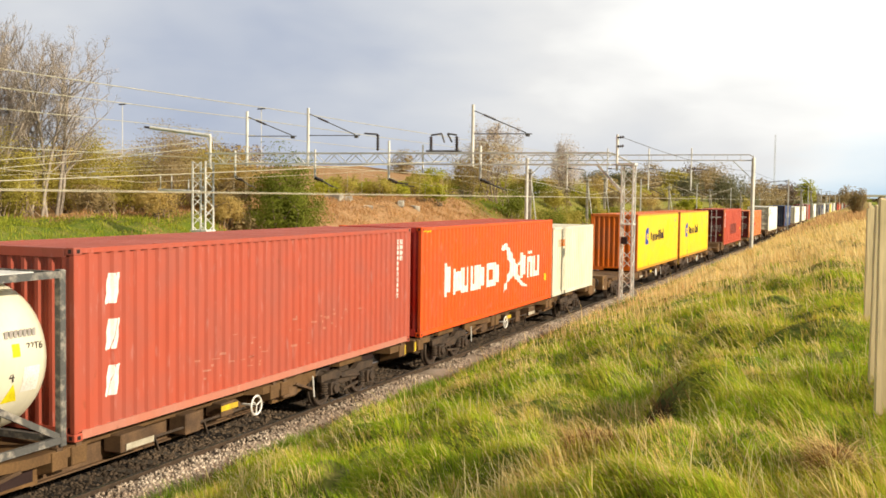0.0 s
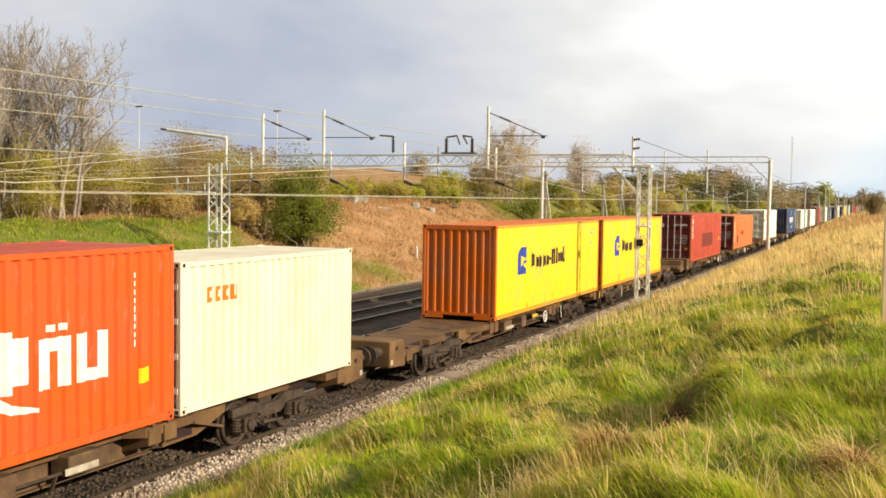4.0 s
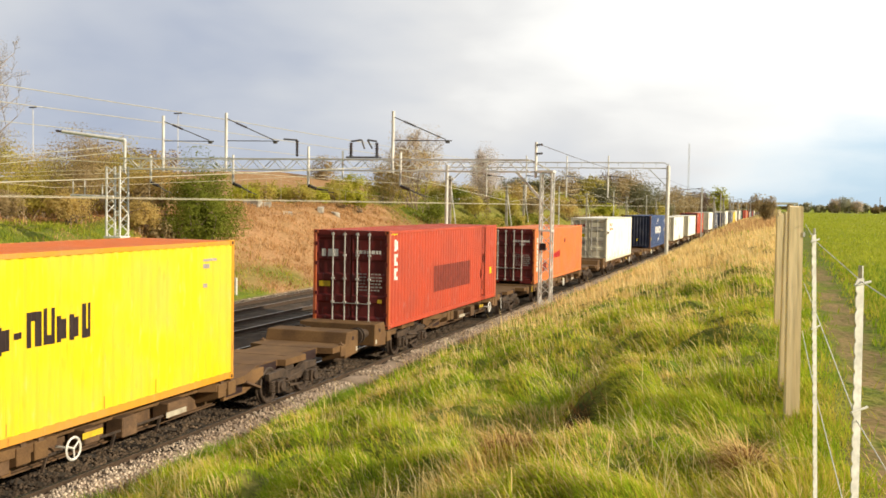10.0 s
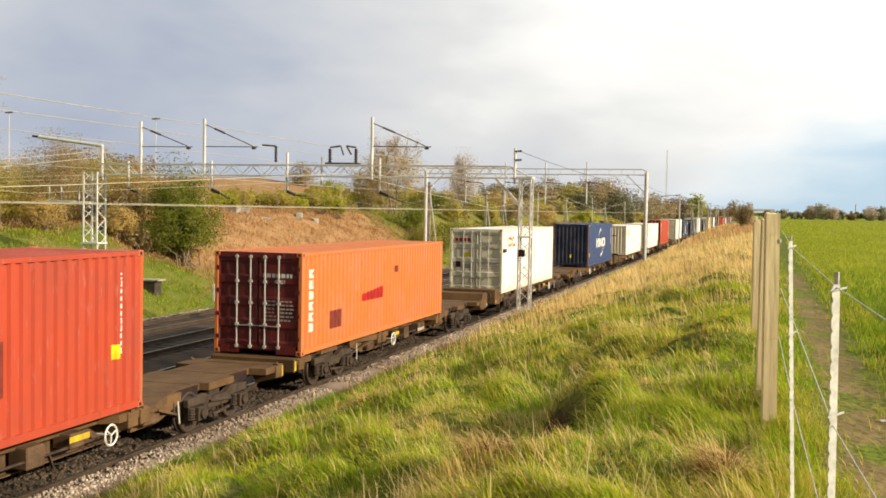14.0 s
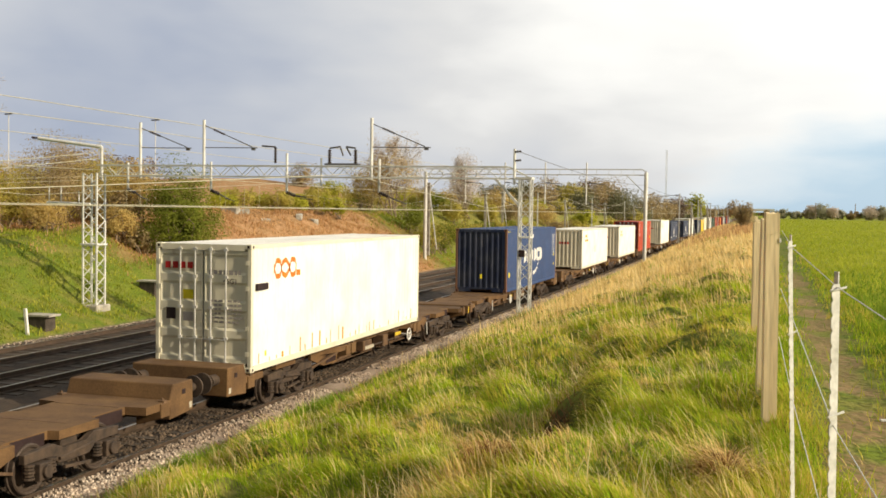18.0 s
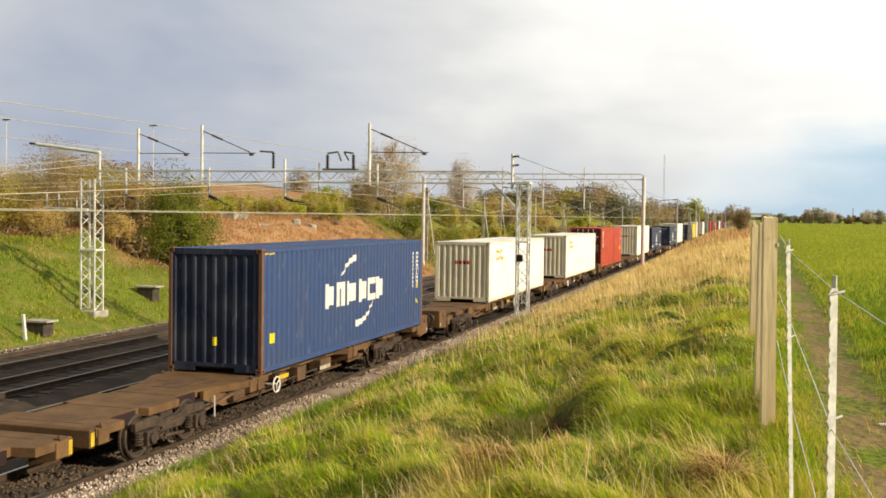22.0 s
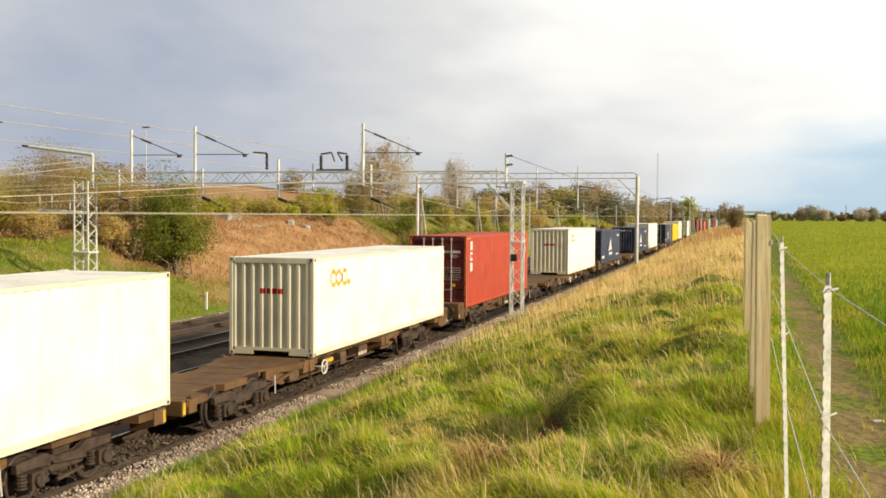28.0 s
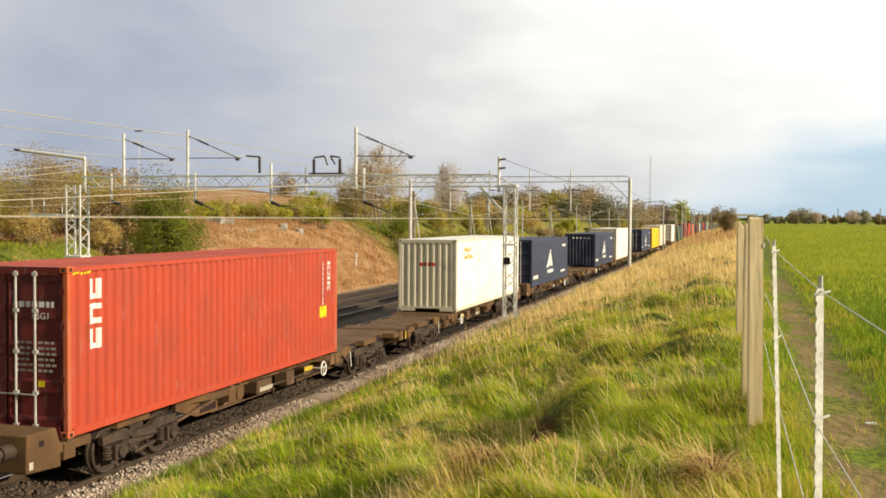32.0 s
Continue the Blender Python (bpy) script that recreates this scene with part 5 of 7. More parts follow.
def insulator(parent, a, b, r=0.055, n=6):
    a, b = Vector(a), Vector(b)
    ax = (b - a).normalized()
    u = ax.orthogonal().normalized()
    v = ax.cross(u)
    prof = [(0.0, 0.45)]
    for i in range(n):
        prof += [((i + 0.25) / n, 0.45), ((i + 0.3) / n, 1.0), ((i + 0.7) / n, 0.6), ((i + 0.75) / n, 0.45)]
    prof += [(1.0, 0.45)]
    bm = B()
    rings = [[bm.verts.new(a.lerp(b, t) + (u * math.cos(k * 0.6981) + v * math.sin(k * 0.6981)) * r * q) for k in range(9)] for t, q in prof]
    for p, q in zip(rings, rings[1:]):
        for k in range(9):
            bm.faces.new((p[k], p[(k + 1) % 9], q[(k + 1) % 9], q[k]))
    bm.faces.new(list(reversed(rings[0])))
    bm.faces.new(rings[-1])
    return part("insulator", bm, M["insulator"], parent, "dark ribbed insulator")


def upright(parent, x, z0, z1, y, reach=2.42, stay=True, r=0.06):
    part("upright", rod(B(), (x, y, z0), (x, y, z1), r, 10), M["steel"], parent)
    if stay:
        part("stay_tube", rod(B(), (x, y, z1 - 0.22), (x + reach * 0.9, y, 7.16), 0.02, 8), M["dark_arm"], parent)
        k = (z1 - 0.22 - 7.16) / (reach * 0.9)
        insulator(parent, (x + 0.45, y, z1 - 0.22 - 0.45 * k), (x + 0.95, y, z1 - 0.22 - 0.95 * k))
        part("top_arm", rod(B(), (x, y, 7.14), (x + reach, y, 7.12), 0.018, 8), M["dark_arm"], parent)
        part("wire_clamp", box(B(), x + reach - 0.25, x + reach - 0.1, y - 0.05, y + 0.05, 7.02, 7.14), M["dark_arm"], parent)


def dropper_arm(parent, x, z0, z1, y, reach=1.1, zend=4.8):
    part("drop_tube", rod(B(), (x, y, z0), (x, y, z1), 0.05, 10), M["steel"], parent)
    insulator(parent, (x, y, z1), (x + 0.38, y, z1 - 0.14), 0.085, 5)
    part("registration_arm", rod(B(), (x + 0.38, y, z1 - 0.14), (x + reach * 0.72, y, zend + 0.2), 0.03, 8), M["dark_arm"], parent)
    part("steady_arm", rod(B(), (x + reach * 0.5, y, z1 - 0.25), (x + reach * 0.95, y, zend + 0.12), 0.018, 6), M["dark_arm"], parent)


def portal_main():
    p = thing("line_portal", "galvanised lattice steel portal carrying overhead wires across the tracks", "overhead portal", "overhead line portals")
    y = P1
    part("leg", lattice(B(), (-8.25, y, 0.5), (-8.25, y, 5.95), 0.42, 0.42, 14, 0.026, 0.055), M["steel"], p)
    part("leg", lattice(B(), (-27.0, y, 0.45), (-27.0, y, 6.05), 0.66, 0.6, 14, 0.03, 0.065), M["steel"], p)
    part("leg_collar", box(B(), -27.42, -26.58, y - 0.36, y + 0.36, 3.0, 3.07), M["steel"], p)
    part("leg_collar", box(B(), -8.5, -8.0, y - 0.25, y + 0.25, 3.72, 3.78), M["steel"], p)
    part("boom", lattice(B(), (-26.7, y, 6.18), (-8.9, y, 6.16), 0.44, 0.5, 36, 0.026, 0.05), M["steel"], p)
    bm = bar(B(), (-8.9, y, 6.38), (-8.05, y, 5.95), 0.06)
    bar(bm, (-8.9, y, 5.95), (-8.05, y, 5.9), 0.06)
    box(bm, -8.6, -7.98, y - 0.25, y + 0.25, 5.92, 6.0)
    part("boom_end", bm, M["steel"], p)
    part("knee_brace", bar(B(), (-9.45, y, 5.95), (-8.42, y, 4.86), 0.09), M["steel"], p)
    part("foundation", box(B(), -27.5, -26.5, y - 0.5, y + 0.5, -0.4, 0.46), M["concrete"], p, "weathered concrete block", bevel=0.04)
    part("control_box", box(B(), -8.42, -8.2, y - 0.33, y - 0.22, 3.02, 3.28), M["mark_dark"], p, "small black box on the leg")
    part("foundation", box(B(), -8.65, -7.85, y - 0.4, y + 0.4, 0.2, 0.55), M["concrete"], p)
    for x, z1 in ((-24.75, 8.19), (-21.77, 8.28), (-14.43, 8.28)):
        upright(p, x, 5.86, z1, y)
    part("upright", rod(B(), (-26.63, y, 5.8), (-26.63, y, 7.2), 0.06, 10), M["steel"], p)
    part("side_arm", rod(B(), (-26.63, y, 7.17), (-29.8, y, 7.56), 0.075, 8), M["white_paint"], p)
    insulator(p, (-29.75, y, 7.55), (-30.15, y, 7.6))
    part("upright", rod(B(), (-8.7, y, 5.72), (-8.7, y, 7.06), 0.05, 10), M["steel"], p)
    for z in (6.95, 6.62):
        insulator(p, (-8.7, y, z), (-8.45, y, z + 0.02), 0.06, 3)
    for x, z0, z1, r, ze in ((-25.35, 6.52, 5.38, 1.1, 4.8), (-21.44, 6.56, 5.38, 1.15, 4.82), (-18.04, 6.9, 5.34, 1.2, 4.95), (-14.1, 6.68, 5.36, 1.2, 4.82)):
        dropper_arm(p, x, z0, z1, y, r, ze)
    part("drop_tube", rod(B(), (-16.55, y, 6.72), (-16.55, y, 5.6), 0.04, 8), M["steel"], p)
    # switch frame on the boom
    bm = box(B(), -16.35, -14.95, y - 0.15, y + 0.15, 6.44, 6.5)
    for x in (-16.2, -15.1):
        bar(bm, (x, y, 6.5), (x, y, 7.05), 0.05)
    sw = part("switch_frame", bm, M["dark_arm"], p, "dark line switch")
    for x in (-16.2, -15.1):
        insulator(sw, (x, y, 6.5), (x, y, 7.05), 0.10, 6)
    for a, b in (((-16.2, 7.1), (-15.75, 7.16)), ((-15.75, 7.16), (-15.62, 6.8)), ((-15.1, 7.1), (-15.5, 7.16)), ((-15.5, 7.16), (-15.3, 6.82))):
        part("switch_arm", rod(B(), (a[0], y, a[1]), (b[0], y, b[1]), 0.035, 8), M["dark_arm"], sw)
    # low bracket on the outer side of the far leg
    br = part("side_bracket", rod(B(), (-29.35, y, 4.79), (-27.2, y, 4.74), 0.06, 8), M["white_paint"], p, "pale tube on hangers")
    for x, z in ((-29.25, 5.42), (-28.65, 5.50), (-27.75, 5.30)):
        part("hanger", rod(B(), (x, y, 4.78), (x, y, z), 0.025, 6), M["steel"], br)
    hk = part("hook_arm", rod(B(), (-19.15, y, 7.2), (-18.55, y, 7.16), 0.035, 8), M["dark_arm"], p)
    insulator(hk, (-18.55, y, 7.15), (-18.55, y, 6.5), 0.085, 6)
    return p


def portal_plain():
    p = thing("line_portal", "plain grey steel portal with twin-chord boom over the tracks", "overhead portal", "overhead line portals")
    y = 0.0
    for x, z0 in ((-8.42, 0.9), (-26.9, 1.0)):
        bm = rod(B(), (x, y, z0 - 1.5), (x, y, 7.95), 0.15, 14)
        for z in (1.6, 3.4, 5.2, 7.0):
            rod(bm, (x, y, z), (x, y, z + 0.06), 0.17, 14)
        part("leg", bm, M["steel"], p)
    bm = B()
    for z in (8.2, 7.76):
        bar(bm, (-26.9, y, z), (-8.72 if z > 8 else -8.42, y, z), 0.08)
    for i in range(19):
        x = -26.4 + i
        bar(bm, (x, y, 8.2), (x, y, 7.76), 0.03)
    bar(bm, (-8.72, y, 8.2), (-8.42, y, 8.0), 0.08)
    bar(bm, (-8.42, y, 8.02), (-8.42, y, 7.74), 0.08)
    part("boom", bm, M["steel"], p)
    part("knee_brace", bar(B(), (-10.0, y, 7.75), (-8.5, y, 6.3), 0.07), M["steel"], p)
    part("knee_brace", bar(B(), (-25.3, y, 7.75), (-26.8, y, 6.3), 0.07), M["steel"], p)
    for x in (-23.4, -20.0, -16.6, -13.2):
        part("drop_tube", rod(B(), (x, y, 8.75), (x, y, 5.35), 0.055, 8), M["steel"], p)
        part("registration_arm", rod(B(), (x, y, 5.6), (x + 1.3, y, 4.95), 0.03, 6), M["dark_arm"], p)
        part("cantilever", rod(B(), (x, y, 7.1), (x + 1.4, y, 7.0), 0.03, 6), M["dark_arm"], p)
        insulator(p, (x, y, 7.1), (x + 0.4, y, 7.08), 0.07, 4)
    return p


portal_main()
plain = portal_plain()
plain.matrix_basis = pose(0, 85, 0)
# cantilever masts further along, near and far side
arm_mast = thing("line_mast", "slim grey cantilever mast with short dark arms", "overhead mast", "overhead line masts")
part("mast_column", bar(B(), (0, 0, -1.5), (0, 0, 6.5), 0.14, 0.12), M["steel"], arm_mast)
for z, tip in ((6.4, 6.15), (5.4, 5.7)):
    part("cantilever", rod(B(), (0, 0, z), (-2.6, 0, tip), 0.03, 6), M["dark_arm"], arm_mast)
insulator(arm_mast, (-0.1, 0, 6.39), (-0.6, 0, 6.34), 0.07, 4)
part("registration_arm", rod(B(), (-2.2, 0, 5.9), (-2.9, 0, 4.6), 0.025, 6), M["dark_arm"], arm_mast)
arm_mast.matrix_basis = pose(-8.4, 124, 0.5)
for yy in (166, 212, 258, 304, 350, 396, 442):
    copy_thing(arm_mast, pose(-8.4, yy, 0.4))
for yy in (131.5, 178, 224.5, 271, 317.5, 364, 410):
    copy_thing(arm_mast, pose(-26.6, yy, 0.6, 0, 0, 180))
# single masts on the far side between the portals
mast = thing("line_mast", "slim grey steel mast beside the far track", "overhead mast", "overhead line masts")
part("mast_column", bar(B(), (0, 0, -0.5), (0, 0, 5.6), 0.24, 0.2), M["concrete"], mast)
part("mast_stay", bar(B(), (0.75, 0, 0), (0.05, 0, 4.9), 0.07), M["steel"], mast)
part("mast_cap", box(B(), -0.35, 0.35, -0.2, 0.2, 5.3, 5.38), M["steel"], mast)
mast.matrix_basis = pose(-26.3, 84.0, 1.4)
for yy, x, z in ((108, -27.5, 1.2), (118, -28, 1.5), (154, -27, 1.0), (198, -27.2, 1.0), (246, -27, 1), (290, -27, 1), (148, -8.4, 0.7), (174, -8.4, 0.7), (196, -8.3, 0.8), (240, -8.5, 0.8)):
    copy_thing(mast, pose(x, yy, z))


def wire_path(pts, r=0.012):
    cu = bpy.data.curves.new("wire", "CURVE")
    cu.dimensions, cu.bevel_depth, cu.bevel_resolution = "3D", r, 0
    sp = cu.splines.new("POLY")
    sp.points.add(len(pts) - 1)
    for q, p in zip(sp.points, pts):
        q.co = (*p, 1)
    tmp = bpy.data.objects.new("wire", cu)
    me = tmp.to_mesh().copy()
    tmp.to_mesh_clear()
    bpy.data.objects.remove(tmp)
    return me


def catenary_z(y, top=7.08, sag=1.05):
    f = ((y - P1) / SPAN) % 1.0
    return top - sag * 4 * f * (1 - f)


def messenger_z(y):
    """Taut messenger wire: 6.1 at the portals, nearly down to the contact wire at mid-span."""
    f = ((y - P1) / SPAN) % 1.0
    return 4.88 + 1.2 * abs(1 - 2 * f) ** 1.08


ys_wire = [P1 - 2 * SPAN + i * SPAN / 8 for i in range(8 * 13)]
for k, xc in enumerate(TRACKS):
    w = thing("overhead_wire", "thin overhead contact and catenary wires above a track", "overhead wire", "overhead wires", kind="structure")
    zz = (4.72, 4.70, 4.74, 4.68)[k]
    placed("contact_wire", wire_path([(xc + (0.2 if i % 16 < 8 else -0.2), y, zz) for i, y in enumerate(ys_wire)], 0.006), M["wire"], w)
    placed("catenary_wire", wire_path([(xc, y, messenger_z(y)) for y in ys_wire], 0.013 if k == 1 else 0.004), M["wire"], w)
    bm = B()
    for y in ys_wire[::1]:
        if -10 < y < 140:
            rod(bm, (xc, y + 2.9, zz), (xc, y + 2.9, messenger_z(y + 2.9)), 0.003, 4)
    part("droppers", bm, M["wire"], w)
for x, z, sag, nm in ((-22.6, 8.14, 0.06, "return_wire"), (-24.75, 7.9, 0.08, "return_wire"), (-29.95, 7.74, 0.05, "feeder_wire"), (-26.9, 6.2, 0.1, "earth_wire")):
    w = placed(nm, wire_path([(x, y, catenary_z(y, z, sag)) for y in ys_wire], 0.014), M["wire"])
    tagged(w, "thin sagging line along the overhead portals", "overhead wire", "overhead wires", kind="structure")

for z0, z1 in ((5.0, 6.92), (4.72, 6.66)):
    w = placed("anchor_wire", wire_path([(-27.0, P1 - 19 + 19 * i / 8, z0 + (z1 - z0) * i / 8 - 0.06 * math.sin(math.pi * i / 8)) for i in range(9)], 0.014), M["wire"])
    tagged(w, "pale anchor wire rising to the portal leg", "overhead wire", "overhead wires", kind="structure")
for x, y in ((-44.2, 54.3), (-37.1, 59.4)):
    e = thing("line_pole", "thin dark pole with a short crossbar behind the scrub", "utility pole", "utility poles")
    g = float(ground_z(x, y))
    part("pole", rod(B(), (0, 0, -0.4), (0, 0, 10.2 - g), 0.024, 6), M["steel"], e)
    part("crossbar", bar(B(), (-0.34, 0.1, 10.22 - g), (0.34, -0.1, 10.22 - g), 0.07), M["dark_arm"], e)
    e.matrix_basis = pose(x, y, g)
w = placed("earth_wire", wire_path([(-8.5, P1 + i * SPAN / 8, catenary_z(P1 + i * SPAN / 8, 6.95, 0.3)) for i in range(80)], 0.012), M["dark_arm"])
tagged(w, "thin sagging line along the overhead portals", "overhead wire", "overhead wires", kind="structure")

# ---- fence ----


def wood_post(x, y, h, w=0.108, lean=(0, 0), seed=0):
    e = thing("fence_post", "weathered square timber fence post in long grass", "fence post", "timber fence posts")
    z = float(ground_z(x, y))
    bm = box(B(), -w / 2, w / 2, -0.05, 0.05, -0.4, h)
    bmesh.ops.subdivide_edges(bm, edges=bm.edges[:], cuts=4, use_grid_fill=True)
    rng = random.Random(seed)
    for v in bm.verts:
        v.co.x += rng.uniform(-0.0012, 0.0012)
        v.co.y += rng.uniform(-0.0008, 0.0008)
        if v.co.z > h - 0.01:
            v.co.z += rng.uniform(-0.012, 0.004)
    part("post", bm, M["post_wood"], e)
    part("staple", box(B(), w / 2 - 0.002, w / 2 + 0.012, -0.056, -0.03, h - 0.22, h - 0.19), M["fence_steel"], e)
    e.matrix_basis = pose(x, y, z, lean[0], lean[1], 9)
    return e


def angle_post(x, y, ztop, lean, slim=1.0):
    e = thing("fence_post", "galvanised steel angle fence post with a notched edge", "fence post", "steel fence posts")
    z = float(ground_z(x, y))
    h = ztop - z
    bm = B()
    # notched flange turned to the sun, plain flange behind
    n = int((h + 0.3) / 0.05)
    prof = []
    for i in range(n):
        a = -0.3 + i * 0.05
        prof += [(-0.016, a), (-0.016, a + 0.026), (-0.010, a + 0.038)]
    rows = []
    for x0, z0 in prof:
        rows.append([bm.verts.new(p) for p in ((x0, -0.004, z0), (0.016, -0.004, z0), (0.016, 0.0, z0), (x0, 0.0, z0))])
    for a, b in zip(rows, rows[1:]):
        for i in range(4):
            bm.faces.new((a[i], a[(i + 1) % 4], b[(i + 1) % 4], b[i]))
    part("notched_flange", bm, M["fence_steel"], e)
    part("back_flange", box(B(), 0.011, 0.016, 0.0, 0.018, -0.3, h), M["fence_steel"], e)
    part("tie", rod(B(), (-0.03, -0.012, h - 0.06), (0.035, -0.012, h - 0.05), 0.004, 6), M["fence_steel"], e)
    part("tie", rod(B(), (-0.03, -0.012, h - 0.47), (0.035, -0.012, h - 0.455), 0.004, 6), M["fence_steel"], e)
    e.matrix_basis = pose(x, y, z, 0, lean, 38)
    if slim < 1:
        for o in e.children:
            o.data.transform(Matrix.Diagonal((slim, slim, 1, 1)))
    return e


wood_post(0.135, 8.0, 4.75 - float(ground_z(0.135, 8.0)), 0.096, (0, -0.6), 1)
wood_post(0.092, 9.4, 4.70 - float(ground_z(0.092, 9.4)), 0.09, (0, 0.3), 21)
for i, (px, py) in enumerate(((0.045, 14.0), (0.055, 18.0), (0.05, 22.0), (0.06, 26.0), (0.05, 30.0), (0.06, 34.0), (0.05, 38.0), (0.05, 42.0))):
    wood_post(px, py, 1.42, 0.10, (0, 0.4 * (i % 3 - 1)), 2 + i)
angle_post(0.21, 5.2, 4.64, -2.6, 0.75)
angle_post(0.265, 3.6, 4.55, -0.6)
angle_post(0.46, 1.7, 4.45, 0.0)
for nm, zs in (("top", (4.40, 4.50, 4.58, 4.62)), ("middle", (3.86, 4.05, 4.25, 4.2)), ("low", (3.5, 3.66, 3.86, 3.85))):
    pts = [(0.46, 1.68, zs[0]), (0.262, 3.58, zs[1]), (0.17 + 0.03 * (4.6 - zs[2]), 5.18, zs[2]), (0.19, 7.95, zs[3])]
    tagged(placed("fence_wire", wire_path(pts, 0.0021), M["fence_steel"]), "plain galvanised fence wire strung between posts", "fence wire", "fence wires")
litter = thing("litter", "small white scrap lying on the dirt path", "litter")
zz = float(ground_z(0.98, 8.2))
part("scrap", box(B(), -0.04, 0.04, -0.015, 0.015, 0.0, 0.012), M["white_paint"], litter)
litter.matrix_basis = pose(0.965, 8.3, zz + 0.004, 0, 0, 20)

# ---- lineside things on the far side ----


def marker_post(x, y, h, lean=0):
    e = thing("marker_post", "short white trackside marker post in grass", "marker post", "marker posts")
    part("post", box(B(), -0.06, 0.06, -0.05, 0.05, -0.3, h), M["white_paint"], e, bevel=0.015)
    e.matrix_basis = pose(x, y, float(ground_z(x, y)), 0, lean, 0)


marker_post(-25.7, 32.6, 0.98, -6)
marker_post(-25.85, 46.8, 0.85)
marker_post(-27.9, 74.5, 1.0)
marker_post(-27.4, 60.5, 0.7)
for i, (az, d, w) in enumerate(((28.1, 71, 1.2), (27.4, 72, 0.7), (26.3, 73, 0.9), (24.4, 78, 1.5), (23.7, 79, 0.8))):
    x, y = -d * math.sin(radians(az)), d * math.cos(radians(az))
    e = thing("rubble_block", "pale broken concrete block on the bank top", "rubble", "rubble blocks")
    bm = box(B(), -w / 2, w / 2, -0.2, 0.2, -0.3, 0.16)
    rng = random.Random(i)
    for v in bm.verts:
        v.co += Vector((rng.uniform(-0.1, 0.1), rng.uniform(-0.06, 0.06), rng.uniform(-0.07, 0.07)))
    part("block", bm, M["concrete"], e, bevel=0.05)
    e.matrix_basis = pose(x, y, float(ground_z(x, y)) + 0.1, 0, 0, i * 37)
for x, y in ((-26.1, 33.9), (-27.4, 43.5)):
    e = thing("cable_box", "low dark trackside cable box with a pale lid", "cable box", "cable boxes")
    part("body", box(B(), -0.42, 0.42, -0.3, 0.3, -0.3, 0.42), M["sleeper"], e, bevel=0.02)
    part("lid", box(B(), -0.55, 0.62, -0.36, 0.36, 0.42, 0.50), M["concrete"], e, bevel=0.015)
    e.matrix_basis = pose(x, y, float(ground_z(x, y)))

# ---- plants ----


def leafy(name, cols, rough=0.6, trans=0.42, scale=0.6, vary=0.7):
    """Leaf or blade material: tones picked piece by piece and by large patches, with light through the leaf."""
    m = bpy.data.materials.new(name)
    m.use_nodes = True
    nt = m.node_tree
    N, L = nt.nodes, nt.links
    N.remove(N["Principled BSDF"])
    out = N["Material Output"]
    geo, tc = N.new("ShaderNodeNewGeometry"), N.new("ShaderNodeTexCoord")
    nz = N.new("ShaderNodeTexNoise")
    nz.inputs["Scale"].default_value, nz.inputs["Detail"].default_value = scale, 3
    L.new(tc.outputs["Object"], nz.inputs["Vector"])
    add = N.new("ShaderNodeMath")
    add.operation = "MULTIPLY_ADD"
    L.new(nz.outputs["Fac"], add.inputs[0])
    add.inputs[1].default_value = 1.5
    sub = N.new("ShaderNodeMath")
    sub.operation = "MULTIPLY_ADD"
    L.new(geo.outputs["Random Per Island"], sub.inputs[0])
    sub.inputs[1].default_value, sub.inputs[2].default_value = vary, -0.25 - vary / 2
    L.new(sub.outputs[0], add.inputs[2])
    ramp = N.new("ShaderNodeValToRGB")
    L.new(add.outputs[0], ramp.inputs[0])
    e = ramp.color_ramp.elements
    e[0].position, e[1].position = 0.0, 1.0
    e[0].color, e[1].color = (*cols[0], 1), (*cols[-1], 1)
    for i, c in enumerate(cols[1:-1]):
        e.new((i + 1) / (len(cols) - 1)).color = (*c, 1)
    d, t, mx = N.new("ShaderNodeBsdfDiffuse"), N.new("ShaderNodeBsdfTranslucent"), N.new("ShaderNodeMixShader")
    L.new(ramp.outputs[0], d.inputs["Color"])
    L.new(ramp.outputs[0], t.inputs["Color"])
    mx.inputs[0].default_value = trans
    L.new(d.outputs[0], mx.inputs[1])
    L.new(t.outputs[0], mx.inputs[2])
    L.new(mx.outputs[0], out.inputs["Surface"])
    return m


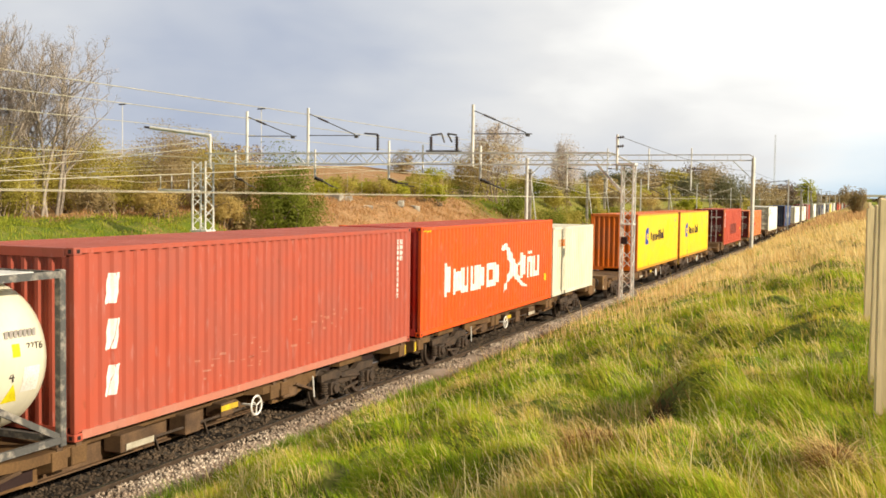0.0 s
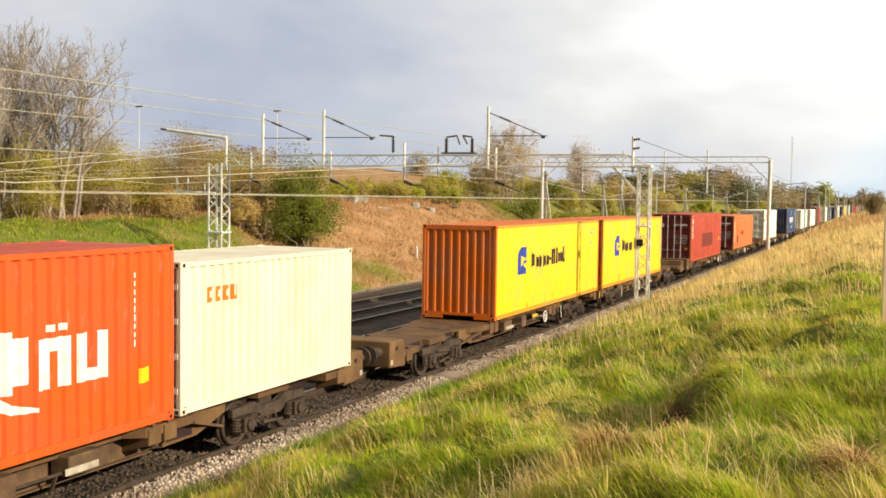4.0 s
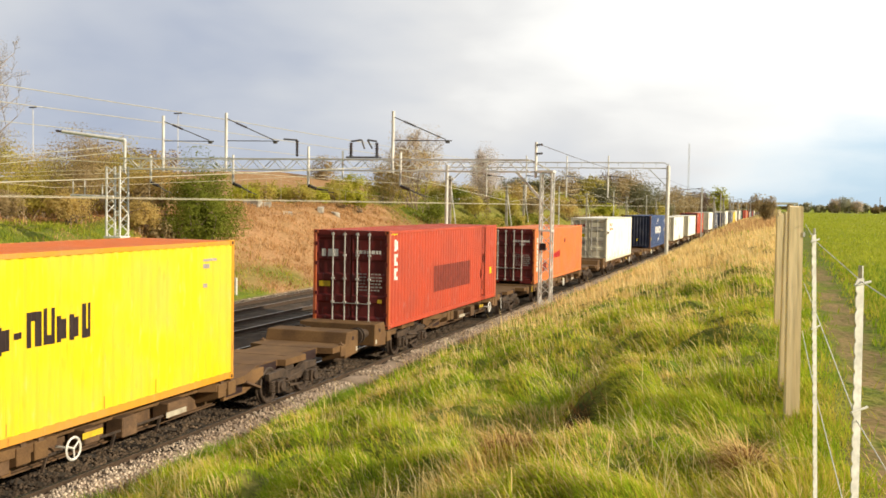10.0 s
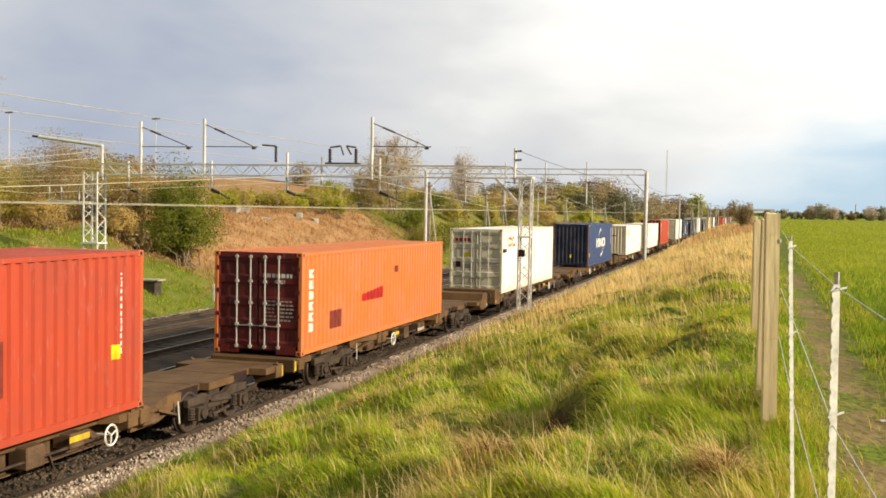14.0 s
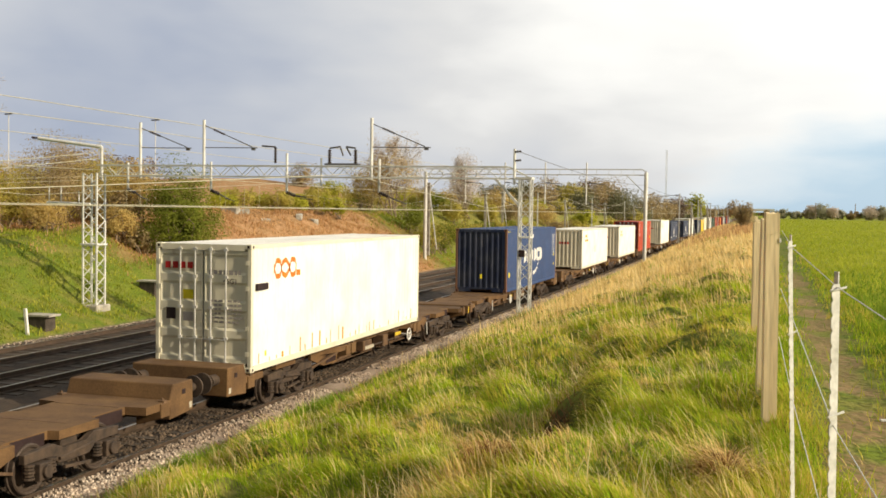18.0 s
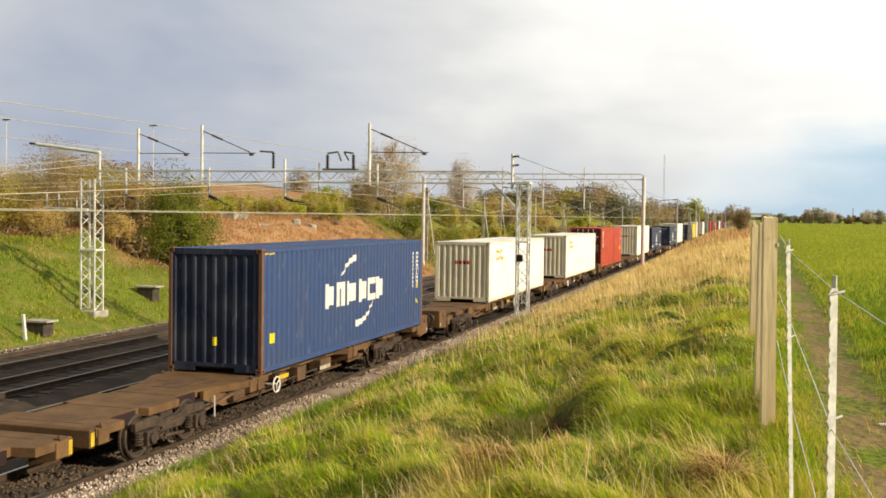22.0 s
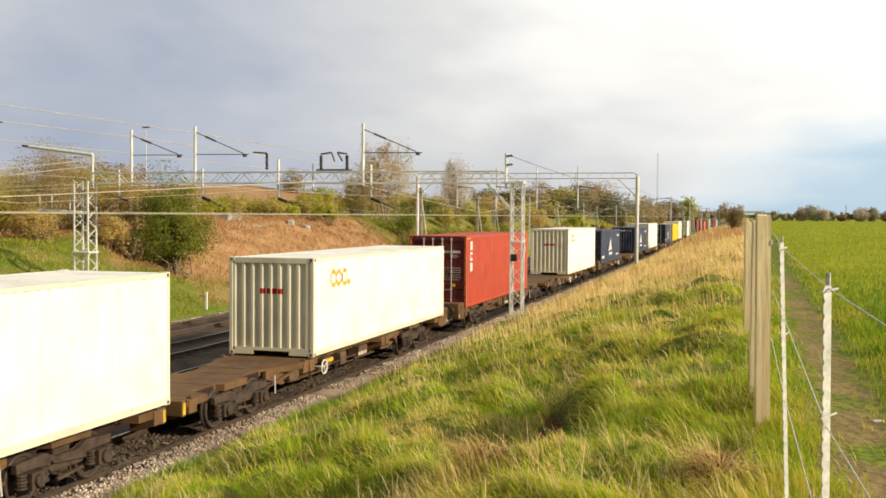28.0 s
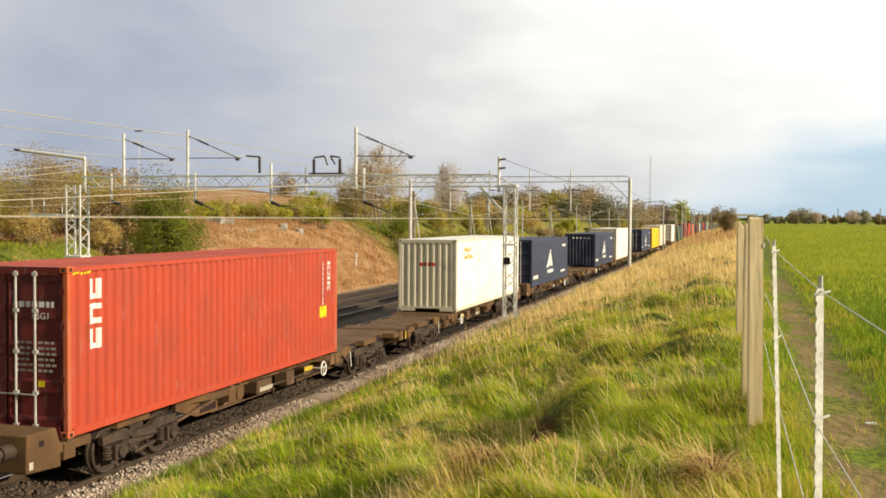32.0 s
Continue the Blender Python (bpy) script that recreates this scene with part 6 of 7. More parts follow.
G = {
    "grass": leafy("rough_grass", [(0.185, 0.300, 0.016), (0.305, 0.450, 0.024), (0.410, 0.480, 0.038), (0.532, 0.465, 0.064), (0.659, 0.500, 0.129)], scale=0.55),
    "straw": leafy("dry_straw", [(0.61, 0.415, 0.145), (0.82, 0.61, 0.255), (0.93, 0.78, 0.42)], scale=0.7),
    "crop": leafy("young_crop", [(0.28, 0.345, 0.028), (0.40, 0.45, 0.045), (0.54, 0.53, 0.075)], scale=0.4),
    "young_leaf": leafy("deep_green_crop_and_shade_grass", [(0.12, 0.21, 0.022), (0.20, 0.31, 0.032), (0.32, 0.40, 0.05)], scale=0.8),
    "bracken": leafy("dead_bracken", [(0.36, 0.20, 0.085), (0.55, 0.33, 0.15), (0.72, 0.50, 0.27)], scale=0.35),
    "far_grass": leafy("bank_grass", [(0.20, 0.24, 0.030), (0.33, 0.38, 0.045), (0.52, 0.47, 0.085)], scale=0.3),
    "weed": leafy("brown_dead_weed", [(0.17, 0.085, 0.04), (0.30, 0.16, 0.075), (0.44, 0.28, 0.14)], scale=0.8),
    "green_leaf": leafy("fresh_green_leaf", [(0.12, 0.15, 0.025), (0.21, 0.24, 0.04), (0.33, 0.35, 0.06)], scale=0.8, trans=0.5, vary=0.4),
    "olive_leaf": leafy("olive_budding_leaf", [(0.35, 0.31, 0.065), (0.49, 0.425, 0.10), (0.61, 0.52, 0.145)], scale=0.6, trans=0.5, vary=0.4),
    "ochre_leaf": leafy("ochre_budding_leaf", [(0.44, 0.325, 0.10), (0.58, 0.43, 0.16), (0.69, 0.54, 0.22)], scale=0.6, trans=0.5, vary=0.4),
    # brown and dark leaf lightened: distance haze put into far trees' colour
    "brown_leaf": leafy("haze_lightened_brown_twigs", [(0.30, 0.23, 0.12), (0.41, 0.32, 0.17), (0.52, 0.41, 0.23)], scale=0.5, trans=0.5, vary=0.4),
    "dark_leaf": leafy("dark_evergreen_leaf", [(0.14, 0.145, 0.08), (0.21, 0.21, 0.12), (0.30, 0.28, 0.17)], scale=0.5, trans=0.5, vary=0.4),
    "umber_leaf": leafy("dark_umber_twigs", [(0.16, 0.11, 0.08), (0.23, 0.165, 0.115), (0.31, 0.23, 0.16)], scale=0.5, trans=0.5, vary=0.4),
    "pale_stalk": leafy("bleached_stalk", [(0.66, 0.51, 0.23), (0.80, 0.66, 0.34), (0.90, 0.79, 0.47)], scale=0.8),
    # greyed and paled: distance haze put into the foliage colour
    "far_leaf": leafy("haze_tinted_far_foliage", [(0.30, 0.31, 0.22), (0.40, 0.39, 0.28), (0.49, 0.47, 0.34)], scale=0.3, trans=0.5),
    "twig_haze": leafy("pale_fine_twig", [(0.52, 0.44, 0.36), (0.64, 0.55, 0.46), (0.74, 0.65, 0.55)], scale=0.5, trans=0.45),
    "lime_leaf": leafy("yellow_green_leaf", [(0.28, 0.31, 0.035), (0.44, 0.44, 0.055), (0.55, 0.52, 0.09)], scale=0.5, trans=0.5, vary=0.4),
}
M["bark"] = mat("grey_brown_bark", (0.34, 0.26, 0.18), (0.20, 0.15, 0.10), rough=0.9, scale=3, fine=25, bump=0.4)
M["pale_bark"] = mat("pale_grey_bark", (0.42, 0.37, 0.32), (0.27, 0.23, 0.19), rough=0.9, scale=3, fine=25, bump=0.3)
RNG = np.random.RandomState(77)


def blades(name, p, h, w, ang, lean, material, label, category, droop=0.0):
    """Tapered blades at p that arch over: h is their length, droop how far the tips fall."""
    n = len(p)
    side = np.stack([np.cos(ang), np.sin(ang), np.zeros(n)], -1)
    face = ang + 1.57 + RNG.uniform(-0.9, 0.9, n)
    dirn = np.stack([np.cos(face), np.sin(face), np.zeros(n)], -1)
    up = np.array([0, 0, 1.0])
    rise = np.sqrt(np.clip(1 - (lean * 0.75) ** 2, 0.12, 1))
    o = dirn * (w / 2)[:, None]

    def at(t):
        return p + side * (h * lean * t ** 1.6)[:, None] + up * (h * (rise * t - droop * lean * t ** 3))[:, None]

    if droop:
        a, b, c = at(0.4), at(0.75), at(1.0)
        v = np.stack([p - o, p + o, a + o, a - o, b + o * 0.7, b - o * 0.7, c], 1).reshape(-1, 3)
        f = np.array([[0, 1, 2], [0, 2, 3], [3, 2, 4], [3, 4, 5], [5, 4, 6]])
        k = 7
    else:
        a, c = at(0.55), at(1.0)
        v = np.stack([p - o, p + o, a + o * 0.8, a - o * 0.8, c], 1).reshape(-1, 3)
        f = np.array([[0, 1, 2], [0, 2, 3], [3, 2, 4]])
        k = 5
    me = raw_mesh(name, v, (f[None] + k * np.arange(n)[:, None, None]).reshape(-1, 3))
    return tagged(placed(name, me, material), label, category, kind="stuff")


def scatter(n, az0, az1, d0, d1):
    """Plants thinning out with distance from the stile by the fence."""
    a = np.radians(RNG.uniform(az0, az1, n))
    d = d0 * (d1 / d0) ** RNG.rand(n)
    return -d * np.sin(a), d * np.cos(a), d


def dryness(x, y):
    """How bleached the grass is: patches, more along the far ridge and by the ballast."""
    return np.clip(0.15 + 0.55 * wave_noise(x, y, 35, 3.2) + 0.25 * wave_noise(x, y, 36, 0.9) + 0.80 * smooth(19, 36, y), 0.02, 0.95)


def build_grass():
    # combed tufts lying over the hummocks, finer close by
    for near, count, nb, d0, d1 in ((True, 2600, 66, 4.3, 12.5), (False, 6400, 50, 12.5, 190)):
        x, y, d = scatter(count, -9, 47, d0, d1)
        k = (x > -9.75) & (x < 0.25) & (RNG.rand(len(x)) > np.maximum(scrape(x, y) * 7, 0.7 * (1 - smooth(-8.0, -6.8, x + 0.5 * wave_noise(x, y, 47, 1.8)))))
        cx, cy, cd = x[k], y[k], d[k]
        m = len(cx)
        csize = RNG.uniform(0.6, 1.25, m) * (1 + 0.5 * wave_noise(cx, cy, 40, 2.5)) * (0.7 + 0.3 * smooth(-9.0, -7.2, cx))
        csize *= 1 - 0.55 * np.exp(-((cx - SX - 0.1) / 0.55) ** 2 - ((cy - SY + 0.7) / 0.9) ** 2)
        size = np.repeat(csize, nb)
        X, Y, D = np.repeat(cx, nb), np.repeat(cy, nb), np.repeat(cd, nb)
        n = m * nb
        grow_r = np.maximum(1, D / 9) ** 0.8
        a = RNG.uniform(0, 6.28, n)
        r = np.sqrt(RNG.rand(n)) * 0.20 * grow_r
        px, py = X + r * np.cos(a), Y + r * np.sin(a)
        h = RNG.uniform(0.06, 0.20, n) * size * np.maximum(1, D / 20) ** 0.25
        wind = np.repeat(3.0 + 1.5 * wave_noise(cx, cy, 33, 2.0) + RNG.normal(0, 0.3, m), nb)
        gx, gy = np.cos(a) * 0.38 + np.cos(wind) * 0.75, np.sin(a) * 0.38 + np.sin(wind) * 0.75
        ang = np.arctan2(gy, gx)
        lean = np.clip(np.hypot(gx, gy) * 1.1 + RNG.uniform(-0.25, 0.25, n), 0.25, 1.25)
        w = (0.0050 if near else 0.0064) * np.maximum(1, D / 8.5) * RNG.uniform(0.7, 1.4, n)
        dry = np.clip(np.repeat(np.clip(dryness(cx, cy) + RNG.uniform(-0.3, 0.3, m), 0.0, 1.0), nb), 0, 1)
        s = RNG.rand(n) < dry
        p = np.stack([px, py, ground_z(px, py) - 0.015], -1)
        dr = 0.34 if near else 0.0
        blades("bank_grass", p[~s], h[~s], w[~s], ang[~s], lean[~s], G["grass"], "combed green and yellow grass over the hummocky bank", "grass", dr)
        blades("dry_grass", p[s], h[s] * 1.08, w[s] * 0.9, ang[s], lean[s], G["straw"], "dry straw-coloured grass among the green", "grass", dr)
    # short turf between
    x, y, d = scatter(105000, -9, 47, 4.3, 60)
    k = (x > -9.85) & (x < 0.45 + 0.12 * RNG.randn(len(x))) & (RNG.rand(len(x)) > scrape(x, y) * 6)
    x, y, d = x[k], y[k], d[k]
    n = len(x)
    dr = RNG.rand(n) < dryness(x, y)
    for nm, q, mt, lb in (("turf", ~dr, "grass", "short green turf between the tufts"), ("dry_turf", dr, "straw", "short bleached turf between the tufts")):
        xx, yy, m = x[q], y[q], q.sum()
        blades(nm, np.stack([xx, yy, ground_z(xx, yy) - 0.01], -1), RNG.uniform(0.05, 0.12, m), 0.0062 * np.maximum(1, d[q] / 8.5), RNG.uniform(2.0, 4.4, m), RNG.uniform(0.4, 1.1, m), G[mt], lb, "grass")
    # withered tuft in the scrape
    n = 1000
    x, y = SX + 0.08 + 0.22 * RNG.randn(n), SY + 0.05 + 0.24 * RNG.randn(n)
    blades("withered_tuft", np.stack([x, y, ground_z(x, y) - 0.01], -1), RNG.uniform(0.05, 0.16, n), np.full(n, 0.009), RNG.uniform(2.5, 5.5, n), RNG.uniform(0.6, 1.2, n), G["weed"], "withered brown tuft in a hollow coloured dark for shade", "grass")
    # collapsed heaps of dead grass
    for cx, cy, r in ((-1.66, 6.8, 0.30), (-0.12, 6.35, 0.20)):
        for nm, mt, n, lo, hi in (("dead_thatch", "weed", 260, 0.10, 0.24), ("dead_straw", "straw", 240, 0.12, 0.34)):
            a, q = RNG.uniform(0, 6.28, n), r * np.sqrt(RNG.rand(n)) * 0.8
            x, y = cx + q * np.cos(a), cy + q * np.sin(a)
            z = ground_z(x, y) - 0.02 + 0.14 * (1 - (q / r) ** 2)
            blades(nm, np.stack([x, y, z], -1), RNG.uniform(lo, hi, n), np.full(n, 0.0052), np.where(RNG.rand(n) < 0.65, a, 2.9 + RNG.normal(0, 0.5, n)), RNG.uniform(0.7, 1.2, n), G[mt], "collapsed heap of dead brown grass in the green", "grass", 0.5)
    # brown dead weeds along the foot of the bank
    n = 32000
    y = 5 + 75 * RNG.rand(n) ** 1.7
    x = -9.55 + 0.34 * RNG.randn(n) + 0.25 * wave_noise(np.zeros(n), y, 44, 2.0)
    k = (x < -8.6) & (x > -10.45) & (wave_noise(x, y, 45, 1.1) > -0.45)
    x, y = x[k], y[k]
    n = len(x)
    blades("dead_weeds", np.stack([x, y, np.maximum(ground_z(x, y), -0.25) - 0.01], -1), RNG.uniform(0.10, 0.36, n), 0.0068 * np.maximum(1, np.hypot(x, y) / 10), RNG.uniform(0, 6.28, n), RNG.uniform(0.2, 1.0, n), G["weed"], "brown dead weeds along the foot of the bank", "weeds")
    # grass on the steep foot of the bank, its shade put into darker green
    n = 44000
    y = 6 + 60 * RNG.rand(n) ** 1.6
    x = -8.35 + 0.55 * RNG.randn(n)
    k = (x > -9.4) & (x < -6.9) & (wave_noise(x, y, 47, 1.8) > -0.3)
    x, y = x[k], y[k]
    n = len(x)
    blades("foot_grass", np.stack([x, y, ground_z(x, y) - 0.01], -1), RNG.uniform(0.12, 0.34, n), 0.0066 * np.maximum(1, np.hypot(x, y) / 9), 3.1 + RNG.uniform(-1.0, 1.0, n), RNG.uniform(0.3, 1.1, n), G["young_leaf"], "grass coloured darker for shade on the foot of the bank", "grass")
    # tall seed stalks, most in the dry patches
    x, y, d = scatter(15000, -7, 47, 5.0, 130)
    k = (x > -9.3) & (x < 0.1) & ~before_scrape(x, y) & (RNG.rand(len(x)) < np.clip(dryness(x, y) * 0.7 - 0.15 + 0.65 * wave_noise(x, y, 37, 1.6), 0.02, 1))
    x, y, d = x[k], y[k], d[k]
    n = len(x)
    blades("grass_stalks", np.stack([x, y, ground_z(x, y)], -1), RNG.uniform(0.12, 0.38, n), 0.0032 * np.maximum(1, d / 8) * RNG.uniform(0.7, 1.2, n), 2.6 + RNG.uniform(-1.5, 1.5, n),
           RNG.uniform(0.1, 1.1, n), G["pale_stalk"], "tall bleached grass stalks standing on the bank", "grass", 0.25)
    # standing straw along the ridge, thick and even
    x, y, d = scatter(52000, -2, 28, 15, 150)
    k = (x > -9.0) & (x < 0.1) & (RNG.rand(len(x)) < np.clip(0.03 + 0.85 * smooth(21, 36, y + 6 * wave_noise(x, y, 35, 3.2)), 0, 1))
    x, y, d = x[k], y[k], d[k]
    n = len(x)
    blades("ridge_straw", np.stack([x, y, ground_z(x, y) - 0.02], -1), RNG.uniform(0.22, 0.50, n) * (1 + 0.3 * wave_noise(x, y, 52, 2.2)), 0.0052 * np.maximum(1, d / 8) * RNG.uniform(0.6, 1.3, n), 2.8 + RNG.uniform(-1.2, 1.2, n),
           RNG.uniform(0.05, 0.6, n), G["straw"], "standing straw-coloured grass along the ridge", "grass")
    # rust-brown tall grass where the ridge runs out
    n = 2600
    y = 78 + 70 * RNG.rand(n) ** 1.2
    x = -0.2 - 5.5 * RNG.rand(n) ** 1.6
    k = wave_noise(x, y, 53, 4.0) > -0.4
    x, y = x[k], y[k]
    n = len(x)
    blades("rusty_grass", np.stack([x, y, ground_z(x, y) - 0.02], -1), RNG.uniform(0.35, 0.8, n), 0.0005 * np.hypot(x, y) * RNG.uniform(0.7, 1.4, n), 2.8 + RNG.uniform(-1.3, 1.3, n), RNG.uniform(0.05, 0.5, n), G["bracken"], "tall rust-brown grass at the far end of the ridge", "grass")
    # long arching stalks close by, in loose bunches
    cx, cy, _ = scatter(150, -4, 46, 5.0, 15)
    m = 14
    x, y = np.repeat(cx, m) + 0.16 * RNG.randn(150 * m), np.repeat(cy, m) + 0.16 * RNG.randn(150 * m)
    fall = np.repeat(2.7 + 0.7 * RNG.randn(150), m) + 0.35 * RNG.randn(150 * m)
    k = (x > -9.3) & (x < 0.0) & ~before_scrape(x, y) & (np.repeat(wave_noise(cx, cy, 37, 1.6), m) > -0.35)
    x, y, fall = x[k], y[k], fall[k]
    n = len(x)
    blades("arching_stalks", np.stack([x, y, ground_z(x, y)], -1), RNG.uniform(0.16, 0.44, n), 0.0031 * np.maximum(1, np.hypot(x, y) / 8) * RNG.uniform(0.7, 1.3, n), fall, RNG.uniform(0.25, 1.15, n), G["pale_stalk"], "long bleached stalks arching over the green grass", "grass", 0.3)
    # grass verge either side of the path
    x, y, d = scatter(45000, -9, 0.5, 4.5, 60)
    off = x - path_x(y)
    k = (x > 0.1) & (off < 0.75) & (RNG.rand(len(x)) < np.clip(np.abs(off) * 2.2 - 0.42 + 0.35 * wave_noise(x, y, 42, 0.8), 0.01, 1))
    x, y, d = x[k], y[k], d[k]
    n = len(x)
    blades("verge_grass", np.stack([x, y, ground_z(x, y) - 0.01], -1), RNG.uniform(0.05, 0.17, n), 0.007 * np.maximum(1, d / 8.5), RNG.uniform(0, 6.28, n), RNG.uniform(0.2, 0.9, n), G["grass"], "short trampled grass beside the path", "grass")
    # crop field beyond the path
    x, y, d = scatter(80000, -14, 2, 5.0, 330)
    k = (x > path_x(y) + 0.5 + 0.15 * wave_noise(x, y, 38, 2)) & (x < 90)
    x, y, d = x[k], y[k], d[k]
    n = len(x)
    lush = RNG.rand(n) < 1 - smooth(12, 32, y + 3 * wave_noise(x, y, 46, 2.5))
    for nm, q, mt, lb in (("crop", ~lush, "crop", "young green cereal crop in the field"), ("lush_crop", lush, "young_leaf", "deep green young crop beside the path")):
        m = q.sum()
        blades(nm, np.stack([x[q], y[q], ground_z(x[q], y[q])], -1), RNG.uniform(0.07, 0.16, m), (0.0075 if nm == "crop" else 0.011) * np.maximum(1, d[q] / 9) ** 0.85, RNG.uniform(0, 6.28, m), RNG.uniform(0.3, 1.0, m), G[mt], lb, "crop")
    # turf and crop behind the viewer, coarser
    n = 14000
    x, y = RNG.uniform(-9.5, 0.4, n), RNG.uniform(-14, 4.2, n)
    blades("rear_turf", np.stack([x, y, ground_z(x, y) - 0.01], -1), RNG.uniform(0.08, 0.2, n), np.full(n, 0.016), RNG.uniform(2.0, 4.4, n), RNG.uniform(0.4, 1.1, n), G["grass"], "rough grass on the bank by the path", "grass")
    # far slopes
    n = 70000
    y = np.where(RNG.rand(n) < 0.75, RNG.uniform(22, 95, n), RNG.uniform(22, 150, n))
    x = -RNG.uniform(25.5, 38, n)
    br = smooth(47, 60, y + (-x - 25) * 0.9 + wave_noise(x, y, 13, 7) * 5) > RNG.rand(n)
    br &= y + 4 * wave_noise(x, y, 14, 6) < 80 + 12 * RNG.rand(n)
    p = np.stack([x, y, ground_z(x, y) - 0.03], -1)
    h = RNG.uniform(0.18, 0.5, n) * (0.7 + 0.5 * np.clip(wave_noise(x, y, 39, 3), -1, 1))
    for nm, k, m, lb in (("slope_grass", ~br, G["far_grass"], "rough green grass on the far slope"), ("bracken", br, G["bracken"], "dead orange-brown bracken covering the far bank")):
        blades(nm, p[k], h[k] * (0.85 if nm == "bracken" else 0.6), np.full(k.sum(), 0.045), RNG.uniform(0, 6.28, k.sum()), RNG.uniform(0.15, 0.8, k.sum()), m, lb, "grass" if nm != "bracken" else "bracken")


build_grass()


def tubes(segs, sides=4):
    """Tapered prisms from (p0, p1, r0, r1) rows."""
    a = np.array([s[0] for s in segs])
    b = np.array([s[1] for s in segs])
    r0 = np.array([s[2] for s in segs])[:, None, None]
    r1 = np.array([s[3] for s in segs])[:, None, None]
    ax = b - a
    ax /= np.linalg.norm(ax, axis=1)[:, None] + 1e-9
    ref = np.where(np.abs(ax[:, 2:3]) > 0.9, np.array([[1.0, 0, 0]]), np.array([[0, 0, 1.0]]))
    u = np.cross(ax, ref)
    u /= np.linalg.norm(u, axis=1)[:, None] + 1e-9
    v = np.cross(ax, u)
    an = np.arange(sides) * 2 * np.pi / sides
    ring = u[:, None] * np.cos(an)[None, :, None] + v[:, None] * np.sin(an)[None, :, None]
    vv = np.concatenate([a[:, None] + ring * r0, b[:, None] + ring * r1], 1).reshape(-1, 3)
    f = np.array([[i, (i + 1) % sides, sides + (i + 1) % sides, sides + i] for i in range(sides)])
    return vv, (f[None] + 2 * sides * np.arange(len(segs))[:, None, None]).reshape(-1, 4)


SEGS, KIDS = (6, 4, 3, 2), (2, 2, 2, 0)


def grow(rng, p, d, length, r, level, out, spread, upness):
    """Recursive branching: limbs into out[0], twigs into out[1]."""
    n = SEGS[level]
    for i in range(n):
        q = p + d * length / n
        rr = r * (1 - 0.55 / n)
        out[0 if level < 2 else 1].append((p, q, r, rr))
        if level < 3 and not (level == 0 and i < 1):
            for _ in range(KIDS[level]):
                e = rng.normal(0, 1, 3)
                e -= d * (e @ d)
                e /= np.linalg.norm(e) + 1e-9
                c = d * (1 - spread) + e * spread * rng.uniform(0.6, 1.2) + np.array([0, 0, upness])
                c /= np.linalg.norm(c)
                grow(rng, q, c, length * rng.uniform(0.34, 0.5) * (1 - 0.35 * i / n), max(rr * 0.5, 0.007), level + 1, out, spread, upness)
        d = d + rng.normal(0, 0.06, 3) + np.array([0, 0, upness * 0.08])
        d /= np.linalg.norm(d)
        p, r = q, rr


def leaf_quads(c, size, rng, mid=None):
    """Small leaf-shaped quads that mostly face out of the crown and up."""
    n = len(c)
    mid = c.mean(0) if mid is None else mid
    o = (c - mid) / (np.abs(c - mid).max(0) + 1e-6) + np.array([0, 0, 0.25])
    nr = o / (np.linalg.norm(o, axis=1)[:, None] + 1e-6) + rng.normal(0, 0.38, (n, 3))
    nr /= np.linalg.norm(nr, axis=1)[:, None] + 1e-9
    a = np.cross(nr, rng.normal(0, 1, (n, 3)))
    a /= np.linalg.norm(a, axis=1)[:, None] + 1e-9
    b = np.cross(nr, a)
    s = (size * rng.uniform(0.6, 1.3, n))[:, None]
    v = np.stack([c - a * s, c + b * s * 0.55, c + a * s, c - b * s * 0.55], 1).reshape(-1, 3)
    return v, np.arange(4 * n).reshape(-1, 4)


def polar(az, d):
    return -d * math.sin(radians(az)), d * math.cos(radians(az))


def bare_tree(az, d, height, seed, label, spread=0.42, upness=0.22, stems=1, leaf=None, bark="bark", nleaf=1500, lsize=0.06):
    x, y = polar(az, d)
    e = thing("tree", label, "tree", "trees on the far bank")
    rng = np.random.RandomState(seed)
    out = ([], [])
    for k in range(stems):
        dr = np.array([rng.normal(0, 0.10 + 0.07 * (stems > 1)), rng.normal(0, 0.10 + 0.07 * (stems > 1)), 1.0])
        p = np.array([rng.normal(0, 0.35) * (stems > 1), rng.normal(0, 0.35) * (stems > 1), -0.3])
        grow(rng, p, dr / np.linalg.norm(dr), height * 0.9, 0.014 * height / (1 + 0.4 * (stems > 1)), 0, out, spread, upness)
    top = max(s[1][2] for s in out[1])
    k = height / top
    for o in out:
        for i, s in enumerate(o):
            o[i] = (s[0] * k, s[1] * k, s[2], s[3])
    placed("trunk", raw_mesh("trunk", *tubes(out[0], 6)), M[bark], e)
    placed("branchwork", raw_mesh("branchwork", *tubes([(a, b, max(r, 0.010), max(q, 0.007)) for a, b, r, q in out[1]], 3)), M[bark], e)
    if leaf:
        ends = np.array([s[1] for s in out[1]])
        c = ends[rng.randint(0, len(ends), nleaf)] + np.clip(rng.normal(0, 0.16, (nleaf, 3)), -0.22, 0.22)
        placed("crown", raw_mesh("crown", *leaf_quads(c, lsize, rng)), G[leaf], e)
    e.matrix_basis = pose(x, y, float(ground_z(x, y)), 0, 0, seed * 47 % 360)
    return e


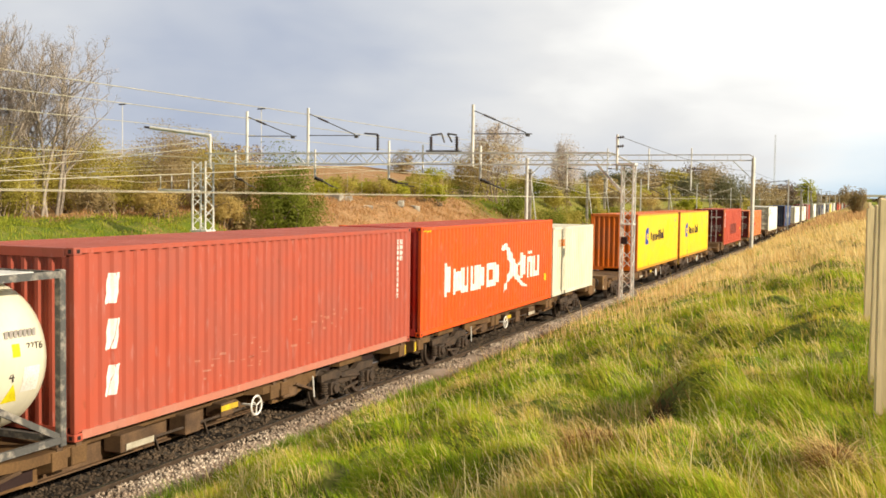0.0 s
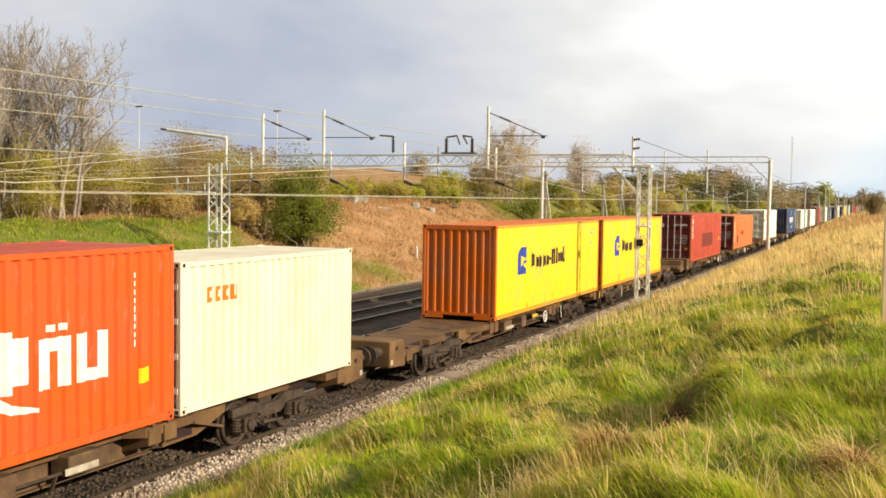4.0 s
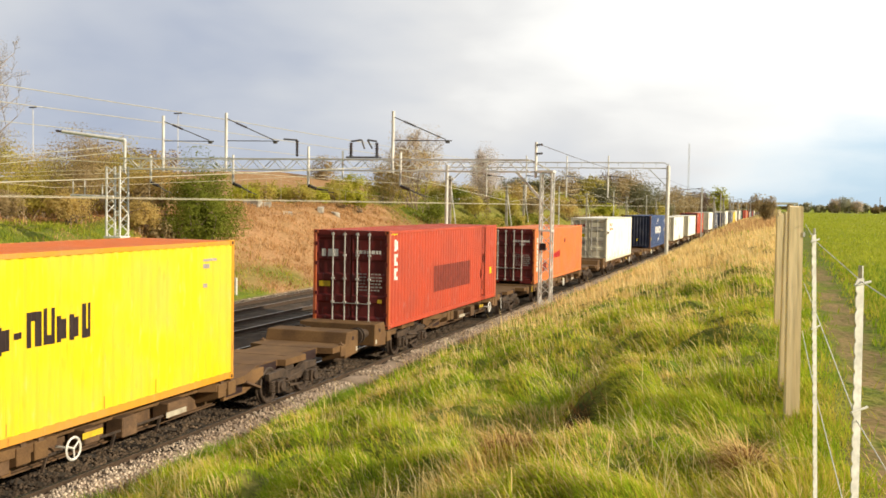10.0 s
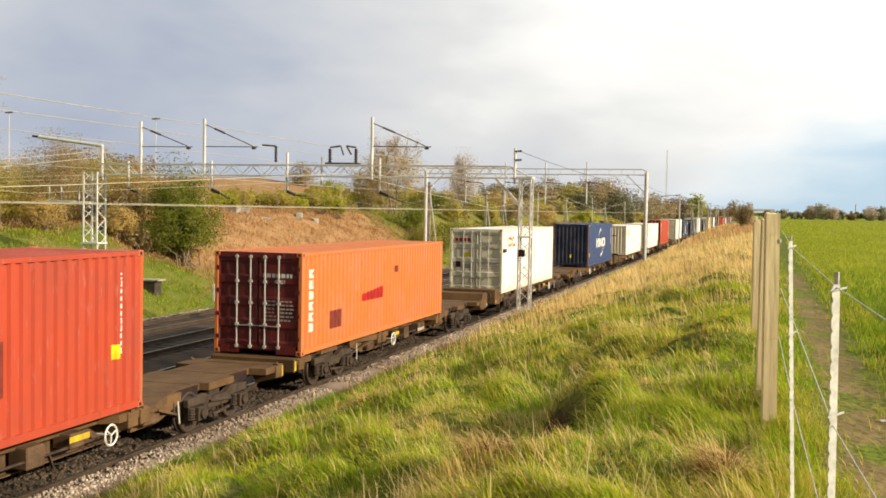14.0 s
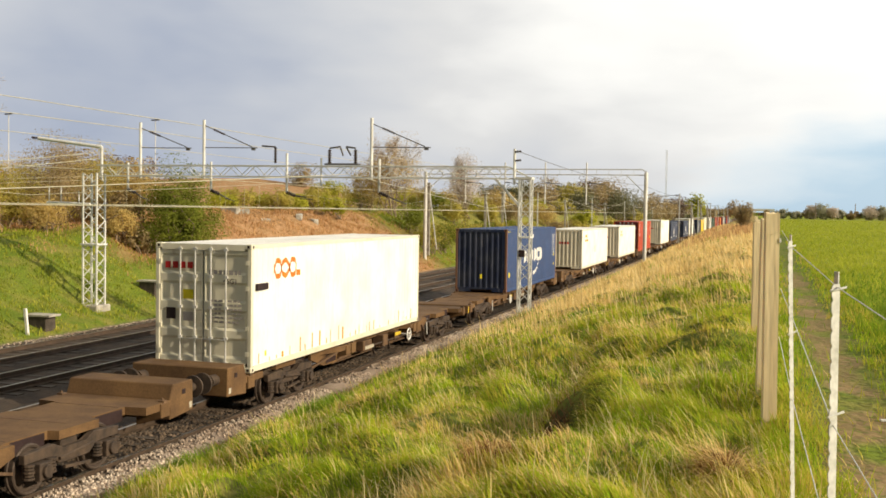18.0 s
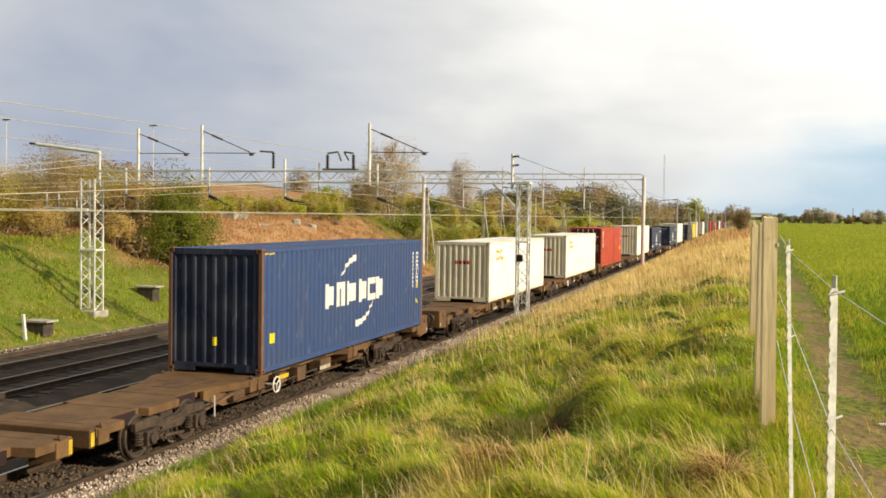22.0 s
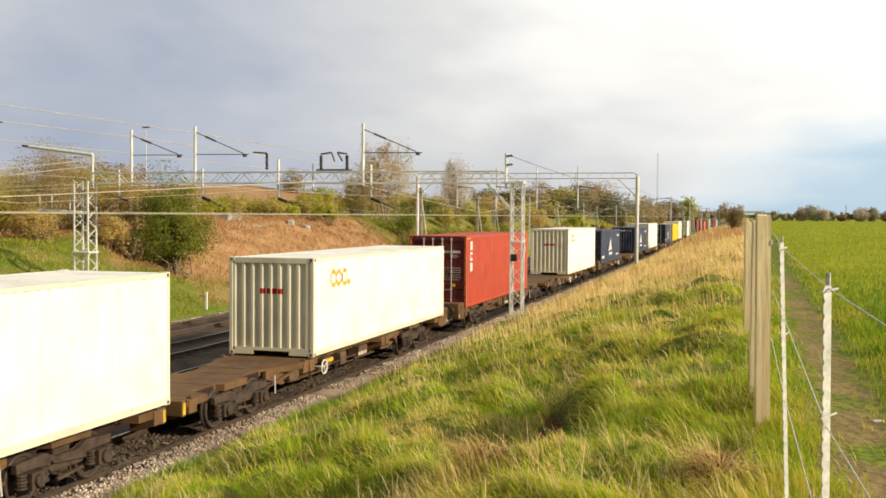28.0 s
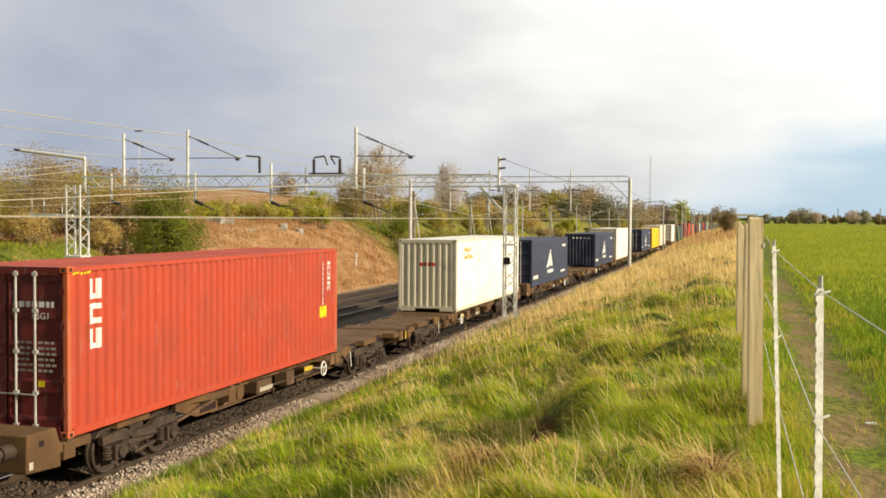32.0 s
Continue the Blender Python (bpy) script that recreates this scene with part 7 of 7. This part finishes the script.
def bush(az, d, w, h, leaf, seed, label, n=2600, size=0.11, name="shrub", depth=None, z=None, point=0.0):
    """Shrub: stems and a ragged crown of leaf clumps with gaps."""
    x, y = polar(az, d)
    if -27.5 < x < -8.4 and z is None:
        # stands behind the line, not on it
        f = 28.6 / -x
        d, w, size = d * f, w * f, size * f
        x, y = polar(az, d)
        h = max(2.0, 4.73 + (h - 5.1) * f - float(ground_z(x, y)))
    e = thing(name, label, name, name + "s along the line")
    rng = np.random.RandomState(seed)
    n = int(n * 0.88)
    nc = 46
    c = rng.normal(0, 1, (nc, 3))
    c /= np.linalg.norm(c, axis=1)[:, None]
    c *= rng.uniform(0.35, 1.0, (nc, 1))
    dp = depth or w
    c = c * np.array([w * 0.42, dp * 0.42, h * 0.42]) + np.array([0, 0, h * 0.5])
    if point:
        c[:, :2] *= (1 - point * np.clip(c[:, 2:3] / h - 0.2, 0, 1))
    rad = rng.uniform(0.10, 0.2, nc) * min(w, h) * 0.9
    idx = rng.randint(0, nc, n)
    q = c[idx] + np.clip(rng.normal(0, 1, (n, 3)), -1.25, 1.25) * rad[idx][:, None] * 0.75
    q[:, 2] = np.maximum(q[:, 2], 0.02)
    placed("crown", raw_mesh("crown", *leaf_quads(q, size, rng)), G[leaf], e)
    segs = []
    for i in range(14):
        t = c[rng.randint(0, nc)]
        base = np.array([rng.normal(0, 0.12 * w), rng.normal(0, 0.12 * dp), -0.2])
        m = base * 0.5 + t * 0.5 + rng.normal(0, 0.05 * w, 3)
        segs += [(base, m, 0.05, 0.035), (m, t, 0.035, 0.012)]
    placed("stem", raw_mesh("stem", *tubes(segs, 4)), M["bark"], e)
    e.matrix_basis = pose(x, y, float(ground_z(x, y)) if z is None else z, 0, 0, 0)
    return e


def build_plants():
    for i, (az, d, h) in enumerate(((48.2, 57, 9.8), (46.4, 56, 10.4), (45.2, 59, 10.6), (47.2, 60, 9.6), (49.8, 58, 9.4))):
        bare_tree(az, d, h, 100 + i, "tall bare tree with pale upright stems and fine twigs", 0.45, 0.34, 4, "twig_haze", "pale_bark", 6500, 0.036)
    bare_tree(42.7, 57, 9.9, 110, "broad dome-shaped bare tree with fine pale twigs", 0.62, 0.26, 4, "twig_haze", "pale_bark", 9000, 0.03)
    bare_tree(43.8, 58, 9.7, 112, "broad dome-shaped bare tree with fine pale twigs", 0.55, 0.30, 3, "twig_haze", "pale_bark", 8000, 0.03)
    tones = ("ochre_leaf", "olive_leaf", "ochre_leaf", "brown_leaf", "olive_leaf")
    for i, az in enumerate(np.arange(33.4, 50, 1.15)):
        d = 61 + 5 * ((i * 37) % 3)
        bush(az, d, 5.2, 4.0 + 0.4 * ((i * 5) % 4), tones[i % 5], 200 + i, "budding ochre and olive scrub on the bank top", 11500, 0.052)
        bush(az + 0.5, d - 4, 3.2, 2.0, tones[(i + 2) % 5], 240 + i, "low budding scrub along the bank top", 4200, 0.056)
    bush(30.75, 58.6, 4.6, 5.9, "green_leaf", 301, "dense dark green bush on the slope", 15000, 0.064, z=1.6, point=0.3)
    bush(30.5, 57.6, 5.4, 3.9, "green_leaf", 304, "dense dark green bush on the slope", 12000, 0.064, z=1.5)
    for i, (az, w) in enumerate(((33.0, 6.5), (34.4, 7.5), (35.8, 6.0))):
        bush(az, 82, w, 5.0 - 0.5 * (i != 1), "umber_leaf", 290 + i, "dark leafless thicket behind the scrub", 3500, 0.11)
    bush(44.4, 55.5, 3.6, 5.0, "olive_leaf", 299, "olive ivy-clad thicket among the bare trees", 10000, 0.05)
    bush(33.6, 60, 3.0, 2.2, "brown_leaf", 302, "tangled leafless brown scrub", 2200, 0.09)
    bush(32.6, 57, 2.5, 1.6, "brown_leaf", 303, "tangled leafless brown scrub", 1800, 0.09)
    for i, az in enumerate((28.6, 27.6, 26.6, 25.6, 24.6, 23.6, 22.6)):
        bush(az, 84 + 4 * (i % 3), 3.6, 1.9 + 0.3 * (i % 2), ("lime_leaf", "olive_leaf")[i % 2], 310 + i, "low yellow-green scrub on the bank top", 3000, 0.08)
    for i, (az, d) in enumerate(((17.3, 93), (16.6, 97), (15.9, 100), (15.2, 105), (14.4, 110), (13.7, 116), (12.9, 122), (18.2, 95))):
        bush(az, d, 4.6, 2.8 + 0.6 * (i % 3), ("olive_leaf", "green_leaf", "olive_leaf")[i % 3], 340 + i, "olive green scrub on the slope", 3200, 0.085)
    bush(24.3, 148, 4.4, 4.2, "brown_leaf", 330, "small dark tree on the mound", 2600, 0.13, "tree", z=7.0)
    bare_tree(19.4, 99, 7.8, 401, "broad brown leafless tree on the bank", 0.6, 0.16, 3, "twig_haze", "bark", 6000, 0.06)
    bush(19.4, 99.5, 7.4, 8.6, "ochre_leaf", 404, "broad bare tree with an ochre haze of twigs", 15000, 0.055, "tree")
    bush(20.9, 103, 4.6, 5.6, "ochre_leaf", 405, "broad budding tree with a haze of ochre twigs", 3600, 0.085, "tree")
    bush(15.5, 121, 5.0, 8.0, "twig_haze", 406, "slender bare tree with a pale haze of twigs", 11000, 0.065, "tree", point=0.2)
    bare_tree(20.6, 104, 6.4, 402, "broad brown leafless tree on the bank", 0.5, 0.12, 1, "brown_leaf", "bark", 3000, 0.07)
    bare_tree(15.5, 122, 7.3, 403, "slender leafless tree with pale twigs", 0.36, 0.25, 2, "twig_haze", "pale_bark", 2600, 0.07)
    for i, az in enumerate(np.arange(12.2, 24.5, 0.95)):
        bush(az, 112 + 7 * (i % 4), 4.6, 2.7 + 0.6 * ((i * 3) % 3), ("olive_leaf", "green_leaf", "olive_leaf", "lime_leaf")[i % 4], 420 + i, "mixed olive scrub beside the line", 3200, 0.10)
    # far wood: its lightened leaf tones carry the haze
    for i, az in enumerate(np.arange(4.0, 14.5, 0.62)):
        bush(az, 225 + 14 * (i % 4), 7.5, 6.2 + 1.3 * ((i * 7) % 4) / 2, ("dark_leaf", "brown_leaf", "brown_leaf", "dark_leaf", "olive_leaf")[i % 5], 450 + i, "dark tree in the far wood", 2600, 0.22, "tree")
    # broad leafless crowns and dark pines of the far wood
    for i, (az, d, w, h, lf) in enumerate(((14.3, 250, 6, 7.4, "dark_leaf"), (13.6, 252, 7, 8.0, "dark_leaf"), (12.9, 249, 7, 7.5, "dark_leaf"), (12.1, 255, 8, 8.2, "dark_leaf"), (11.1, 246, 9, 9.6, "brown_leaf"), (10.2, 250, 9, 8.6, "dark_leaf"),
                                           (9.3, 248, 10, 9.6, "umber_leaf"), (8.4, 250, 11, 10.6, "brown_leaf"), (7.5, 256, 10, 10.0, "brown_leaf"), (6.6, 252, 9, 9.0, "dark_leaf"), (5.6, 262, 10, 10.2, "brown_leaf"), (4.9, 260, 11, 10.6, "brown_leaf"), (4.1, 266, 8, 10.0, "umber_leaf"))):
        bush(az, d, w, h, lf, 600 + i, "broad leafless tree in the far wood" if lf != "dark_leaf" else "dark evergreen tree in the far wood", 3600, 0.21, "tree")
    for i, az in enumerate(np.arange(5.0, 13.5, 1.3)):
        bush(az, 190 + 6 * (i % 3), 6, 3.0, ("olive_leaf", "lime_leaf")[i % 2], 480 + i, "olive scrub before the far wood", 1100, 0.26)
    for i, az in enumerate(np.arange(9.5, 19.0, 0.8)):
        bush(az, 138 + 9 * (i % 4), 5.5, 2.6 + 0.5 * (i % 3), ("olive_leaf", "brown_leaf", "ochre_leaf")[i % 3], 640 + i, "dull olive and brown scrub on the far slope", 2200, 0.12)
    bush(3.15, 330, 10.5, 11.4, "lime_leaf", 500, "yellow-green tree in new leaf", 1800, 0.4, "tree")
    for i, az in enumerate((2.4, 1.9, 1.4, 1.0, 3.7)):
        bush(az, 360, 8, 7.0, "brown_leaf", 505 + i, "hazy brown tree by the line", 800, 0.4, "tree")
    bush(0.5, 122, 2.5, 3.2, "brown_leaf", 510, "dark rounded bush at the fence line", 6000, 0.08)
    # hedges and trees across the field, distance haze put into their pale tones
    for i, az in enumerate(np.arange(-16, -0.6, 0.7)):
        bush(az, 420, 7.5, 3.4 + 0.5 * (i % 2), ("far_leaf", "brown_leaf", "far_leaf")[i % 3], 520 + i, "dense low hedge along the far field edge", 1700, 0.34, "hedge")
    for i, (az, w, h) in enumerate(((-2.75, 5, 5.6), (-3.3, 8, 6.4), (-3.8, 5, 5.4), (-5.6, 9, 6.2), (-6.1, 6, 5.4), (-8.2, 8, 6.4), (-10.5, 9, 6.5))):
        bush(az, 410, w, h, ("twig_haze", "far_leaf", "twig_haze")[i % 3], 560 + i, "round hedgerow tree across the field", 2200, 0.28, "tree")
    # far rise behind the hedges
    bm = B()
    for x0, x1, y0, z0 in ((-60, 900, 1500, 9.0), (-900, -60, 1700, 12.0)):
        v = [bm.verts.new(p) for p in ((x0, y0, 3.0), (x1, y0, 3.0), (x1, y0 + 500, z0), (x0, y0 + 500, z0))]
        bm.faces.new(v)
    tagged(part("distant_rise", bm, G["green_leaf"]), "low distant wooded rise on the horizon", "hill", kind="structure")


build_plants()


def build_distance():
    # pale road bridge and radio mast
    e = thing("bridge", "pale concrete road bridge over the railway far off", "bridge")
    part("span", box(B(), -12.0, 8.0, 470, 476, 6.3, 6.9), M["white_paint"], e)
    part("parapet", box(B(), -12.0, 8.0, 470, 470.3, 6.9, 7.3), M["white_paint"], e)
    for x in (-12.0, -3.0, 6.8):
        part("pier", box(B(), x, x + 1.2, 471, 475, -1.0, 6.3), M["concrete"], e)
    x, y = polar(4.6, 800)
    t = thing("radio_mast", "tall thin lattice radio mast on the horizon", "radio mast")
    bm = lattice(B(), (0, 0, 0), (0, 0, 49), 0.8, 0.8, 26, 0.07, 0.14)
    part("mast_lattice", bm, M["steel"], t)
    t.matrix_basis = pose(x, y, 3)
    for i, az in enumerate((-3.0, -4.9, -6.9)):
        x, y = polar(az, 405)
        p = thing("utility_pole", "thin wooden utility pole across the field", "utility pole", "utility poles")
        part("pole", rod(B(), (0, 0, -0.5), (0, 0, 6.0), 0.13, 8), M["bark"], p)
        p.matrix_basis = pose(x, y, 3.3)


build_distance()

# ---- movement ----


def travelled(t):
    """Metres the train has gone after t seconds; it gathers speed slowly."""
    return 5.742 * t + 0.2955 * t * t / 32 + 0.0311 * t ** 3 / 1024


def motions():
    times = [i * 1.0 for i in range(33)]
    for u, z, ob in CONTAINERS:
        walk(ob, [(t, pose(TRACKS[0], u - travelled(t), z)) for t in times])
    for u, ob in WAGONS:
        walk(ob, [(t, pose(TRACKS[0], u - travelled(t), 0)) for t in times])
    # rolling wheels of the wagons that pass close by
    tenths = [i * 0.1 for i in range(321)]
    for u, ob in WAGONS[:12]:
        for w in ob.children_recursive:
            if w.name.startswith("wheelset"):
                x, y, z = w.location
                walk(w, [(t, pose(x, y, z) @ Matrix.Rotation(travelled(t) / 0.45, 4, "X")) for t in tenths])


motions()
